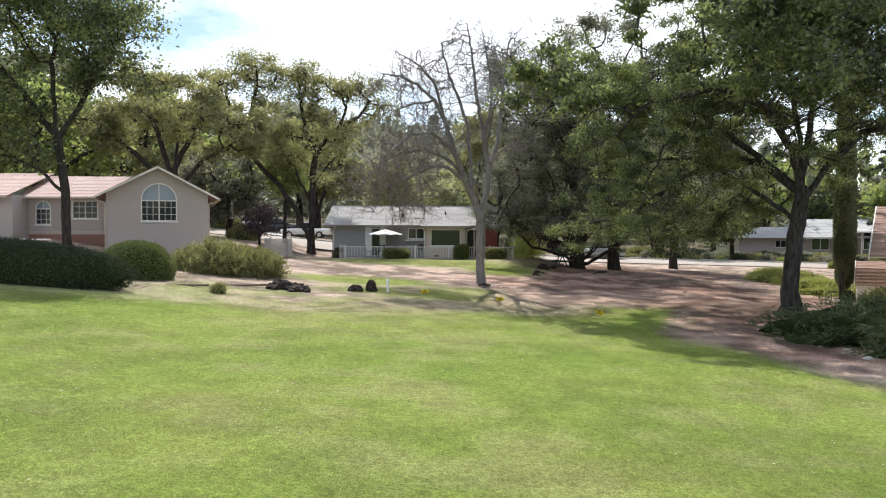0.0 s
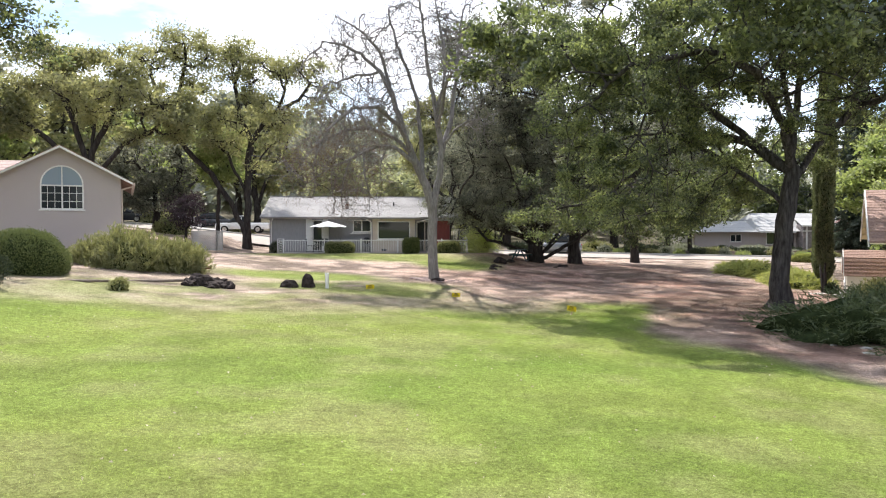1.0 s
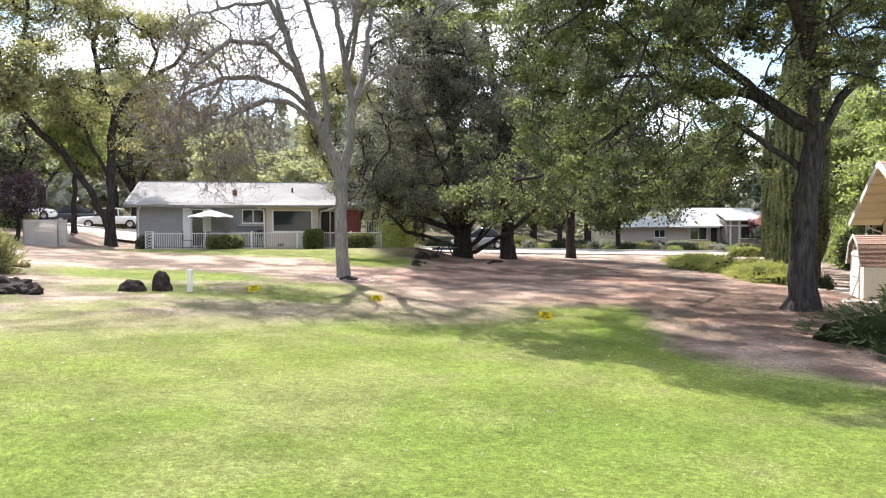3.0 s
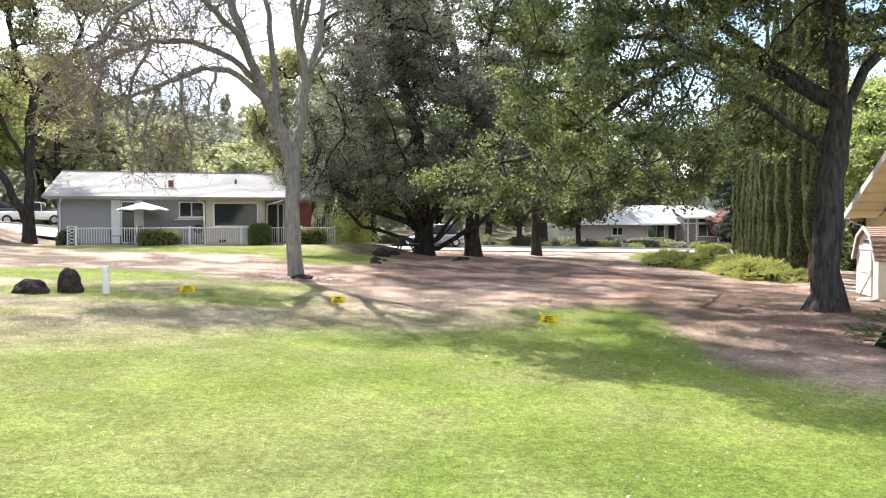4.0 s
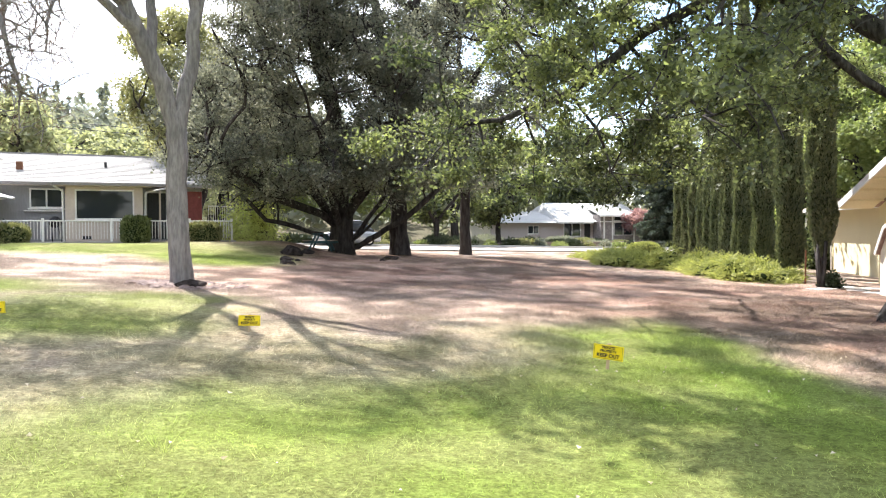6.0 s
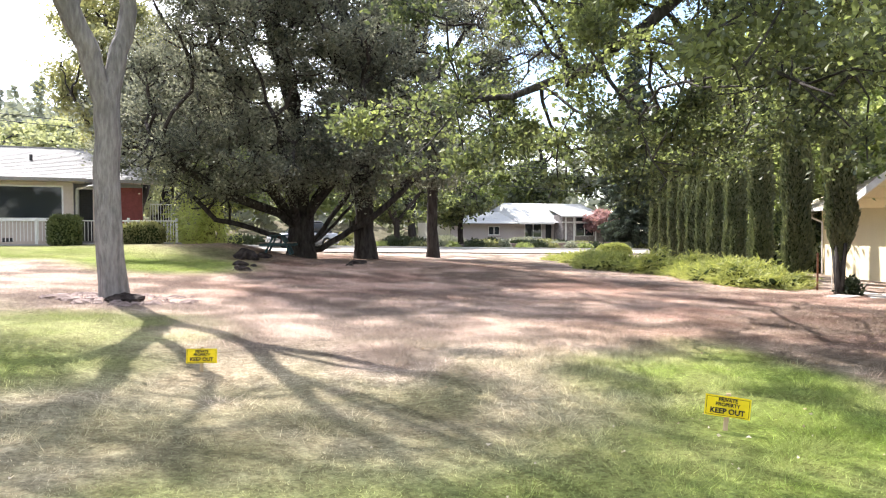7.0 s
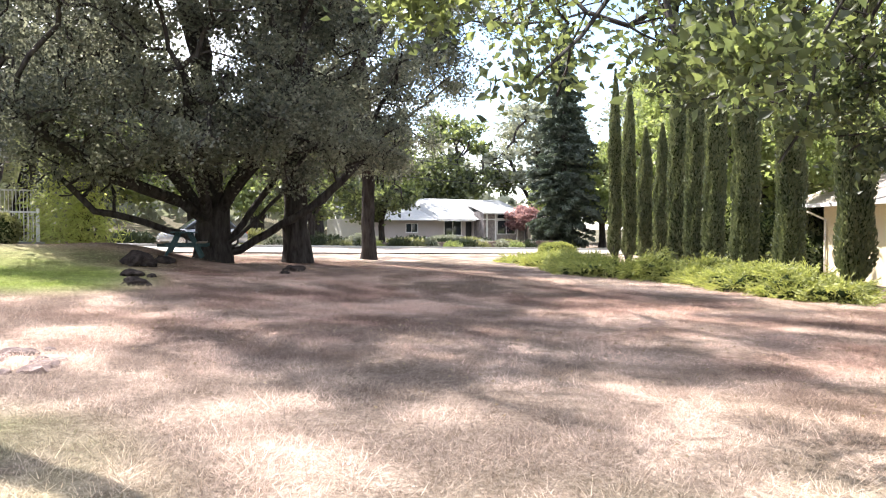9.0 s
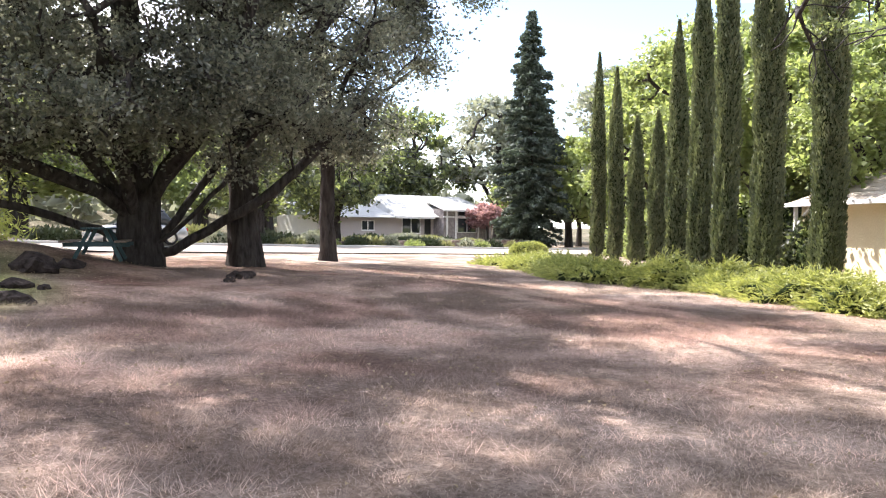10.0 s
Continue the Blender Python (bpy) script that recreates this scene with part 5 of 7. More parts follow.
tree("young_tree", "thin young tree beside the lattice screen", "tree", [(-13.6, 64.0, 0), (-13.6, 64, 3), (-13.5, 64, 6)], [], [(-13.4, 64, 8.5, 2.0, 2.0, 2.6)],
     0.15, 9000, "leaf_bright", "bark_dark", 173, n=160, size=0.22, spread=0.4, step=0.5)
for i, (x, y, h) in enumerate([(6.3, 56.8, 2.5), (5.0, 60.5, 3.0), (4.2, 63.5, 3.2)]):
    tree("oak_tree", "dark crooked oak stem behind the evergreen oak", "tree", [(x, y, 0), (x + 0.1, y, 1.8), (x + 0.5, y, h + 1)], [],
         [(x + 0.6, y, h + 4.5, 2.6, 2.4, 2.4)], 0.24, 4500, "leaf_live", "bark_dark", 175 + i, n=160, size=0.24, spread=0.45, step=0.6)

for i, (x, y, rx, rz) in enumerate([(33.5, 50.5, 2.2, 2.4), (36.0, 54.0, 2.4, 2.8), (38.0, 57.5, 2.2, 2.6), (40.5, 61.0, 2.5, 2.4), (31.8, 47.5, 1.6, 2.2), (43.0, 64.5, 2.2, 2.6), (39.0, 50.5, 2.6, 3.0)]):
    shrub("tall_shrub", "tall dark-green shrub in the trees behind the cypress row", "shrub", pose(x, y, gz(x, y) - 0.1), (rx, 1.6, rz), 5000, 0.22, ("leaf_oak", "leaf_bright")[i % 2], 185 + i, 0.8, 0.2, 0.5, 0.35, "shrubs behind the cypress row", 0.45, sub=2)

# ---- trees further off ----
wood_kinds = []
for i, (mat, h, w) in enumerate([("leaf_oak", 11, 4.6), ("leaf_bright", 10, 4.4), ("leaf_hazed", 13, 4.4), ("leaf_oak_warm", 12, 5.0), ("leaf_pale", 10, 4.6), ("leaf_bright", 11, 4.8)]):
    z = gz(500 + 40 * i, -300)
    t = tree("oak_tree", "broad green oak in the trees beyond the street and, added unseen, behind the camera", "tree",
             [(500 + 40 * i, -300, 0), (500 + 40 * i, -300, z + 2.2), (500.4 + 40 * i, -300, z + h * 0.45), (500.2 + 40 * i, -300, z + h * 0.7)],
             [[(500 + 40 * i, -300, z + 2.5), (502 + 40 * i, -300, z + h * 0.5)], [(500 + 40 * i, -300, z + 2.5), (498 + 40 * i, -299, z + h * 0.5)]],
             [(500 + 40 * i, -300, z + h * 0.74, w * 0.8, w * 0.8, h * 0.24), (503 + 40 * i, -300, z + h * 0.5, w * 0.5, w * 0.5, h * 0.2), (497 + 40 * i, -299, z + h * 0.52, w * 0.5, w * 0.5, h * 0.2), (500 + 40 * i, -302.5, z + h * 0.42, w * 0.5, w * 0.4, h * 0.16)],
             0.3, 22000 if i == 5 else 6000, mat, "bark_dark", 200 + i, n=420 if i == 5 else 230, size=0.23 if i == 5 else 0.44, spread=0.42 if i == 5 else 0.55, step=0.7, group="trees beyond the street", up=0.2, min_r=0.02)[0]
    wood_kinds.append(t)
spots = [(36, 52, 1.15, 5), (40, 58, 1.25, 5), (44, 63, 1.1, 5), (46, 52, 1.4, 5), (52, 60, 1.4, 0), (34, 46, 1.0, 5), (39, 45, 1.2, 5), (56, 70, 1.2, 1), (62, 80, 1.3, 2), (52, 78, 0.9, 1),
         (22, 98, 1.2, 1), (30, 104, 1.35, 0), (38, 106, 1.5, 2), (46, 108, 1.4, 1), (56, 106, 1.4, 0), (64, 100, 1.5, 2), (14, 95, 1.1, 1), (8, 92, 1.0, 4), (2, 96, 1.0, 4), (26, 92, 0.8, 1),
         (-4, 92, 1.0, 4), (-9, 96, 1.1, 4), (-16, 95, 1.3, 3), (-24, 92, 1.2, 1), (-32, 86, 1.35, 0), (-28, 70, 1.2, 3), (-34, 64, 1.3, 0), (-40, 74, 1.4, 2), (-30, 56, 1.1, 1), (-37, 50, 1.3, 0), (-44, 58, 1.3, 3),
         (-20, 104, 1.5, 2), (-6, 110, 1.1, 1), (6, 110, 1.1, 2), (16, 112, 1.5, 3), (72, 90, 1.4, 1), (78, 76, 1.4, 0), (70, 62, 1.5, 1), (62, 52, 1.5, 0), (58, 44, 1.4, 2), (48, 40, 1.2, 1), (42, 36, 1.2, 5), (36, 37, 1.1, 5),
         (-26, 78, 1.0, 1), (-6, 82, 0.9, 4), (1, 84, 0.85, 4), (5.5, 81, 0.8, 4), (24, 78, 0.75, 0), (30.6, 80, 0.72, 0), (58.5, 84, 0.8, 1), (55, 79.5, 0.75, 1), (60, 90, 1.0, 1),
         # unseen trees behind and beside the camera, added to darken window reflections
         (-40, -45, 1.3, 0), (-28, -52, 1.4, 1), (-16, -48, 1.3, 3), (-5, -55, 1.5, 0), (7, -50, 1.3, 2), (19, -46, 1.4, 0), (30, -52, 1.4, 1), (42, -42, 1.3, 3), (54, -30, 1.3, 0), (-50, -25, 1.4, 2), (-56, 0, 1.4, 0), (60, -8, 1.4, 1), (-54, 22, 1.3, 3)]
for i, (x, y, s, k) in enumerate(spots):
    m = pose(x, y, gz(x, y) - 0.15, 0, 0, (i * 73) % 360) @ Matrix.Diagonal((s, s, s * (0.92 + 0.04 * (i % 5)), 1))
    copy_thing(wood_kinds[k], m)
for t in wood_kinds:
    for o in (*t.children_recursive, t):
        bpy.data.objects.remove(o)

# ---- wooded hillside ----
rng = np.random.RandomState(77)
C, D, S, bmv = [], [], [], []
for i in range(1500):
    y = 118 + 260 * rng.rand() ** 0.9
    x = (-0.85 + 1.5 * rng.rand()) * y
    z = gz(x, y)
    pine = rng.rand() < 0.5
    h = (9 + 9 * rng.rand()) * (1.15 if pine else 0.75)
    n = 72
    u = rng.rand(n)
    a = rng.rand(n) * 6.283
    if pine:
        r = h * 0.17 * (1 - u) ** 0.9 * (0.5 + 0.6 * rng.rand(n)) + 0.1
        C.append(np.stack([x + r * np.cos(a), y + r * np.sin(a), z + h * (0.1 + 0.9 * u)], -1))
        D.append(np.stack([np.cos(a), np.sin(a), -0.35 + 0 * a], -1) + rng.randn(n, 3) * 0.4)
    else:
        d = rng.randn(n, 3)
        d /= np.linalg.norm(d, axis=1)[:, None]
        C.append(np.array([x, y, z + h * 0.6]) + d * np.array([h * 0.38, h * 0.38, h * 0.4]) * (0.6 + 0.5 * rng.rand(n, 1)))
        D.append(rng.randn(n, 3))
    S.append(np.full(n, 2.0) * (0.6 + 0.9 * rng.rand(n)))
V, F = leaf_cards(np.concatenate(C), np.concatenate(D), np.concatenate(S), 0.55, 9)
# the hillside's haze is in the leaf colour, not in the air
tagged(new("far_woods", raw_mesh("far_woods", V, F, "leaf_hazed")), "dense mixed woods of pines and oaks on the far hillside", "woods", kind="stuff")

# ---- windows, roofs and gutters ----
def window(parent, x0, x1, z0, z1, y, halves=2, grid=(0, 0), mat="trim_white", arch=False, pane="glass", sill=True, depth=0.10):
    """A window set into a wall that faces -y: window > frame, pane, muntin, sill."""
    win = new("window")
    win.parent = parent
    f = 0.06
    rows = [(x0, x0 + f, y - 0.03, y + depth, z0, z1), (x1 - f, x1, y - 0.03, y + depth, z0, z1), (x0 + f, x1 - f, y - 0.03, y + depth, z0, z0 + f), (x0 + f, x1 - f, y - 0.03, y + depth, z1 - f, z1)]
    for k in range(1, halves):
        c = x0 + (x1 - x0) * k / halves
        rows.append((c - 0.03, c + 0.03, y - 0.02, y + depth, z0 + f, z1 - f))
    bm = boxes(*rows)
    if arch:
        c, r, k = (x0 + x1) / 2, (x1 - x0) / 2, 20
        for i in range(k):
            a, b = math.pi * i / k, math.pi * (i + 1) / k
            v = [bm.verts.new((c + q * math.cos(t), yy, z1 + q * math.sin(t))) for yy in (y - 0.03, y + depth) for t, q in ((a, r), (b, r), (b, r - f), (a, r - f))]
            for g in ((0, 1, 2, 3), (7, 6, 5, 4), (0, 4, 5, 1), (2, 6, 7, 3)):
                bm.faces.new([v[j] for j in g])
        box(bm, c - 0.025, c + 0.025, y - 0.02, y + depth, z1, z1 + r - f)
        bmesh.ops.recalc_face_normals(bm, faces=bm.faces)
    part("frame", bm, mat, win)
    w = (x1 - x0) / halves
    for k in range(halves):
        part("pane", boxes((x0 + w * k + 0.035, x0 + w * (k + 1) - 0.035, y + 0.045, y + 0.06, z0 + f, z1 - f)), pane, win)
        for i in range(1, grid[0] + 1):
            c = x0 + w * k + w * i / (grid[0] + 1)
            part("muntin", boxes((c - 0.012, c + 0.012, y + 0.025, y + 0.044, z0 + f, z1 - f)), mat, win)
        for j in range(1, grid[1] + 1):
            c = z0 + (z1 - z0) * j / (grid[1] + 1)
            part("muntin", boxes((x0 + w * k + 0.05, x0 + w * (k + 1) - 0.05, y + 0.022, y + 0.043, c - 0.012, c + 0.012)), mat, win)
    if arch:
        bm = bmesh.new()
        c, r = (x0 + x1) / 2, (x1 - x0) / 2 - f
        prism(bm, [(c + r * math.cos(math.pi * i / 20), z1 + r * math.sin(math.pi * i / 20)) for i in range(21)], y + 0.045, y + 0.06)
        part("pane", bm, "glass_sky", win)
    if sill:
        part("sill", bevelled(boxes((x0 - 0.06, x1 + 0.06, y - 0.09, y + 0.02, z0 - 0.06, z0 - 0.002)), 0.01), mat, win)
    return win


def slope(parent, a, b, c, d, material, courses, thick=0.05, name="roof_slope", label=""):
    """A roof slope with eave a to b and ridge d to c, laid in overlapping shingle courses."""
    a, b, c, d = (Vector(p) for p in (a, b, c, d))
    n = (b - a).cross(d - a).normalized()
    if n.z < 0:
        n = -n
    top = new(name)
    top.parent = parent
    for i in range(courses):
        bm = bmesh.new()
        u, v = i / courses, min(1.0, (i + 1.25) / courses)
        p = [a.lerp(d, u), b.lerp(c, u), b.lerp(c, v), a.lerp(d, v)]
        lift = [thick + 0.011, thick + 0.011, thick * 0.9, thick * 0.9]
        lo = [bm.verts.new(q) for q in p]
        hi = [bm.verts.new(q + n * h) for q, h in zip(p, lift)]
        bm.faces.new(hi)
        bm.faces.new(lo[::-1])
        for k in range(4):
            bm.faces.new((lo[k], lo[(k + 1) % 4], hi[(k + 1) % 4], hi[k]))
        bmesh.ops.recalc_face_normals(bm, faces=bm.faces)
        part("shingle_course", bm, material, top)
    return top


def beam(parent, name, a, b, w, h, material, label=""):
    a, b = Vector(a), Vector(b)
    d = b - a
    m = Matrix.Translation(a) @ d.to_track_quat("X", "Z").to_matrix().to_4x4()
    bm = bmesh.new()
    box(bm, 0, d.length, -w / 2, w / 2, -h, 0, m)
    return part(name, bm, material, parent, label)


def spout(parent, pts, mat="trim_white", r=0.04):
    bm = bmesh.new()
    for a, b in zip(pts[:-1], pts[1:]):
        rod(bm, a, b, r, r, 8)
    return part("downspout", bm, mat, parent)


# ---- grey ranch house with a patio ----
grey = thing("grey_house", pose(-8.5, 57.2, 1.3), "grey single-storey house with a pale shingle roof", "house")
holes = [(2.95, 3.65, 0.1, 2.25), (5.75, 7.0, 1.42, 2.24), (10.25, 11.05, 0.1, 2.12)]
part("wall", holed(0, 12.55, -0.3, 2.5, holes, 0, 0.16), "siding_grey", grey)
part("wall", boxes((0, 0.16, 0.16, 8, -0.3, 2.5)), "siding_grey", grey)
part("wall", boxes((12.39, 12.55, 0.16, 8, -0.3, 2.5)), "siding_grey", grey)
part("wall", boxes((0.16, 12.39, 7.84, 8, -0.3, 2.5)), "siding_grey", grey)
bm = bmesh.new()
prism(bm, [(0.0, 2.5), (8.0, 2.5), (4.0, 3.9)], 0.0, 0.16, "x")
part("gable", bm, "siding_grey", grey)
bm = bmesh.new()
prism(bm, [(0.0, 2.5), (8.0, 2.5), (4.0, 3.9)], 12.39, 12.55, "x")
part("gable", bm, "siding_grey", grey)
slope(grey, (-0.55, -0.6, 2.42), (13.1, -0.6, 2.42), (13.1, 4.0, 3.98), (-0.55, 4.0, 3.98), "shingle_grey", 22)
slope(grey, (13.1, 8.6, 2.42), (-0.55, 8.6, 2.42), (-0.55, 4.0, 3.98), (13.1, 4.0, 3.98), "shingle_grey", 14)
part("ridge_cap", boxes((-0.55, 13.1, 3.9, 4.1, 4.02, 4.07)), "shingle_grey", grey)
part("fascia", boxes((-0.55, 6.55, -0.64, -0.605, 2.35, 2.45)), "gutter_grey", grey)
part("fascia", boxes((10.25, 13.1, -0.64, -0.605, 2.35, 2.45)), "gutter_grey", grey)
beam(grey, "rake_board", (-0.56, -0.62, 2.46), (-0.56, 4.0, 4.03), 0.04, 0.12, "gutter_grey")
part("soffit", boxes((-0.5, 13.05, -0.58, -0.002, 2.34, 2.37)), "trim_tan", grey)
window(grey, 5.75, 7.0, 1.42, 2.24, 0.0, 2)
window(grey, 2.95, 3.65, 0.1, 2.25, 0.0, 1, sill=False)
part("shutter", bevelled(boxes((2.50, 2.93, -0.045, -0.002, 0.1, 2.3)), 0.01), "trim_white", grey, "white curtain panel beside the patio door")
part("shutter", bevelled(boxes((3.67, 4.02, -0.045, -0.002, 0.1, 2.3)), 0.01), "trim_white", grey, "white curtain panel beside the patio door")
part("ledge", bevelled(boxes((5.55, 7.0, -0.22, -0.002, 1.28, 1.33)), 0.008), "trim_white", grey)
dr = part("door", boxes((10.28, 11.02, 0.05, 0.09, 0.1, 2.1)), "metal_dark", grey, "dark screened back door")
part("frame", boxes((10.20, 10.26, -0.03, 0.04, 0.1, 2.18), (11.04, 11.10, -0.03, 0.04, 0.1, 2.18), (10.26, 11.04, -0.03, 0.04, 2.12, 2.18)), "trim_white", dr)
part("post", bevelled(boxes((10.72, 10.80, -0.5, -0.42, 0.0, 2.3)), 0.01), "trim_tan", grey)
part("panel", boxes((11.65, 12.53, -0.05, -0.003, 0.0, 2.2)), "red_panel", grey, "brick-red painted wall panel")
# bay with the picture window
part("bay_wall", holed(7.15, 10.05, -0.3, 2.38, [(7.50, 9.72, 0.92, 2.16)], -1.3, -1.15), "trim_tan", grey, "tan painted bay wall")
part("bay_wall", boxes((7.15, 7.30, -1.15, -0.002, -0.3, 2.38)), "trim_tan", grey)
part("bay_wall", boxes((9.90, 10.05, -1.15, -0.002, -0.3, 2.38)), "trim_tan", grey)
window(grey, 7.50, 9.72, 0.92, 2.16, -1.3, 1, mat="trim_white")
slope(grey, (6.75, -1.8, 2.36), (10.45, -1.8, 2.36), (8.75, 0.3, 2.97), (8.45, 0.3, 2.97), "shingle_grey", 9, name="bay_roof")
slope(grey, (6.75, 0.0, 2.36), (6.75, -1.8, 2.36), (8.45, 0.3, 2.97), (8.40, 0.35, 2.97), "shingle_grey", 9, name="bay_roof")
slope(grey, (10.45, -1.8, 2.36), (10.45, 0.0, 2.36), (8.80, 0.35, 2.97), (8.75, 0.3, 2.97), "shingle_grey", 9, name="bay_roof")
part("fascia", boxes((6.72, 10.48, -1.84, -1.80, 2.30, 2.40)), "gutter_grey", grey)
part("fascia", boxes((6.72, 6.76, -1.80, -0.65, 2.30, 2.40)), "gutter_grey", grey)
part("fascia", boxes((10.44, 10.48, -1.80, -0.65, 2.30, 2.40)), "gutter_grey", grey)
part("soffit", boxes((6.77, 10.43, -1.78, -0.66, 2.28, 2.30)), "trim_tan", grey)
spout(grey, [(0.3, -0.6, 2.32), (0.12, -0.06, 2.1), (0.12, -0.06, 0.0)])
spout(grey, [(6.75, -1.5, 2.28), (7.05, -1.25, 2.08), (7.08, -1.25, 0.0)])
spout(grey, [(11.0, -0.6, 2.3), (10.16, -1.1, 2.05), (10.12, -1.1, 0.0)])
part("roof_vent", bevelled(boxes((5.15, 5.40, 1.15, 1.4, 2.95, 3.42)), 0.02), "rust", grey)
part("roof_vent", rod(bmesh.new(), (8.6, 1.9, 3.2), (8.6, 1.9, 3.55), 0.06, 0.06, 10), "metal_dark", grey)
part("foundation_vent", boxes((7.75, 8.10, -1.31, -1.303, 0.12, 0.26)), "metal_dark", grey)
patio = tagged(part("patio_slab", boxes((-7.6, 5.2, 54.95, 57.15, 1.18, 1.34)), "concrete"), "pale concrete patio slab behind the house", "patio", kind="structure")

# railing round the patio
rail = thing("patio_railing", pose(-7.25, 55.1, 1.34), "low white picket railing round the patio", "railing")
part("rail", bevelled(boxes((0, 12.3, -0.03, 0.03, 0.80, 0.85)), 0.008), "trim_white", rail)
part("rail", bevelled(boxes((0, 12.3, -0.02, 0.02, 0.08, 0.12)), 0.006), "trim_white", rail)
post_me = part("post", bevelled(boxes((-0.045, 0.045, -0.045, 0.045, -0.1, 0.93)), 0.01), "trim_white", rail).data
for x in (2.7, 5.15, 7.6, 9.0, 10.6, 12.3):
    shared("post", post_me, pose(x, 0, 0), rail)
picket_me = part("picket", boxes((-0.013, 0.013, -0.013, 0.013, 0.10, 0.82)), "trim_white", rail).data
bpy.data.objects.remove(rail.children[-1])
for i in range(1, 109):
    shared("picket", picket_me, pose(i * 0.1128, 0, 0), rail)
lat = thing("lattice_end_panel", pose(-7.45, 55.2, 1.30), "white lattice panel at the end of the railing", "lattice")
part("frame", boxes((-0.22, -0.18, -0.02, 0.02, 0, 0.98), (0.18, 0.22, -0.02, 0.02, 0, 0.98), (-0.18, 0.18, -0.02, 0.02, 0.94, 0.98), (-0.18, 0.18, -0.02, 0.02, 0, 0.04)), "trim_white", lat)
for k in range(5):
    beam(lat, "slat", (-0.18, -0.006, 0.12 + 0.16 * k), (0.18, -0.006, 0.28 + 0.16 * k), 0.008, 0.03, "trim_white")
    beam(lat, "slat", (-0.18, 0.006, 0.28 + 0.16 * k), (0.18, 0.006, 0.12 + 0.16 * k), 0.008, 0.03, "trim_white")
steps = thing("stair_railing", pose(4.35, 57.6, 1.3), "white stair railing beside the red wall", "railing")
part("rail", boxes((0, 0.9, -0.02, 0.02, 1.55, 1.60)), "trim_white", steps)
for i in range(9):
    part("picket", boxes((0.1 * i, 0.1 * i + 0.025, -0.012, 0.012, 0.0, 1.55)), "trim_white", steps)

# umbrella, table, chairs, grill
um = thing("patio_umbrella", pose(-4.35, 56.0, 1.34), "open white canvas umbrella over a patio table", "umbrella")
part("pole", rod(bmesh.new(), (0, 0, 0), (0, 0, 2.1), 0.022, 0.022, 10), "trim_white", um)
part("base", rod(bmesh.new(), (0, 0, 0), (0, 0, 0.08), 0.24, 0.2, 20), "metal_dark", um)
bm = bmesh.new()
apex = bm.verts.new((0, 0, 2.12))
ring = []
for i in range(48):
    a = 2 * math.pi * i / 48
    sag = 0.05 * (1 - abs(math.cos(4 * a)))
    ring.append((bm.verts.new((0.62 * math.cos(a), 0.62 * math.sin(a), 1.94 - sag * 0.6)), bm.verts.new((1.2 * math.cos(a), 1.2 * math.sin(a), 1.74 - sag + 0.03)), bm.verts.new((1.22 * math.cos(a), 1.22 * math.sin(a), 1.70 - sag + 0.03))))
for i in range(48):
    p, q = ring[i], ring[(i + 1) % 48]
    bm.faces.new((apex, p[0], q[0]))
    bm.faces.new((p[0], p[1], q[1], q[0]))
    bm.faces.new((p[1], p[2], q[2], q[1]))
part("canopy", bm, "canvas", um, "white canvas canopy")
for i in range(8):
    a = math.pi / 4 * i
    part("rib", rod(bmesh.new(), (0, 0, 2.06), (1.18 * math.cos(a), 1.18 * math.sin(a), 1.72), 0.008, 0.008, 5), "metal_dark", um)
tb = thing("patio_table", pose(-4.7, 55.9, 1.34), "dark metal patio table", "table")
part("tabletop", bevelled(rod(bmesh.new(), (0, 0, 0.70), (0, 0, 0.73), 0.55, 0.55, 24), 0.005), "metal_dark", tb)
for i in range(4):
    a = math.pi / 4 + math.pi / 2 * i
    part("leg", rod(bmesh.new(), (0.4 * math.cos(a), 0.4 * math.sin(a), 0), (0.3 * math.cos(a), 0.3 * math.sin(a), 0.70), 0.018, 0.018, 6), "metal_dark", tb)
ch = thing("patio_chair", pose(-5.6, 55.9, 1.34, 0, 0, 90), "dark metal patio chair", "chair", "chairs round the patio table")
part("seat", bevelled(boxes((-0.25, 0.25, -0.25, 0.25, 0.42, 0.46)), 0.012), "metal_dark", ch)
part("backrest", bevelled(boxes((-0.25, 0.25, 0.23, 0.27, 0.48, 0.92)), 0.012), "metal_dark", ch)
for x, y in ((-0.22, -0.22), (0.22, -0.22), (-0.22, 0.22), (0.22, 0.22)):
    part("leg", rod(bmesh.new(), (x, y, 0), (x, y, 0.42), 0.014, 0.014, 6), "metal_dark", ch)
copy_thing(ch, pose(-3.75, 55.9, 1.34, 0, 0, -90))
copy_thing(ch, pose(-4.7, 56.75, 1.34, 0, 0, 0))
gr = thing("covered_grill", pose(-3.3, 56.5, 1.34), "domed dark covered barbecue grill on the patio", "grill")
part("cover", lumpy(0.55, 0.35, 0.55, 3, 3, 0.05), "metal_dark", gr, smooth=True)
part("cart", bevelled(boxes((-0.45, 0.45, -0.25, 0.25, 0.0, 0.3)), 0.02), "metal_dark", gr)
ket = thing("kettle_grill", pose(-1.75, 56.3, 1.34), "small dark kettle grill on a stand", "grill")
bm = bmesh.new()
bmesh.ops.create_uvsphere(bm, u_segments=16, v_segments=10, radius=0.24, matrix=Matrix.Translation((0, 0, 0.78)))
part("bowl", bm, "metal_dark", ket, smooth=True)
for i in range(3):
    a = 2.1 * i
    part("leg", rod(bmesh.new(), (0.22 * math.cos(a), 0.22 * math.sin(a), 0), (0.1 * math.cos(a), 0.1 * math.sin(a), 0.6), 0.012, 0.012, 6), "metal_dark", ket)

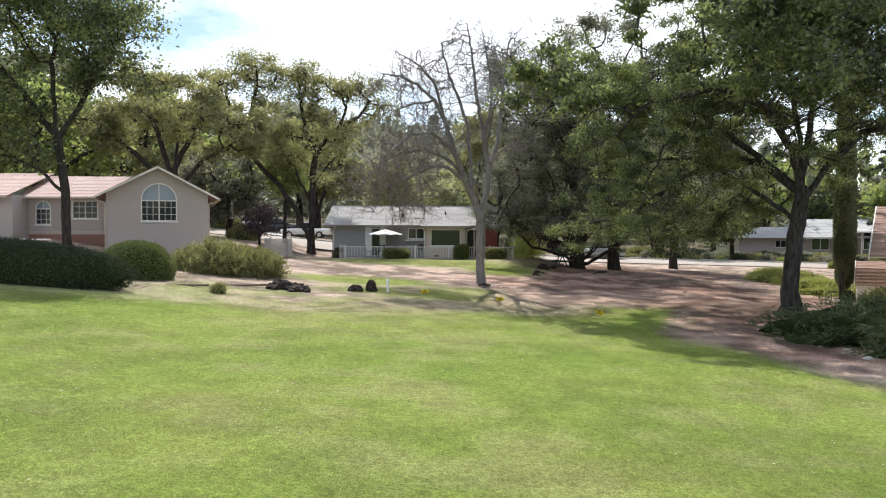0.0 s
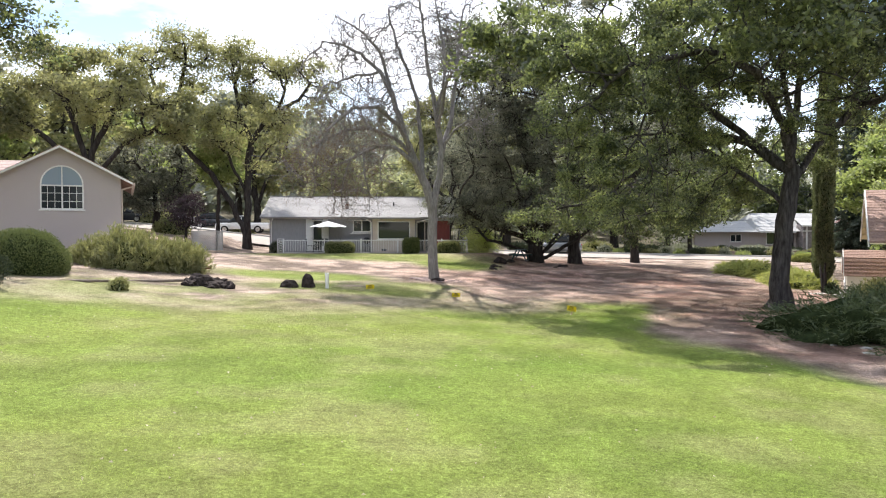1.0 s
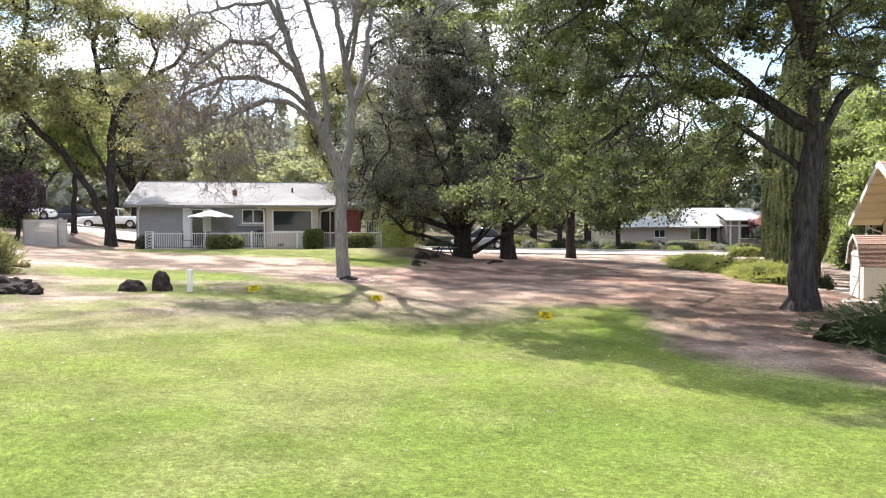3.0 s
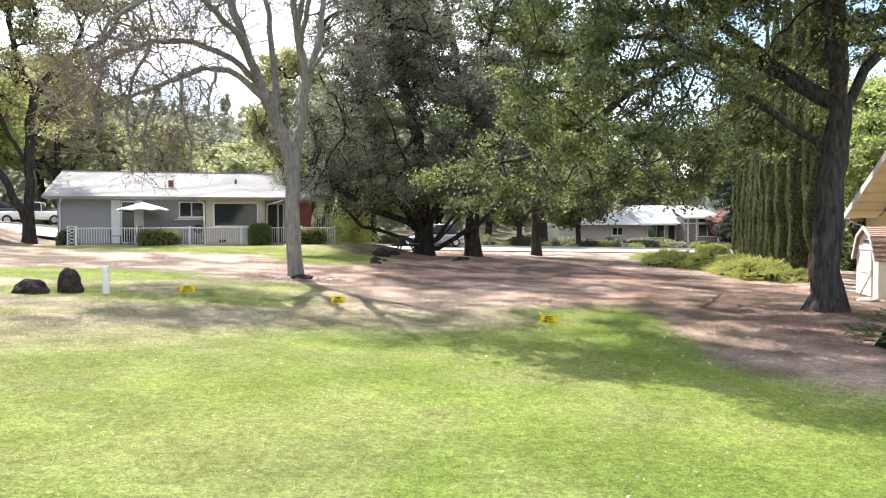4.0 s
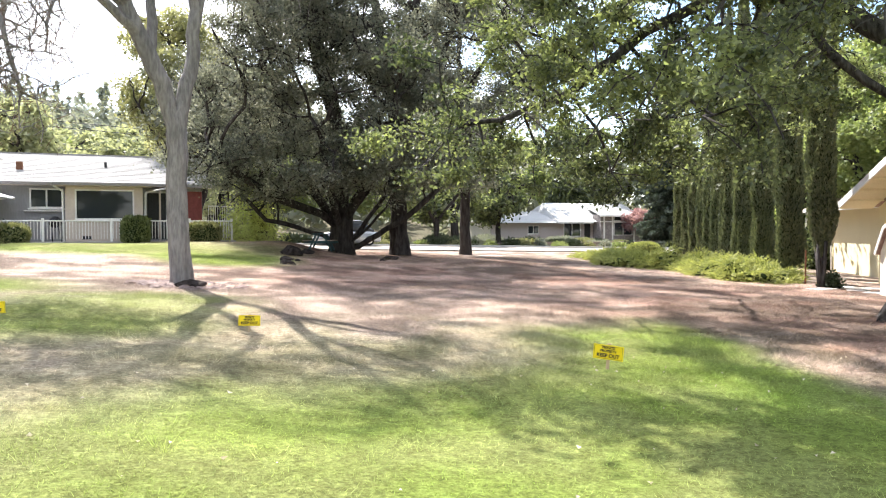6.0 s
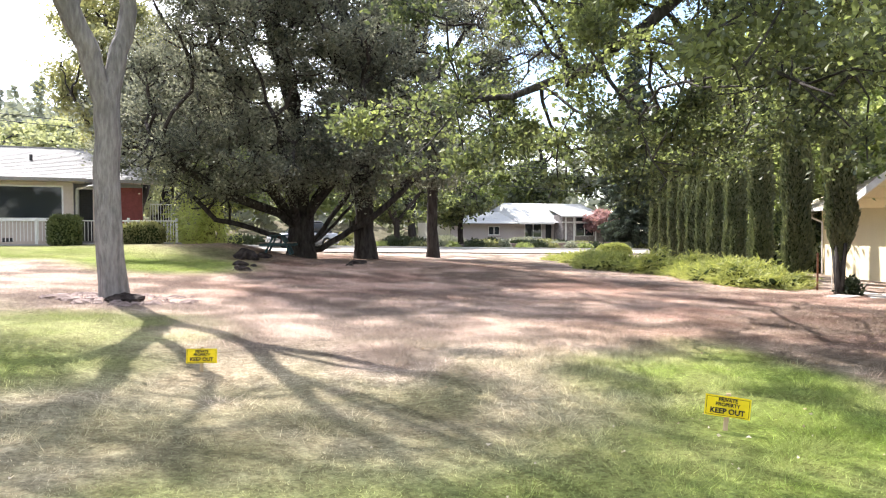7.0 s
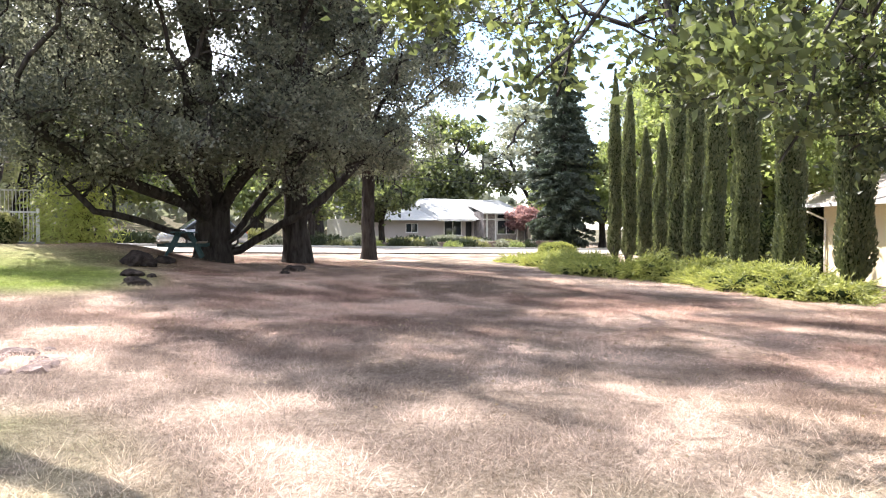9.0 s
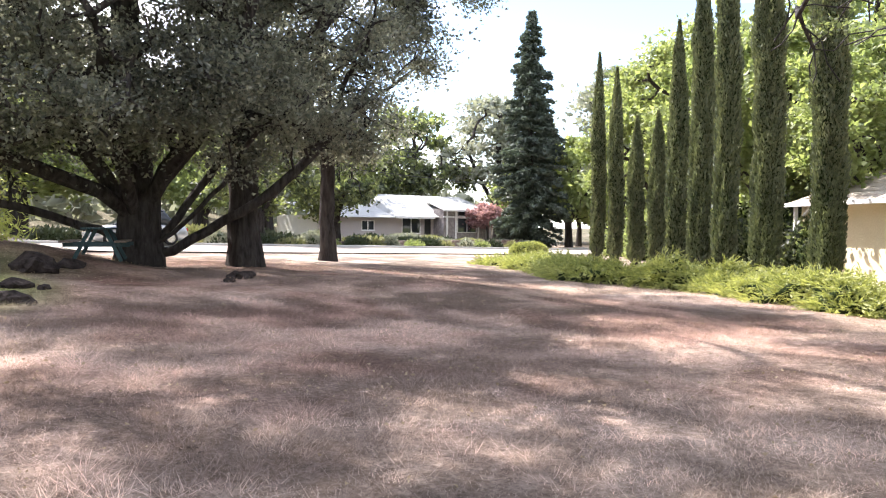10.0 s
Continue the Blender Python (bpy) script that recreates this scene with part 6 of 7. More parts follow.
# ---- lattice screen on the dry lawn ----
sc = thing("lattice_screen", pose(-10.9, 49.4, gz(-10.9, 49.4) - 0.02, 0, 0, -8), "white lattice utility screen standing on the dry lawn", "screen")
for (ax, ay), (bx, by) in (((-0.74, -0.35), (0.74, -0.35)), ((-0.74, -0.35), (-0.74, 0.5)), ((0.74, -0.35), (0.74, 0.5))):
    A, B = Vector((ax, ay, 0)), Vector((bx, by, 0))
    L, u = (B - A).length, (B - A).normalized()
    for p in (A, B):
        part("post", boxes((p.x - 0.035, p.x + 0.035, p.y - 0.035, p.y + 0.035, 0, 1.2)), "lattice_shaded", sc)
    for z in (0.10, 1.18):
        beam(sc, "rail", A + Vector((0, 0, z)), B + Vector((0, 0, z)), 0.03, 0.06, "lattice_shaded")
    n = int(L / 0.13)
    for sgn in (1, -1):
        for k in range(-9, n + 1):
            s0, z0 = k * 0.13, 0.1
            s1, z1 = s0 + 1.05, 1.15
            lo, hi = max(0, -s0 / 1.05), min(1, (L - s0) / 1.05)
            if hi - lo < 0.05:
                continue
            za, zb = z0 + 1.05 * lo, z0 + 1.05 * hi
            if sgn < 0:
                za, zb = 1.25 - za, 1.25 - zb
            off = u.cross(Vector((0, 0, 1))) * (0.007 * sgn)
            beam(sc, "slat", A + u * (s0 + 1.05 * lo) + off + Vector((0, 0, za)), A + u * (s0 + 1.05 * hi) + off + Vector((0, 0, zb)), 0.010, 0.045, "lattice_shaded")

# ---- stucco house with the arched window ----
st = thing("stucco_house", pose(-15.32, 40.28, 1.7, 0, 0, 19), "pink-beige stucco house with an arched gable window", "house")
W, EZ, AZ = 2.55, 3.66, 5.02
bm = holed(-W, W, -0.6, EZ, [(-0.86, 0.96, 2.14, EZ)], 0, 0.18)
k = 20
arc = [(0.05 + 0.91 * math.cos(math.pi * i / k), 3.28 + 0.91 * math.sin(math.pi * i / k)) for i in range(k + 1)]
part("wall", bm, "stucco_pink", st)
bm = bmesh.new()
spring = math.sqrt(0.91 ** 2 - (EZ - 3.28) ** 2)
prism(bm, [(W, EZ), (0, AZ), (0, 4.185)] + [p for p in arc if p[1] > EZ and p[0] > 0.06][::-1] + [(0.05 + spring, EZ)], 0, 0.18)
prism(bm, [(-W, EZ), (0.05 - spring, EZ), *[p for p in arc if p[1] > EZ and p[0] < 0.04][::-1], (0, 4.185), (0, AZ)], 0, 0.18)
for side in (1, -1):
    low = [(0.05 + side * abs(p[0] - 0.05), p[1]) for p in arc if p[1] <= EZ and p[0] > 0.06]
    prism(bm, low + [(0.05 + side * spring, EZ), (0.05 + side * 0.91, EZ)], 0, 0.18)
part("gable", bm, "stucco_pink", st)
part("wall", boxes((W - 0.18, W, 0.18, 11, -0.6, EZ)), "stucco_pink", st)
part("wall", boxes((-W, -W + 0.18, 0.18, 11, -0.6, EZ)), "stucco_pink", st)
part("wall", boxes((-W + 0.18, W - 0.18, 10.82, 11, -0.6, EZ)), "stucco_pink", st)
window(st, -0.86, 0.96, 2.14, 3.28, 0.03, 2, (2, 2), arch=True, pane="glass")
s = (AZ - EZ) / W
slope(st, (-W - 0.5, -0.45, EZ - 0.5 * s), (-W - 0.5, 11.4, EZ - 0.5 * s), (0, 11.4, AZ + 0.03), (0, -0.45, AZ + 0.03), "tile_brown", 14)
slope(st, (W + 0.5, 11.4, EZ - 0.5 * s), (W + 0.5, -0.45, EZ - 0.5 * s), (0, -0.45, AZ + 0.03), (0, 11.4, AZ + 0.03), "tile_brown", 14)
for sg in (-1, 1):
    beam(st, "rake_board", (sg * (W + 0.55), -0.47, EZ - 0.5 * s + 0.02), (0, -0.47, AZ + 0.04), 0.04, 0.09, "trim_white")
    part("gutter", bevelled(boxes((min(sg * (W + 0.52), sg * (W + 0.64)), max(sg * (W + 0.52), sg * (W + 0.64)), -0.45, 11.3, EZ - 0.5 * s - 0.10, EZ - 0.5 * s + 0.02)), 0.01), "trim_tan", st)
    spout(st, [(sg * (W + 0.5), -0.1, EZ - 0.42), (sg * (W + 0.05), 0.1, EZ - 0.55), (sg * (W + 0.05), 0.1, 0.1)], "trim_tan")
part("access_panel", boxes((1.5, 2.3, -0.012, -0.002, 0.55, 1.12)), "stucco_pink", st)
part("foundation_vent", boxes((0.75, 1.15, -0.012, -0.002, 0.12, 0.28)), "metal_dark", st)

wg = thing("stucco_wing", pose(-24.2, 43.8, 1.7), "recessed pink stucco wing with arched window and tile roof", "house")
holes = [(0.38, 1.30, 1.95, 2.9), (2.55, 4.05, 2.30, 3.36)]
bm = holed(-0.02, 5.6, -0.4, 3.62, [holes[0][:3] + (3.36,), holes[1]], 0, 0.16)
part("wall", bm, "stucco_pink", wg)
bm = bmesh.new()
arc = [(0.84 + 0.46 * math.cos(math.pi * i / 16), 2.9 + 0.46 * math.sin(math.pi * i / 16)) for i in range(17)]
prism(bm, [(1.30, 3.36)] + [p for p in arc if p[0] >= 0.84][::-1][::-1], 0, 0.16)
prism(bm, [(0.38, 3.36)] + [p for p in arc if p[0] <= 0.84], 0, 0.16)
part("spandrel", bm, "stucco_pink", wg)
window(wg, 0.38, 1.30, 1.95, 2.9, 0.02, 1, (2, 2), arch=True)
window(wg, 2.55, 4.05, 2.30, 3.36, 0.02, 2, (1, 2))
part("band", bevelled(boxes((0.0, 5.6, -0.05, -0.002, 1.42, 1.58)), 0.01), "trim_tan", wg)
part("lower_wall", boxes((0.0, 5.6, -0.06, -0.004, -0.4, 1.38)), "stucco_rose", wg, "dull red lower wall")
part("wall", boxes((-6.5, -0.02, -1.6, 6.0, -0.4, 3.62)), "stucco_pink", wg)
part("wall", boxes((-0.02, 5.5, 5.8, 6.0, -0.4, 3.62)), "stucco_pink", wg)
slope(wg, (-0.4, -0.55, 3.52), (5.6, -0.55, 3.52), (5.6, 3.4, 4.95), (-0.4, 3.4, 4.95), "tile_rose", 14)
slope(wg, (5.6, 6.5, 3.6), (-0.4, 6.5, 3.6), (-0.4, 3.4, 4.95), (5.6, 3.4, 4.95), "tile_rose", 10)
slope(wg, (-7, -2.1, 3.52), (-0.02, -2.1, 3.52), (-0.02, 3.0, 5.1), (-7, 3.0, 5.1), "tile_rose", 16)
part("gutter", bevelled(boxes((-0.0, 5.3, -0.66, -0.55, 3.45, 3.57)), 0.01), "trim_tan", wg)
part("gutter", bevelled(boxes((-7, -0.02, -2.2, -2.1, 3.45, 3.57)), 0.01), "trim_tan", wg)
dk = thing("garden_deck", pose(-21.6, 38.5, 2.2), "low deck with a white board top behind the hedge", "deck")
part("deck_top", bevelled(boxes((-3.2, 1.2, -0.4, 0.5, 0.62, 0.70)), 0.01), "trim_white", dk)
part("skirt", boxes((-3.1, 1.1, -0.3, 0.45, -0.7, 0.62)), "stucco_rose", dk)

# ---- white-roofed house across the street ----
wh = thing("white_roofed_house", pose(41.5, 93.0, 0.25, 0, 0, 0), "single-storey house with a bright pale roof and bay window", "house")
part("wall", holed(-5, 15.4, -0.3, 2.45, [(-0.6, 0.8, 1.1, 2.0), (3.9, 6.1, 0.8, 2.3), (6.6, 7.4, 0.1, 2.2)], 0, 0.2), "stucco_pink", wh)
part("wall", boxes((15.2, 15.4, 0.2, 8, -0.3, 2.45)), "paint_cream", wh)
part("wall", boxes((-5, -4.8, 0.2, 8, -0.3, 2.45)), "paint_cream", wh)
window(wh, 3.9, 6.1, 0.8, 2.3, 0.0, 2)
window(wh, -0.6, 0.8, 1.1, 2.0, 0.0, 2)
part("door", boxes((6.6, 7.4, 0.06, 0.12, 0.1, 2.2)), "metal_dark", wh, "dark front door")
part("bay_wall", holed(7.7, 13.6, -0.3, 3.2, [(9.4, 11.9, 0.9, 2.35), (9.4, 11.9, 2.5, 3.1)], -1.6, -1.4), "stone_grey", wh, "stone-faced bay")
part("bay_wall", boxes((7.7, 7.9, -1.4, -0.01, -0.3, 3.2)), "stone_grey", wh)
part("bay_wall", boxes((13.4, 13.6, -1.4, -0.01, -0.3, 3.2)), "stone_grey", wh)
window(wh, 9.4, 11.9, 0.9, 2.35, -1.6, 2, sill=False)
window(wh, 9.4, 11.9, 2.5, 3.1, -1.6, 2, sill=False)
for x in (8.1, 9.2, 12.1, 13.2):
    part("trim_post", bevelled(boxes((x - 0.09, x + 0.09, -1.68, -1.605, -0.2, 3.1)), 0.01), "trim_white", wh)
part("trim_band", boxes((7.6, 13.7, -1.69, -1.605, 2.36, 2.49)), "trim_white", wh)
slope(wh, (2.6, -0.9, 2.35), (16.2, -0.9, 2.35), (14.6, 4.4, 4.62), (4.0, 4.4, 4.62), "shingle_white", 12)
slope(wh, (16.2, 9.4, 2.4), (2.6, 9.4, 2.4), (4.0, 4.4, 4.62), (14.6, 4.4, 4.62), "shingle_white", 8)
slope(wh, (16.2, -0.9, 2.35), (16.2, 9.4, 2.4), (14.6, 4.45, 4.62), (14.6, 4.4, 4.62), "shingle_white", 12)
slope(wh, (2.6, 9.4, 2.4), (2.6, -0.9, 2.35), (4.0, 4.4, 4.62), (4.0, 4.45, 4.62), "shingle_white", 12)
slope(wh, (-6, -0.8, 2.25), (3.0, -0.8, 2.25), (3.0, 4.2, 3.6), (-6, 4.2, 3.6), "shingle_white", 10)
slope(wh, (7.2, -2.1, 3.05), (14.1, -2.1, 3.05), (12.8, 2.5, 4.0), (8.6, 2.5, 4.0), "shingle_white", 8, name="bay_roof")
part("fascia", boxes((2.6, 7.2, -0.95, -0.91, 2.22, 2.42)), "trim_white", wh)
part("fascia", boxes((7.2, 14.1, -2.15, -2.11, 2.95, 3.12)), "trim_white", wh)

for k, x in enumerate(np.arange(17.5, 47, 1.55)):
    y = 76.7 + 0.35 * math.sin(k * 2.1)
    shrub("verge_plant", "low mixed plant against the stone wall across the street", "shrub", pose(x, y, gz(x, y) - 0.05), (0.7 + 0.25 * math.sin(k * 1.7), 0.5, 0.42 + 0.2 * math.sin(k * 3.1 + 1)), 900, 0.20, ("leaf_hedge", "leaf_sage", "leaf_hazed", "leaf_bright")[k % 4], 230 + k, 0.8, 0.5, 0.3, 0.3, "plants along the stone wall", 0.35, sub=2)
# low stone bank in front of it
bank = tagged(part("garden_wall", boxes((8, 46, 77.4, 77.9, -0.3, 0.72)), "stone_red"), "low dark stone garden wall across the street", "wall", kind="structure")

# ---- yellow house beside the cypress row ----
U, Vv = Vector((0.526, 0.850, 0)), Vector((0.850, -0.526, 0))
yh = thing("yellow_house", Matrix.Translation((24.62, 40.07, -0.15)) @ Matrix(((U.x, -Vv.x, 0, 0), (U.y, -Vv.y, 0, 0), (0, 0, 1, 0), (0, 0, 0, 1))), "yellow stucco house with cream trim and shingle roof", "house")
# its own x runs along the row, its own y out towards the lot
AX, AZ2 = -6.45, 4.72
bm = bmesh.new()
prism(bm, [(-12.2, -0.3), (-0.4, -0.3), (-0.4, 2.62), (AX, AZ2 - 0.14), (-12.2, 2.78)], -0.2, 0.0, "y")
part("gable_wall", bm, "wall_yellow", yh)
part("wall", boxes((-0.4, 8.6, -1.7, -1.5, -0.3, 2.74)), "wall_yellow", yh)
part("wall", boxes((8.4, 8.6, -5.5, -1.7, -0.3, 2.74)), "wall_yellow", yh)
part("wall", boxes((-0.6, -0.4, -1.7, -0.2, -0.3, 2.6)), "wall_yellow", yh)
part("wall", boxes((-12.2, -12.0, -9, -0.2, -0.3, 2.78)), "wall_yellow", yh)
slope(yh, (0.15, 1.2, 2.62), (0.15, -9, 2.62), (AX, -9, AZ2), (AX, 1.2, AZ2), "tile_brown", 18)
slope(yh, (-12.9, -9, 2.62), (-12.9, 1.2, 2.62), (AX, 1.2, AZ2), (AX, -9, AZ2), "tile_brown", 18)
slope(yh, (10.7, -0.85, 2.74), (0.16, -0.85, 2.74), (0.16, -6.0, 5.2), (6.6, -6.0, 5.2), "tile_tan", 16)
slope(yh, (10.7, -11.0, 2.74), (10.7, -0.85, 2.74), (6.6, -6.0, 5.2), (6.6, -6.05, 5.2), "tile_tan", 14)
for (ex, ez), nm in (((0.15, 2.62), "far"), ((-12.9, 2.62), "near")):
    bm = bmesh.new()
    prism(bm, [(ex, ez - 0.05), (AX, AZ2 - 0.05), (AX, AZ2 - 0.015), (ex, ez - 0.015)], 0.01, 1.18, "y")
    part("soffit", bm, "wall_yellow", yh, "yellow boarded underside of the overhang")
    beam(yh, "rake_board", (ex, 1.22, ez + 0.06), (AX, 1.22, AZ2 + 0.06), 0.05, 0.22, "trim_white")
    for k in range(1, 7):
        u = k / 7
        x, z = ex + (AX - ex) * u, ez + (AZ2 - ez) * u - 0.052
        beam(yh, "rafter", (x, 0.02, z), (x, 1.17, z), 0.05, 0.07, "wall_yellow")
part("gutter", bevelled(boxes((0.2, 10.75, -0.85, -0.73, 2.65, 2.79)), 0.01), "trim_white", yh)
part("soffit", boxes((0.2, 10.6, -1.49, -0.86, 2.69, 2.715)), "paint_cream", yh)
part("wall", boxes((8.4, 10.5, -5.7, -5.5, -0.3, 2.74)), "wall_yellow", yh)
# made-up end wall, added to keep the sun out of the open bay
part("wall", boxes((10.3, 10.5, -5.5, -1.3, -0.3, 2.68)), "wall_yellow", yh)
spout(yh, [(8.5, -0.8, 2.5), (8.4, -1.44, 2.2), (8.4, -1.44, 0.0)])
part("post", bevelled(boxes((10.4, 10.52, -1.1, -0.98, -0.3, 2.68)), 0.01), "trim_white", yh)
beam(yh, "bracket", (10.35, -1.04, 2.08), (9.7, -1.04, 2.63), 0.06, 0.08, "trim_white")
dy = part("door", bevelled(boxes((-1.95, -1.05, 0.003, 0.05, -0.1, 1.95)), 0.008), "trim_white", yh, "white side door with a narrow pane")
part("pane", boxes((-1.65, -1.4, 0.051, 0.058, 1.1, 1.75)), "glass", dy)
dark_win = new("window")
dark_win.parent = yh
part("frame", boxes((-3.7, -2.7, 0.003, 0.03, 1.55, 2.42)), "trim_white", dark_win)
part("pane", boxes((-3.62, -2.78, 0.031, 0.04, 1.63, 2.34)), "glass", dark_win)

# garden shed
sh = thing("garden_shed", pose(19.55, 35.45, gz(19.5, 35.5) - 0.02, 0, 0, -120), "small white barn-shaped garden shed with a brown roof", "shed")
# its own y runs from the front to the back, x across the front
prof = [(-1.2, 0), (1.2, 0), (1.2, 1.25), (0.75, 1.85), (0, 2.15), (-0.75, 1.85), (-1.2, 1.25)]
bm = bmesh.new()
prism(bm, prof, 0, 2.6)
part("body", bm, "paint_cream", sh)
dp = part("door", bevelled(boxes((-0.62, 0.62, -0.05, -0.003, 0.05, 1.62)), 0.008), "trim_white", sh, "white plank door with braces")
part("brace", boxes((-0.62, 0.62, -0.075, -0.052, 1.50, 1.60)), "trim_white", dp)
part("brace", boxes((-0.62, 0.62, -0.075, -0.052, 0.78, 0.88)), "trim_white", dp)
beam(dp, "brace", (-0.55, -0.063, 0.12), (0.55, -0.063, 0.80), 0.02, 0.09, "trim_white")
part("vent", boxes((-0.3, 0.3, -0.03, -0.003, 1.72, 1.80)), "metal_dark", sh)
for (ax, az), (bx, bz) in (((1.3, 1.16), (0.78, 1.89)), ((0.78, 1.89), (0, 2.2)), ((-0.78, 1.89), (0, 2.2)), ((-1.3, 1.16), (-0.78, 1.89))):
    slope(sh, (ax, -0.12, az), (ax, 2.72, az), (bx, 2.72, bz), (bx, -0.12, bz), "tile_brown", 5, 0.03)
for sg in (-1, 1):
    beam(sh, "trim_board", (sg * 1.3, -0.13, 1.2), (sg * 0.78, -0.13, 1.95), 0.03, 0.09, "trim_white")
    beam(sh, "trim_board", (sg * 0.78, -0.13, 1.95), (0, -0.13, 2.26), 0.03, 0.09, "trim_white")

# ---- warning signs ----
def lettering(parent, text, size, x, z, y, name="lettering"):
    cu = bpy.data.curves.new(name, "FONT")
    cu.body, cu.size, cu.align_x, cu.align_y, cu.extrude = text, size, "CENTER", "CENTER", 0.001
    cu.offset = size * 0.035
    tmp = new("lettering_curve", cu)
    bpy.context.view_layer.update()
    me = bpy.data.meshes.new_from_object(tmp.evaluated_get(bpy.context.evaluated_depsgraph_get()))
    bpy.data.objects.remove(tmp)
    me.name = name
    me.materials.clear()
    me.materials.append(M["sign_black"])
    ob = new(name, me)
    ob.parent = parent
    ob.matrix_local = pose(x, y, z, 90, 0, 0)
    return ob


sg = thing("warning_sign", pose(6.12, 29.55, gz(6.12, 29.55) + 0.02, 0, 5.0, -46) @ Matrix.Diagonal((0.88, 0.88, 0.9, 1)), "yellow private property keep out sign on a wooden stake", "sign", "warning signs on the lot line")
bm = bmesh.new()
x0, x1, z0, z1 = -0.205, 0.205, 0.105, 0.30
cols = 10
for side, y in ((1, -0.012), (-1, -0.009)):
    vs = [[bm.verts.new((x0 + (x1 - x0) * i / cols, y - 0.012 * math.sin(i * 0.7), z)) for i in range(cols + 1)] for z in (z0, z1)]
    for i in range(cols):
        q4 = (vs[0][i], vs[0][i + 1], vs[1][i + 1], vs[1][i])
        bm.faces.new(q4 if side > 0 else q4[::-1])
bmesh.ops.recalc_face_normals(bm, faces=bm.faces)
part("sign_face", bm, "sign_yellow", sg, "bright yellow sheet", True)
part("stake", bevelled(boxes((-0.022, 0.022, 0.004, 0.03, -0.25, 0.325)), 0.003), "wood_stake", sg, "bare wooden stake")
for a, b, c, d in ((x0 + 0.012, x1 - 0.012, z1 - 0.016, z1 - 0.012), (x0 + 0.012, x1 - 0.012, z0 + 0.012, z0 + 0.016), (x0 + 0.012, x0 + 0.016, z0 + 0.016, z1 - 0.016), (x1 - 0.016, x1 - 0.012, z0 + 0.016, z1 - 0.016)):
    part("border_line", boxes((a, b, -0.0275, -0.0265, c, d)), "sign_black", sg)
lettering(sg, "PRIVATE", 0.046, 0, 0.264, -0.0275)
lettering(sg, "PROPERTY", 0.046, 0, 0.220, -0.0275)
lettering(sg, "KEEP OUT", 0.068, 0, 0.158, -0.0275)
copy_thing(sg, pose(2.48, 33.42, gz(2.48, 33.42) + 0.02, 0, 2.5, -12) @ Matrix.Diagonal((0.88, 0.88, 0.9, 1)))
copy_thing(sg, pose(-0.85, 33.6, gz(-0.85, 33.6), 0, -1.5, 3) @ Matrix.Diagonal((0.88, 0.88, 0.9, 1)))


# ---- rocks ----
def rock(name, x, y, r, seed, mat, label, amp=0.35, group="", sink=0.1, turn=0, sub=3):
    bm = lumpy(r[0], r[1], r[2], seed, sub, amp, 1.6)
    for v in bm.verts:
        v.co += Vector(noise.noise_vector(v.co * (3.0 / max(r)) * 0.6 + Vector((seed, 0, 0)))) * 0.12 * max(r)
    bmesh.ops.dissolve_limit(bm, angle_limit=0.10, verts=bm.verts[:], edges=bm.edges[:])
    ob = part(name, bm, mat)
    ob.matrix_world = pose(x, y, gz(x, y) - sink * r[2], 0, 0, turn)
    return tagged(ob, label, "rock", group)


for i, (x, y, rx, ry, rz) in enumerate([(-6.95, 32.1, 0.48, 0.40, 0.36), (-6.35, 32.2, 0.40, 0.36, 0.27), (-5.95, 31.9, 0.34, 0.30, 0.20), (-7.2, 31.6, 0.34, 0.3, 0.2), (-6.4, 31.5, 0.26, 0.24, 0.14)]):
    rock("lava_rock", x, y, (rx, ry, rz), 3 + i, "lava", "rough dark lava rock heaped on dry grass", 0.5, "lava rock pile", 0.12, 37 * i)
rock("lava_rock", -3.92, 33.2, (0.33, 0.28, 0.25), 12, "lava", "low rounded dark rock on the grass", 0.35)
rock("boulder", -3.25, 33.55, (0.25, 0.23, 0.46), 13, "lava", "upright dark boulder on the grass", 0.25)
pipe = thing("white_pipe", pose(-2.5, 33.4, gz(-2.5, 33.4)), "short white capped plastic pipe standing in the grass", "pipe")
part("tube", rod(bmesh.new(), (0, 0, -0.1), (0, 0, 0.52), 0.07, 0.07, 20), "trim_white", pipe, smooth=False)
part("cap", bevelled(rod(bmesh.new(), (0, 0, 0.50), (0, 0, 0.60), 0.085, 0.078, 20), 0.012, 2), "trim_white", pipe)
rng = np.random.RandomState(8)
rock("lava_rock", 2.12, 39.22, (0.34, 0.2, 0.13), 17, "lava", "low dark lava rock at the dead tree's foot", 0.45)
for i in range(86):
    a = rng.rand() * 6.283
    d = 0.42 + 0.72 * rng.rand() ** 1.2
    s = 0.05 + 0.075 * rng.rand()
    x, y = 1.95 + d * math.cos(a) * 1.15 + 0.25, 39.7 + d * math.sin(a)
    rock("ring_stone", x, y, (s * 1.3, s, s * 0.55), 40 + i, "stone_red", "flat grey-brown stone round the dead tree's foot", 0.4, "stones round the dead tree", 0.2, 360 * rng.rand(), 2)
for i, (x, y, s) in enumerate([(6.0, 48.3, 0.2), (6.35, 48.1, 0.1), (6.7, 50.8, 0.42), (7.4, 51.2, 0.22), (10.4, 50.0, 0.22), (10.8, 50.4, 0.14), (9.9, 49.4, 0.12), (5.7, 46.6, 0.22)]):
    rock("field_stone", x, y, (s * 1.2, s, s * 0.65), 90 + i, "lava", "weathered dark stone at the edge of the litter under the oak", 0.35, "stones under the oak", 0.15, 50 * i)
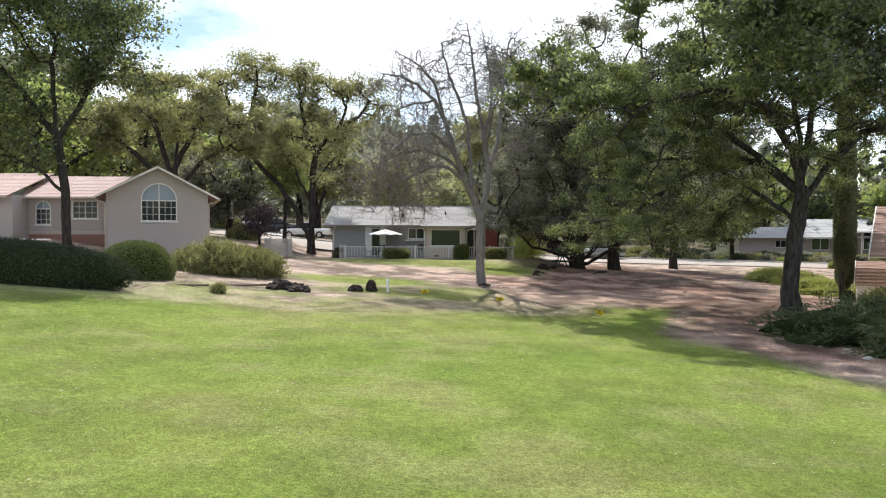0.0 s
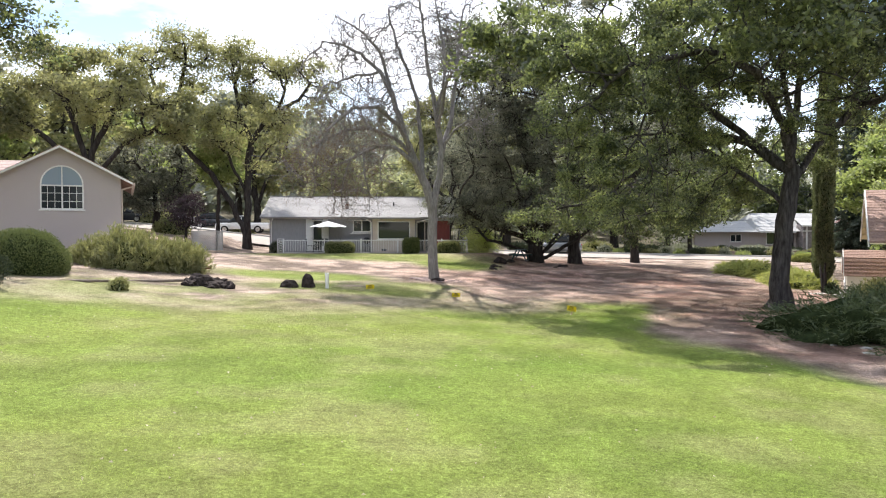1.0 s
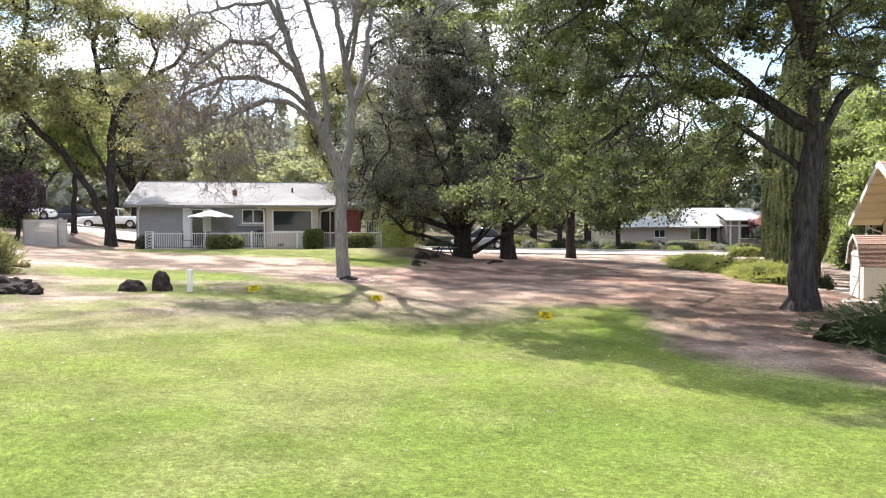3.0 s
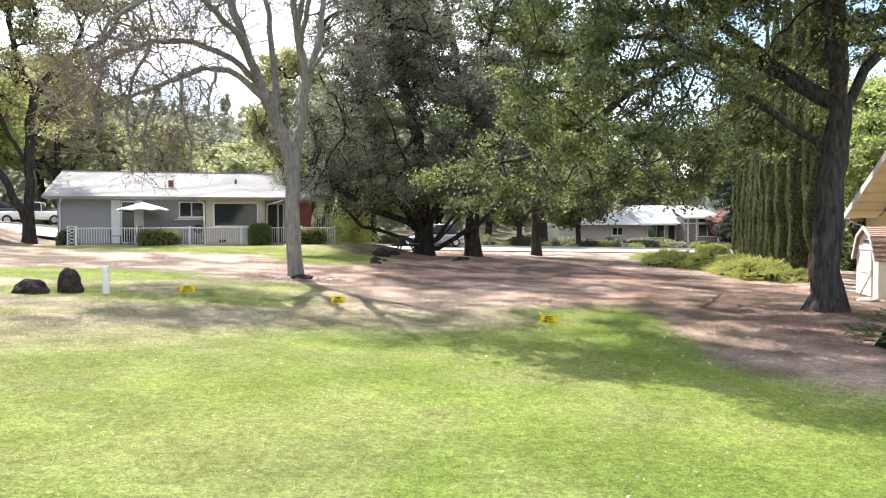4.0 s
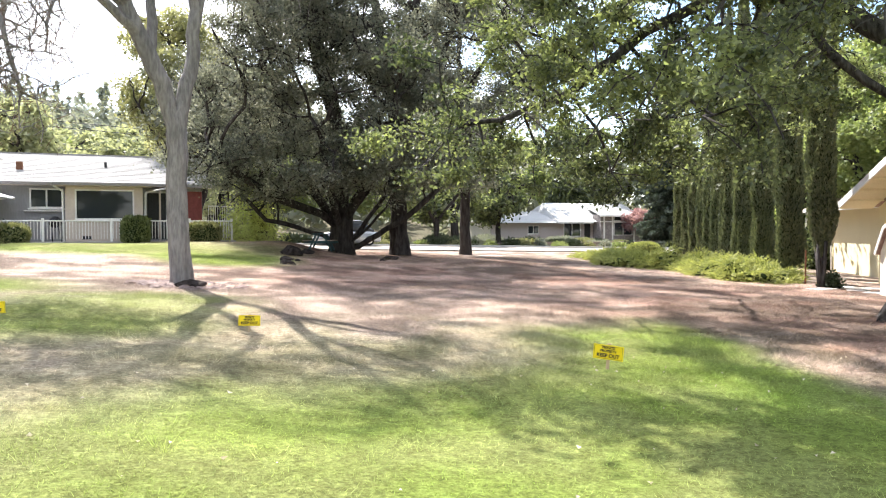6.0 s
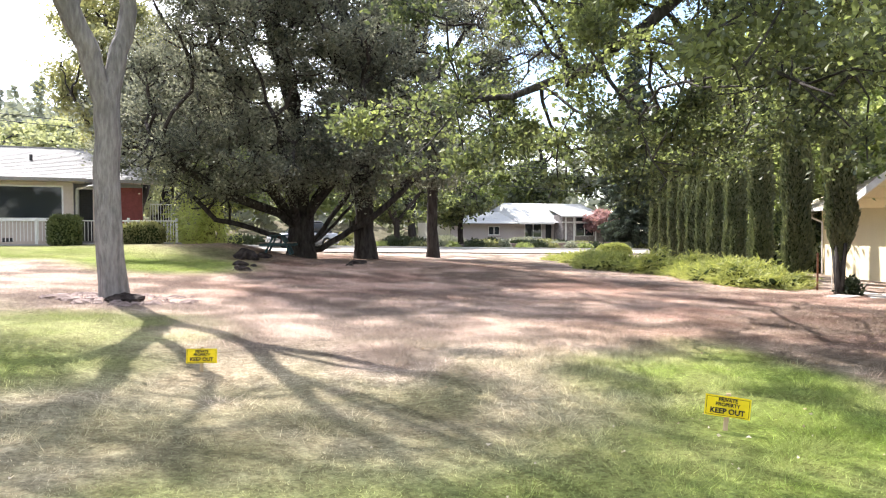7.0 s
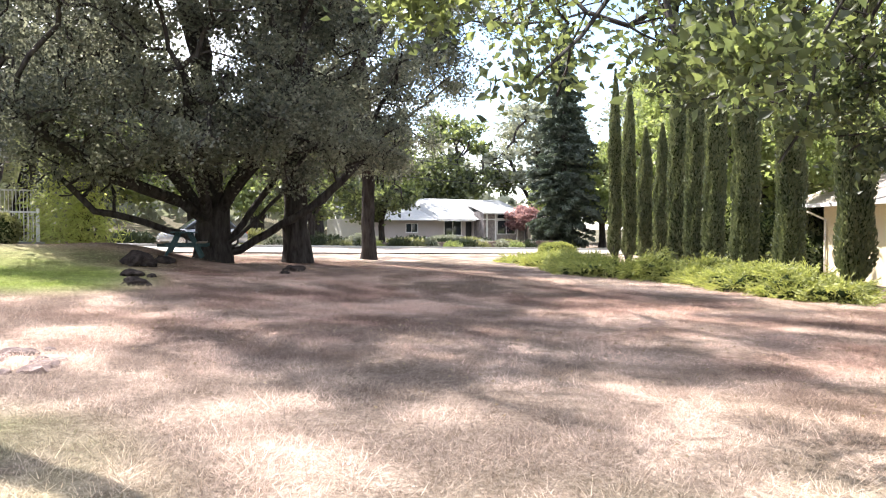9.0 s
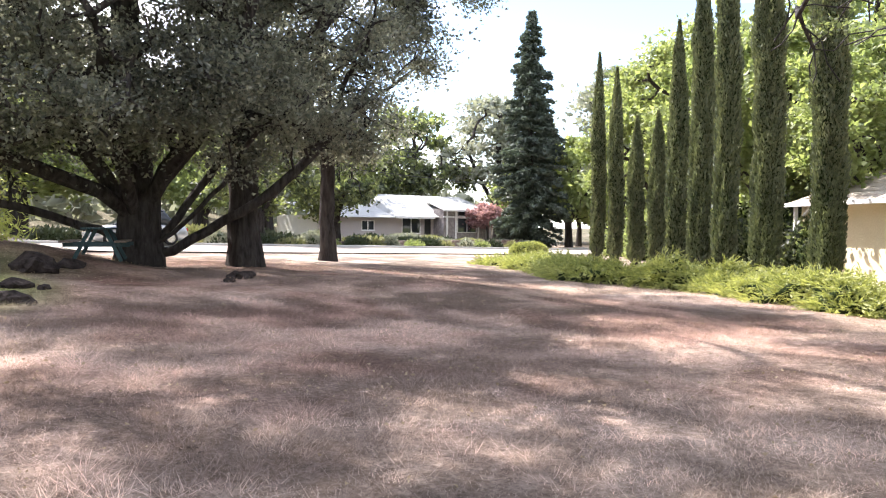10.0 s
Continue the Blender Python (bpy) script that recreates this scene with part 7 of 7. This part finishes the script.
for i, (x, y, s) in enumerate([(18.2, 34.0, 0.24), (18.7, 33.6, 0.18), (13.2, 21.0, 0.22), (13.6, 20.7, 0.16), (12.9, 20.6, 0.12), (13.9, 21.3, 0.13), (12.4, 21.9, 0.14), (12.2, 22.7, 0.11), (12.6, 23.4, 0.12), (14.4, 20.5, 0.15), (14.9, 20.2, 0.1), (12.0, 23.9, 0.09), (13.2, 20.2, 0.1), (15.4, 20.0, 0.13)]):
    rock("pale_stone", x, y, (s * 1.4, s, s * 0.4), 110 + i, "concrete", "pale flat stone beside the junipers", 0.3, "pale stones", 0.2, 70 * i)
for i, (x, y, t) in enumerate([(19.9, 38.2, 10), (20.7, 37.6, 40), (21.3, 38.6, -20), (20.6, 36.8, 5), (21.9, 38.0, 60)]):
    ob = part("paving_slab", bevelled(boxes((-0.42, 0.42, -0.3, 0.3, -0.08, 0.035)), 0.015), "concrete")
    ob.matrix_world = pose(x, y, gz(x, y), 0, 0, t)
    tagged(ob, "pale concrete stepping slab by the yellow house", "paving slab", "stepping slabs")
ob = part("edging_log", bevelled(rod(bmesh.new(), (-1.2, 0, 0.05), (1.2, 0, 0.06), 0.06, 0.05, 9), 0.008), "wood_old")
ob.matrix_world = pose(-8.3, 31.6, gz(-8.3, 31.6), 0, 0, 12)
tagged(ob, "weathered log edging the bare path", "log")
ob = part("edging_log", bevelled(rod(bmesh.new(), (-0.7, 0, 0.05), (0.7, 0, 0.06), 0.06, 0.05, 9), 0.008), "wood_old")
ob.matrix_world = pose(-10.0, 29.8, gz(-10.0, 29.8), 0, 0, -8)
tagged(ob, "short weathered log edging the bare path", "log")
ob = part("brick", bevelled(boxes((-0.28, 0.28, -0.08, 0.08, 0, 0.12)), 0.01), "rust")
ob.matrix_world = pose(-8.3, 38.4, gz(-8.3, 38.4), 0, 0, 15)
tagged(ob, "rusty brick-coloured block lying on bare soil", "block")
st_post = thing("metal_post", pose(21.3, 40.0, gz(21.3, 40.0)), "rusty metal stake beside the junipers", "post")
part("stake", rod(bmesh.new(), (0, 0, -0.2), (0.02, 0, 1.12), 0.028, 0.028, 8), "rust", st_post)
hose = thing("water_tap", pose(21.55, 39.7, gz(21.55, 39.7)), "thin pale garden standpipe by the juniper", "pipe")
part("tube", rod(bmesh.new(), (0, 0, -0.1), (0, 0, 0.75), 0.018, 0.018, 8), "trim_white", hose)

# ---- picnic table under the evergreen oak ----
pt = thing("picnic_table", pose(8.25, 52.3, gz(8.25, 52.3), 0, 0, 70) @ Matrix.Diagonal((0.85, 0.8, 0.95, 1)), "old picnic table with faded teal paint under the oak", "table")
for k in range(5):
    part("top_plank", bevelled(boxes((-0.95, 0.95, -0.37 + 0.15 * k, -0.235 + 0.15 * k, 0.70, 0.74)), 0.006), "teal_paint", pt)
for y in (-0.72, 0.58):
    part("bench_plank", bevelled(boxes((-0.95, 0.95, y, y + 0.14, 0.42, 0.455)), 0.006), "wood_old", pt)
    part("bench_plank", bevelled(boxes((-0.95, 0.95, y + 0.15, y + 0.29, 0.42, 0.455)), 0.006), "wood_old", pt)
for x in (-0.68, 0.68):
    beam(pt, "leg", (x, -0.62, 0.02), (x, -0.22, 0.72), 0.05, 0.09, "teal_paint")
    beam(pt, "leg", (x, 0.62, 0.02), (x, 0.22, 0.72), 0.05, 0.09, "teal_paint")
    beam(pt, "crossbar", (x + 0.05, -0.78, 0.41), (x + 0.05, 0.82, 0.41), 0.04, 0.09, "teal_paint")


# ---- parked vehicles ----
def wheel_set(parent, xs, half, r):
    for x in xs:
        for sy in (-1, 1):
            w = new("wheel")
            w.parent = parent
            w.matrix_local = pose(x, sy * half, r, 90, 0, 0)
            part("tyre", bevelled(rod(bmesh.new(), (0, 0, -0.11), (0, 0, 0.11), r, r, 24), 0.03, 2), "tyre", w)
            part("rim", rod(bmesh.new(), (0, 0, -0.118), (0, 0, 0.118), r * 0.62, r * 0.62, 16), "chrome", w)


def body_loft(rows, half):
    """A car body from side outlines: rows of (x, low z, high z, width factor)."""
    bm = bmesh.new()
    rings = []
    for x, lo, hi, k in rows:
        y = half * k
        rings.append([bm.verts.new(p) for p in ((x, -y * 0.94, lo), (x, -y, lo + 0.35 * (hi - lo)), (x, -y * 0.95, lo + 0.8 * (hi - lo)), (x, -y * 0.82, hi), (x, y * 0.82, hi), (x, y * 0.95, lo + 0.8 * (hi - lo)), (x, y, lo + 0.35 * (hi - lo)), (x, y * 0.94, lo))])
    for a, b in zip(rings[:-1], rings[1:]):
        for i in range(8):
            bm.faces.new((a[i], a[(i + 1) % 8], b[(i + 1) % 8], b[i]))
    bm.faces.new(rings[0][::-1])
    bm.faces.new(rings[-1])
    bmesh.ops.recalc_face_normals(bm, faces=bm.faces)
    return bm


def sedan(x, y, turn, paint, label, tall=0.0, group=""):
    c = thing("parked_car", pose(x, y, gz(x, y) + 0.06, 0, 0, turn), label, "car", group)
    part("body", body_loft([(-2.25, 0.35, 0.75, 0.8), (-2.1, 0.22, 0.92, 0.95), (-1.4, 0.2, 0.98, 1), (0, 0.2, 0.98, 1), (1.2, 0.2, 0.95, 1), (2.0, 0.22, 0.80, 0.94), (2.25, 0.34, 0.62, 0.78)], 0.9), paint, c, smooth=True)
    part("cabin", body_loft([(-1.75, 0.95, 1.02, 0.86), (-1.1, 0.95, 1.42 + tall, 0.80), (0.1, 0.95, 1.47 + tall, 0.80), (1.15, 0.93, 0.99, 0.86)], 0.88), "glass", c, smooth=True)
    part("roof", body_loft([(-1.12, 1.40 + tall, 1.45 + tall, 0.74), (-0.5, 1.43 + tall, 1.50 + tall, 0.76), (0.12, 1.43 + tall, 1.49 + tall, 0.74)], 0.88), paint, c, smooth=True)
    for sy in (-1, 1):
        part("headlight", bevelled(boxes((2.08, 2.2, sy * 0.62 - 0.14, sy * 0.62 + 0.14, 0.60, 0.72)), 0.02), "chrome", c)
        part("tail_light", bevelled(boxes((-2.22, -2.12, sy * 0.62 - 0.14, sy * 0.62 + 0.14, 0.68, 0.82)), 0.02), "lens_red", c)
    wheel_set(c, (-1.35, 1.4), 0.8, 0.33)
    return c


def pickup(x, y, turn, paint, label):
    c = thing("pickup_truck", pose(x, y, gz(x, y) + 0.06, 0, 0, turn) @ Matrix.Diagonal((0.86, 0.9, 0.86, 1)), label, "truck")
    part("body", body_loft([(-2.9, 0.5, 1.05, 0.92), (-2.8, 0.42, 1.12, 1), (-0.6, 0.42, 1.12, 1), (0.9, 0.42, 1.14, 1), (2.3, 0.42, 1.08, 1), (2.75, 0.45, 0.98, 0.92)], 0.98), paint, c, smooth=False)
    part("cabin", body_loft([(-0.85, 1.08, 1.2, 0.92), (-0.7, 1.08, 1.82, 0.84), (0.6, 1.08, 1.84, 0.84), (1.4, 1.1, 1.16, 0.92)], 0.95), "glass", c, smooth=False)
    part("roof", bevelled(boxes((-0.72, 0.62, -0.76, 0.76, 1.80, 1.88)), 0.03, 2), paint, c)
    for px in (-0.78, -0.05):
        for sy in (-1, 1):
            beam(c, "pillar", (px, sy * 0.86, 1.12), (px + 0.06, sy * 0.78, 1.84), 0.05, 0.07, paint)
    part("bumper", bevelled(boxes((2.7, 2.86, -0.9, 0.9, 0.45, 0.65)), 0.03), "chrome", c)
    part("grille", bevelled(boxes((2.70, 2.79, -0.55, 0.55, 0.7, 0.95)), 0.02), "metal_dark", c)
    for sy in (-1, 1):
        part("headlight", bevelled(boxes((2.66, 2.78, sy * 0.74 - 0.14, sy * 0.74 + 0.14, 0.74, 0.94)), 0.02), "chrome", c)
    wheel_set(c, (-1.75, 1.75), 0.88, 0.40)
    return c


pickup(-14.0, 75.8, 182, "car_white", "white pickup truck parked along the street")
sedan(-21.4, 79.5, 10, "car_white", "white sedan parked in the driveway")
sedan(-25.8, 78.0, 15, "car_dark", "dark car parked in the driveway", 0.15)
sedan(-18.2, 83.0, 5, "car_dark", "dark car parked beyond the white sedan", 0.1)
sedan(15.0, 72.4, 180, "car_silver", "silver car parked on the street beyond the oak", 0.25)

# ---- overhead wires ----
for k, (y, z, sag) in enumerate([(84.0, 12.2, 0.6), (84.4, 11.9, 0.7), (84.2, 10.3, 0.6)]):
    cu = bpy.data.curves.new("overhead_wire", "CURVE")
    cu.dimensions, cu.bevel_depth, cu.bevel_resolution = "3D", 0.028, 1
    sp = cu.splines.new("POLY")
    sp.points.add(24)
    for i in range(25):
        u = i / 24
        sp.points[i].co = (-55 + 150 * u, y, z - 7.5 * u - 4 * sag * u * (1 - u) + 0.8, 1)
    tmp = new("wire_curve", cu)
    me = bpy.data.meshes.new_from_object(tmp.evaluated_get(bpy.context.evaluated_depsgraph_get()))
    bpy.data.objects.remove(tmp)
    me.materials.append(M["metal_dark"])
    tagged(new("overhead_wire", me), "thin dark overhead utility wire above the street", "wire", "overhead wires")
for x in (-55, 95):
    up = thing("utility_pole", pose(x, 84.2, gz(x, 84.2) - (2.6 if x > 0 else 0)), "weathered wooden utility pole carrying the wires", "pole")
    part("pole", rod(bmesh.new(), (0, 0, -0.3), (0, 0, 11.2), 0.16, 0.11, 12), "wood_old", up)
    part("crossarm", bevelled(boxes((-0.06, 0.06, -1.0, 1.0, 10.2, 10.32)), 0.01), "wood_old", up)

# ---- grass blades, litter and fallen leaves ----
def blades(count, seed, x_rng, y_rng, keep, height, width, name, label, lean=0.8):
    rng = np.random.RandomState(seed)
    x = x_rng[0] + (x_rng[1] - x_rng[0]) * rng.rand(count)
    y = y_rng[0] + (y_rng[1] - y_rng[0]) * rng.rand(count)
    ok = keep(x, y, rng)
    x, y = x[ok], y[ok]
    n = len(x)
    turf, litter, path = cover(x, y)
    z = gh(x, y) + 0.035 * (fbm(x, y, 0.8, 51) - 0.5) - 0.006
    h = height(turf, litter, rng.rand(n), x, y) * (1 - 0.85 * path)
    a = rng.rand(n) * 6.283
    for px, py in ((6.12, 29.55), (2.5, 33.42), (-0.85, 33.6)):
        h = h * (1 - 0.6 * np.exp(-((x - px) ** 2 + (y - py) ** 2) / 0.12))
    w = width * (0.7 + 0.6 * rng.rand(n))
    base = np.stack([x, y, z], -1)
    side = np.stack([np.cos(a), np.sin(a), np.zeros(n)], -1) * w[:, None] * 0.5
    tip = base + np.stack([rng.randn(n) * lean * h, rng.randn(n) * lean * h, h], -1)
    V = np.stack([base - side, base + side, tip], 1).reshape(-1, 3)
    c = pass_colour(x, y) * (0.80 + 0.42 * rng.rand(n, 1))
    c = np.repeat(c, 3, 0)
    F = np.arange(3 * n).reshape(-1, 3)
    return tagged(new(name, raw_mesh(name, V, F, "blade", {"tint": c})), label, "grass", kind="stuff")


def lot_height(turf, litter, u, x, y):
    tall = fbm(x, y, 1.1, 71)
    return turf * (0.018 + 0.022 * u) + (1 - turf) * (0.018 + 0.055 * u * sst(0.35, 0.8, tall)) * (1 - 0.45 * litter)


blades(430000, 1, (-12, 14), (3, 30), lambda x, y, r: (r.rand(len(x)) < 0.35 + 0.65 * (y > 6)) & (np.abs(x - 1) < 5 + 0.55 * (y - 0)), lot_height, 0.007, "turf_grass", "short green mown turf with tired yellow patches")
blades(380000, 2, (-6, 26), (27, 56), lambda x, y, r: r.rand(len(x)) < np.clip(1.3 - np.hypot(x - 7, y - 38) / 17, 0.10, 1), lot_height, 0.009, "dry_grass", "dry straw-coloured grass with greener tufts")


def tufts(count, seed, x_rng, y_rng, keep, name, label):
    """Coarser tussocks standing above the rest."""
    rng = np.random.RandomState(seed)
    cx = x_rng[0] + (x_rng[1] - x_rng[0]) * rng.rand(count)
    cy = y_rng[0] + (y_rng[1] - y_rng[0]) * rng.rand(count)
    ok = keep(cx, cy)
    for px, py in ((6.12, 29.55), (2.5, 33.42), (-0.85, 33.6)):
        ok &= np.hypot(cx - px, cy - py) > 0.5
    cx, cy = cx[ok], cy[ok]
    k = 30
    x = np.repeat(cx, k) + rng.randn(len(cx) * k) * 0.09
    y = np.repeat(cy, k) + rng.randn(len(cx) * k) * 0.09
    n = len(x)
    h = 0.03 + 0.07 * rng.rand(n)
    out = np.stack([x - np.repeat(cx, k), y - np.repeat(cy, k)], -1) * 0.9
    a = rng.rand(n) * 6.283
    base = np.stack([x, y, gh(x, y) - 0.01], -1)
    side = np.stack([np.cos(a), np.sin(a), np.zeros(n)], -1) * 0.003
    tip = base + np.stack([out[:, 0] + rng.randn(n) * 0.03, out[:, 1] + rng.randn(n) * 0.03, h], -1)
    V = np.stack([base - side, base + side, tip], 1).reshape(-1, 3)
    c = np.repeat(pass_colour(x, y) * (0.55 + 0.7 * np.repeat(rng.rand(len(cx), 1), k, 0)) * (0.85 + 0.3 * rng.rand(n, 1)), 3, 0)
    return tagged(new(name, raw_mesh(name, V, np.arange(3 * n).reshape(-1, 3), "blade", {"tint": c})), label, "grass", kind="stuff")


tufts(7000, 5, (-4, 22), (27, 50), lambda x, y: fbm(x, y, 2.2, 81) > 0.46, "grass_tussocks", "coarse tussocks of dry grass on the lot")
def matted(turf, litter, u, x, y):
    return (0.015 + 0.05 * u * sst(0.38, 0.62, fbm(x, y, 0.45, 73))) * (1 - 0.3 * litter)


blades(230000, 4, (0.5, 17), (34.5, 47), lambda x, y, r: r.rand(len(x)) < np.clip(1.25 - np.hypot(x - 6.5, y - 37.5) / 11, 0.05, 1), matted, 0.008, "matted_grass", "matted fine dry grass on the open lot", 0.8)
tufts(3800, 8, (1, 16), (35, 47), lambda x, y: fbm(x, y, 1.2, 85) > 0.48, "straw_tussocks", "pale straw tussocks among the dry grass")
tufts(1500, 6, (4.5, 11), (28.5, 34.5), lambda x, y: fbm(x, y, 1.4, 83) > 0.42, "green_tussocks", "longer green grass round the lot line")

tufts(600, 7, (-11, 11), (4, 29), lambda x, y: fbm(x, y, 1.8, 87) > 0.42, "turf_tussocks", "small thicker tussocks in the mown turf")

rng = np.random.RandomState(15)
n = 760
x, y = -11 + 22 * rng.rand(n), 4 + 26 * rng.rand(n)
V, F = leaf_cards(np.stack([x, y, gh(x, y) + 0.035], -1), rng.randn(n, 3) * np.array([1, 1, 0.25]), 0.038 * (0.4 + rng.rand(n)), 0.6, 15, 0.5)
tagged(new("fallen_leaves", raw_mesh("fallen_leaves", V, F, "pale_leaf")), "scattered dry pale fallen leaves on the turf", "leaves", kind="stuff")
n = 14000
x, y = 4 + 22 * rng.rand(n), 29 + 30 * rng.rand(n)
t, li, pa = cover(x, y)
ok = rng.rand(n) < 0.1 + 0.9 * li
x, y = x[ok], y[ok]
V, F = leaf_cards(np.stack([x, y, gh(x, y) + 0.03], -1), rng.randn(len(x), 3) * np.array([1, 1, 0.3]), 0.035 * (0.4 + rng.rand(len(x))), 0.6, 16, 0.5)
tagged(new("leaf_litter", raw_mesh("leaf_litter", V, F, "dead_leaf")), "brown leaf litter under the oaks", "leaves", kind="stuff")
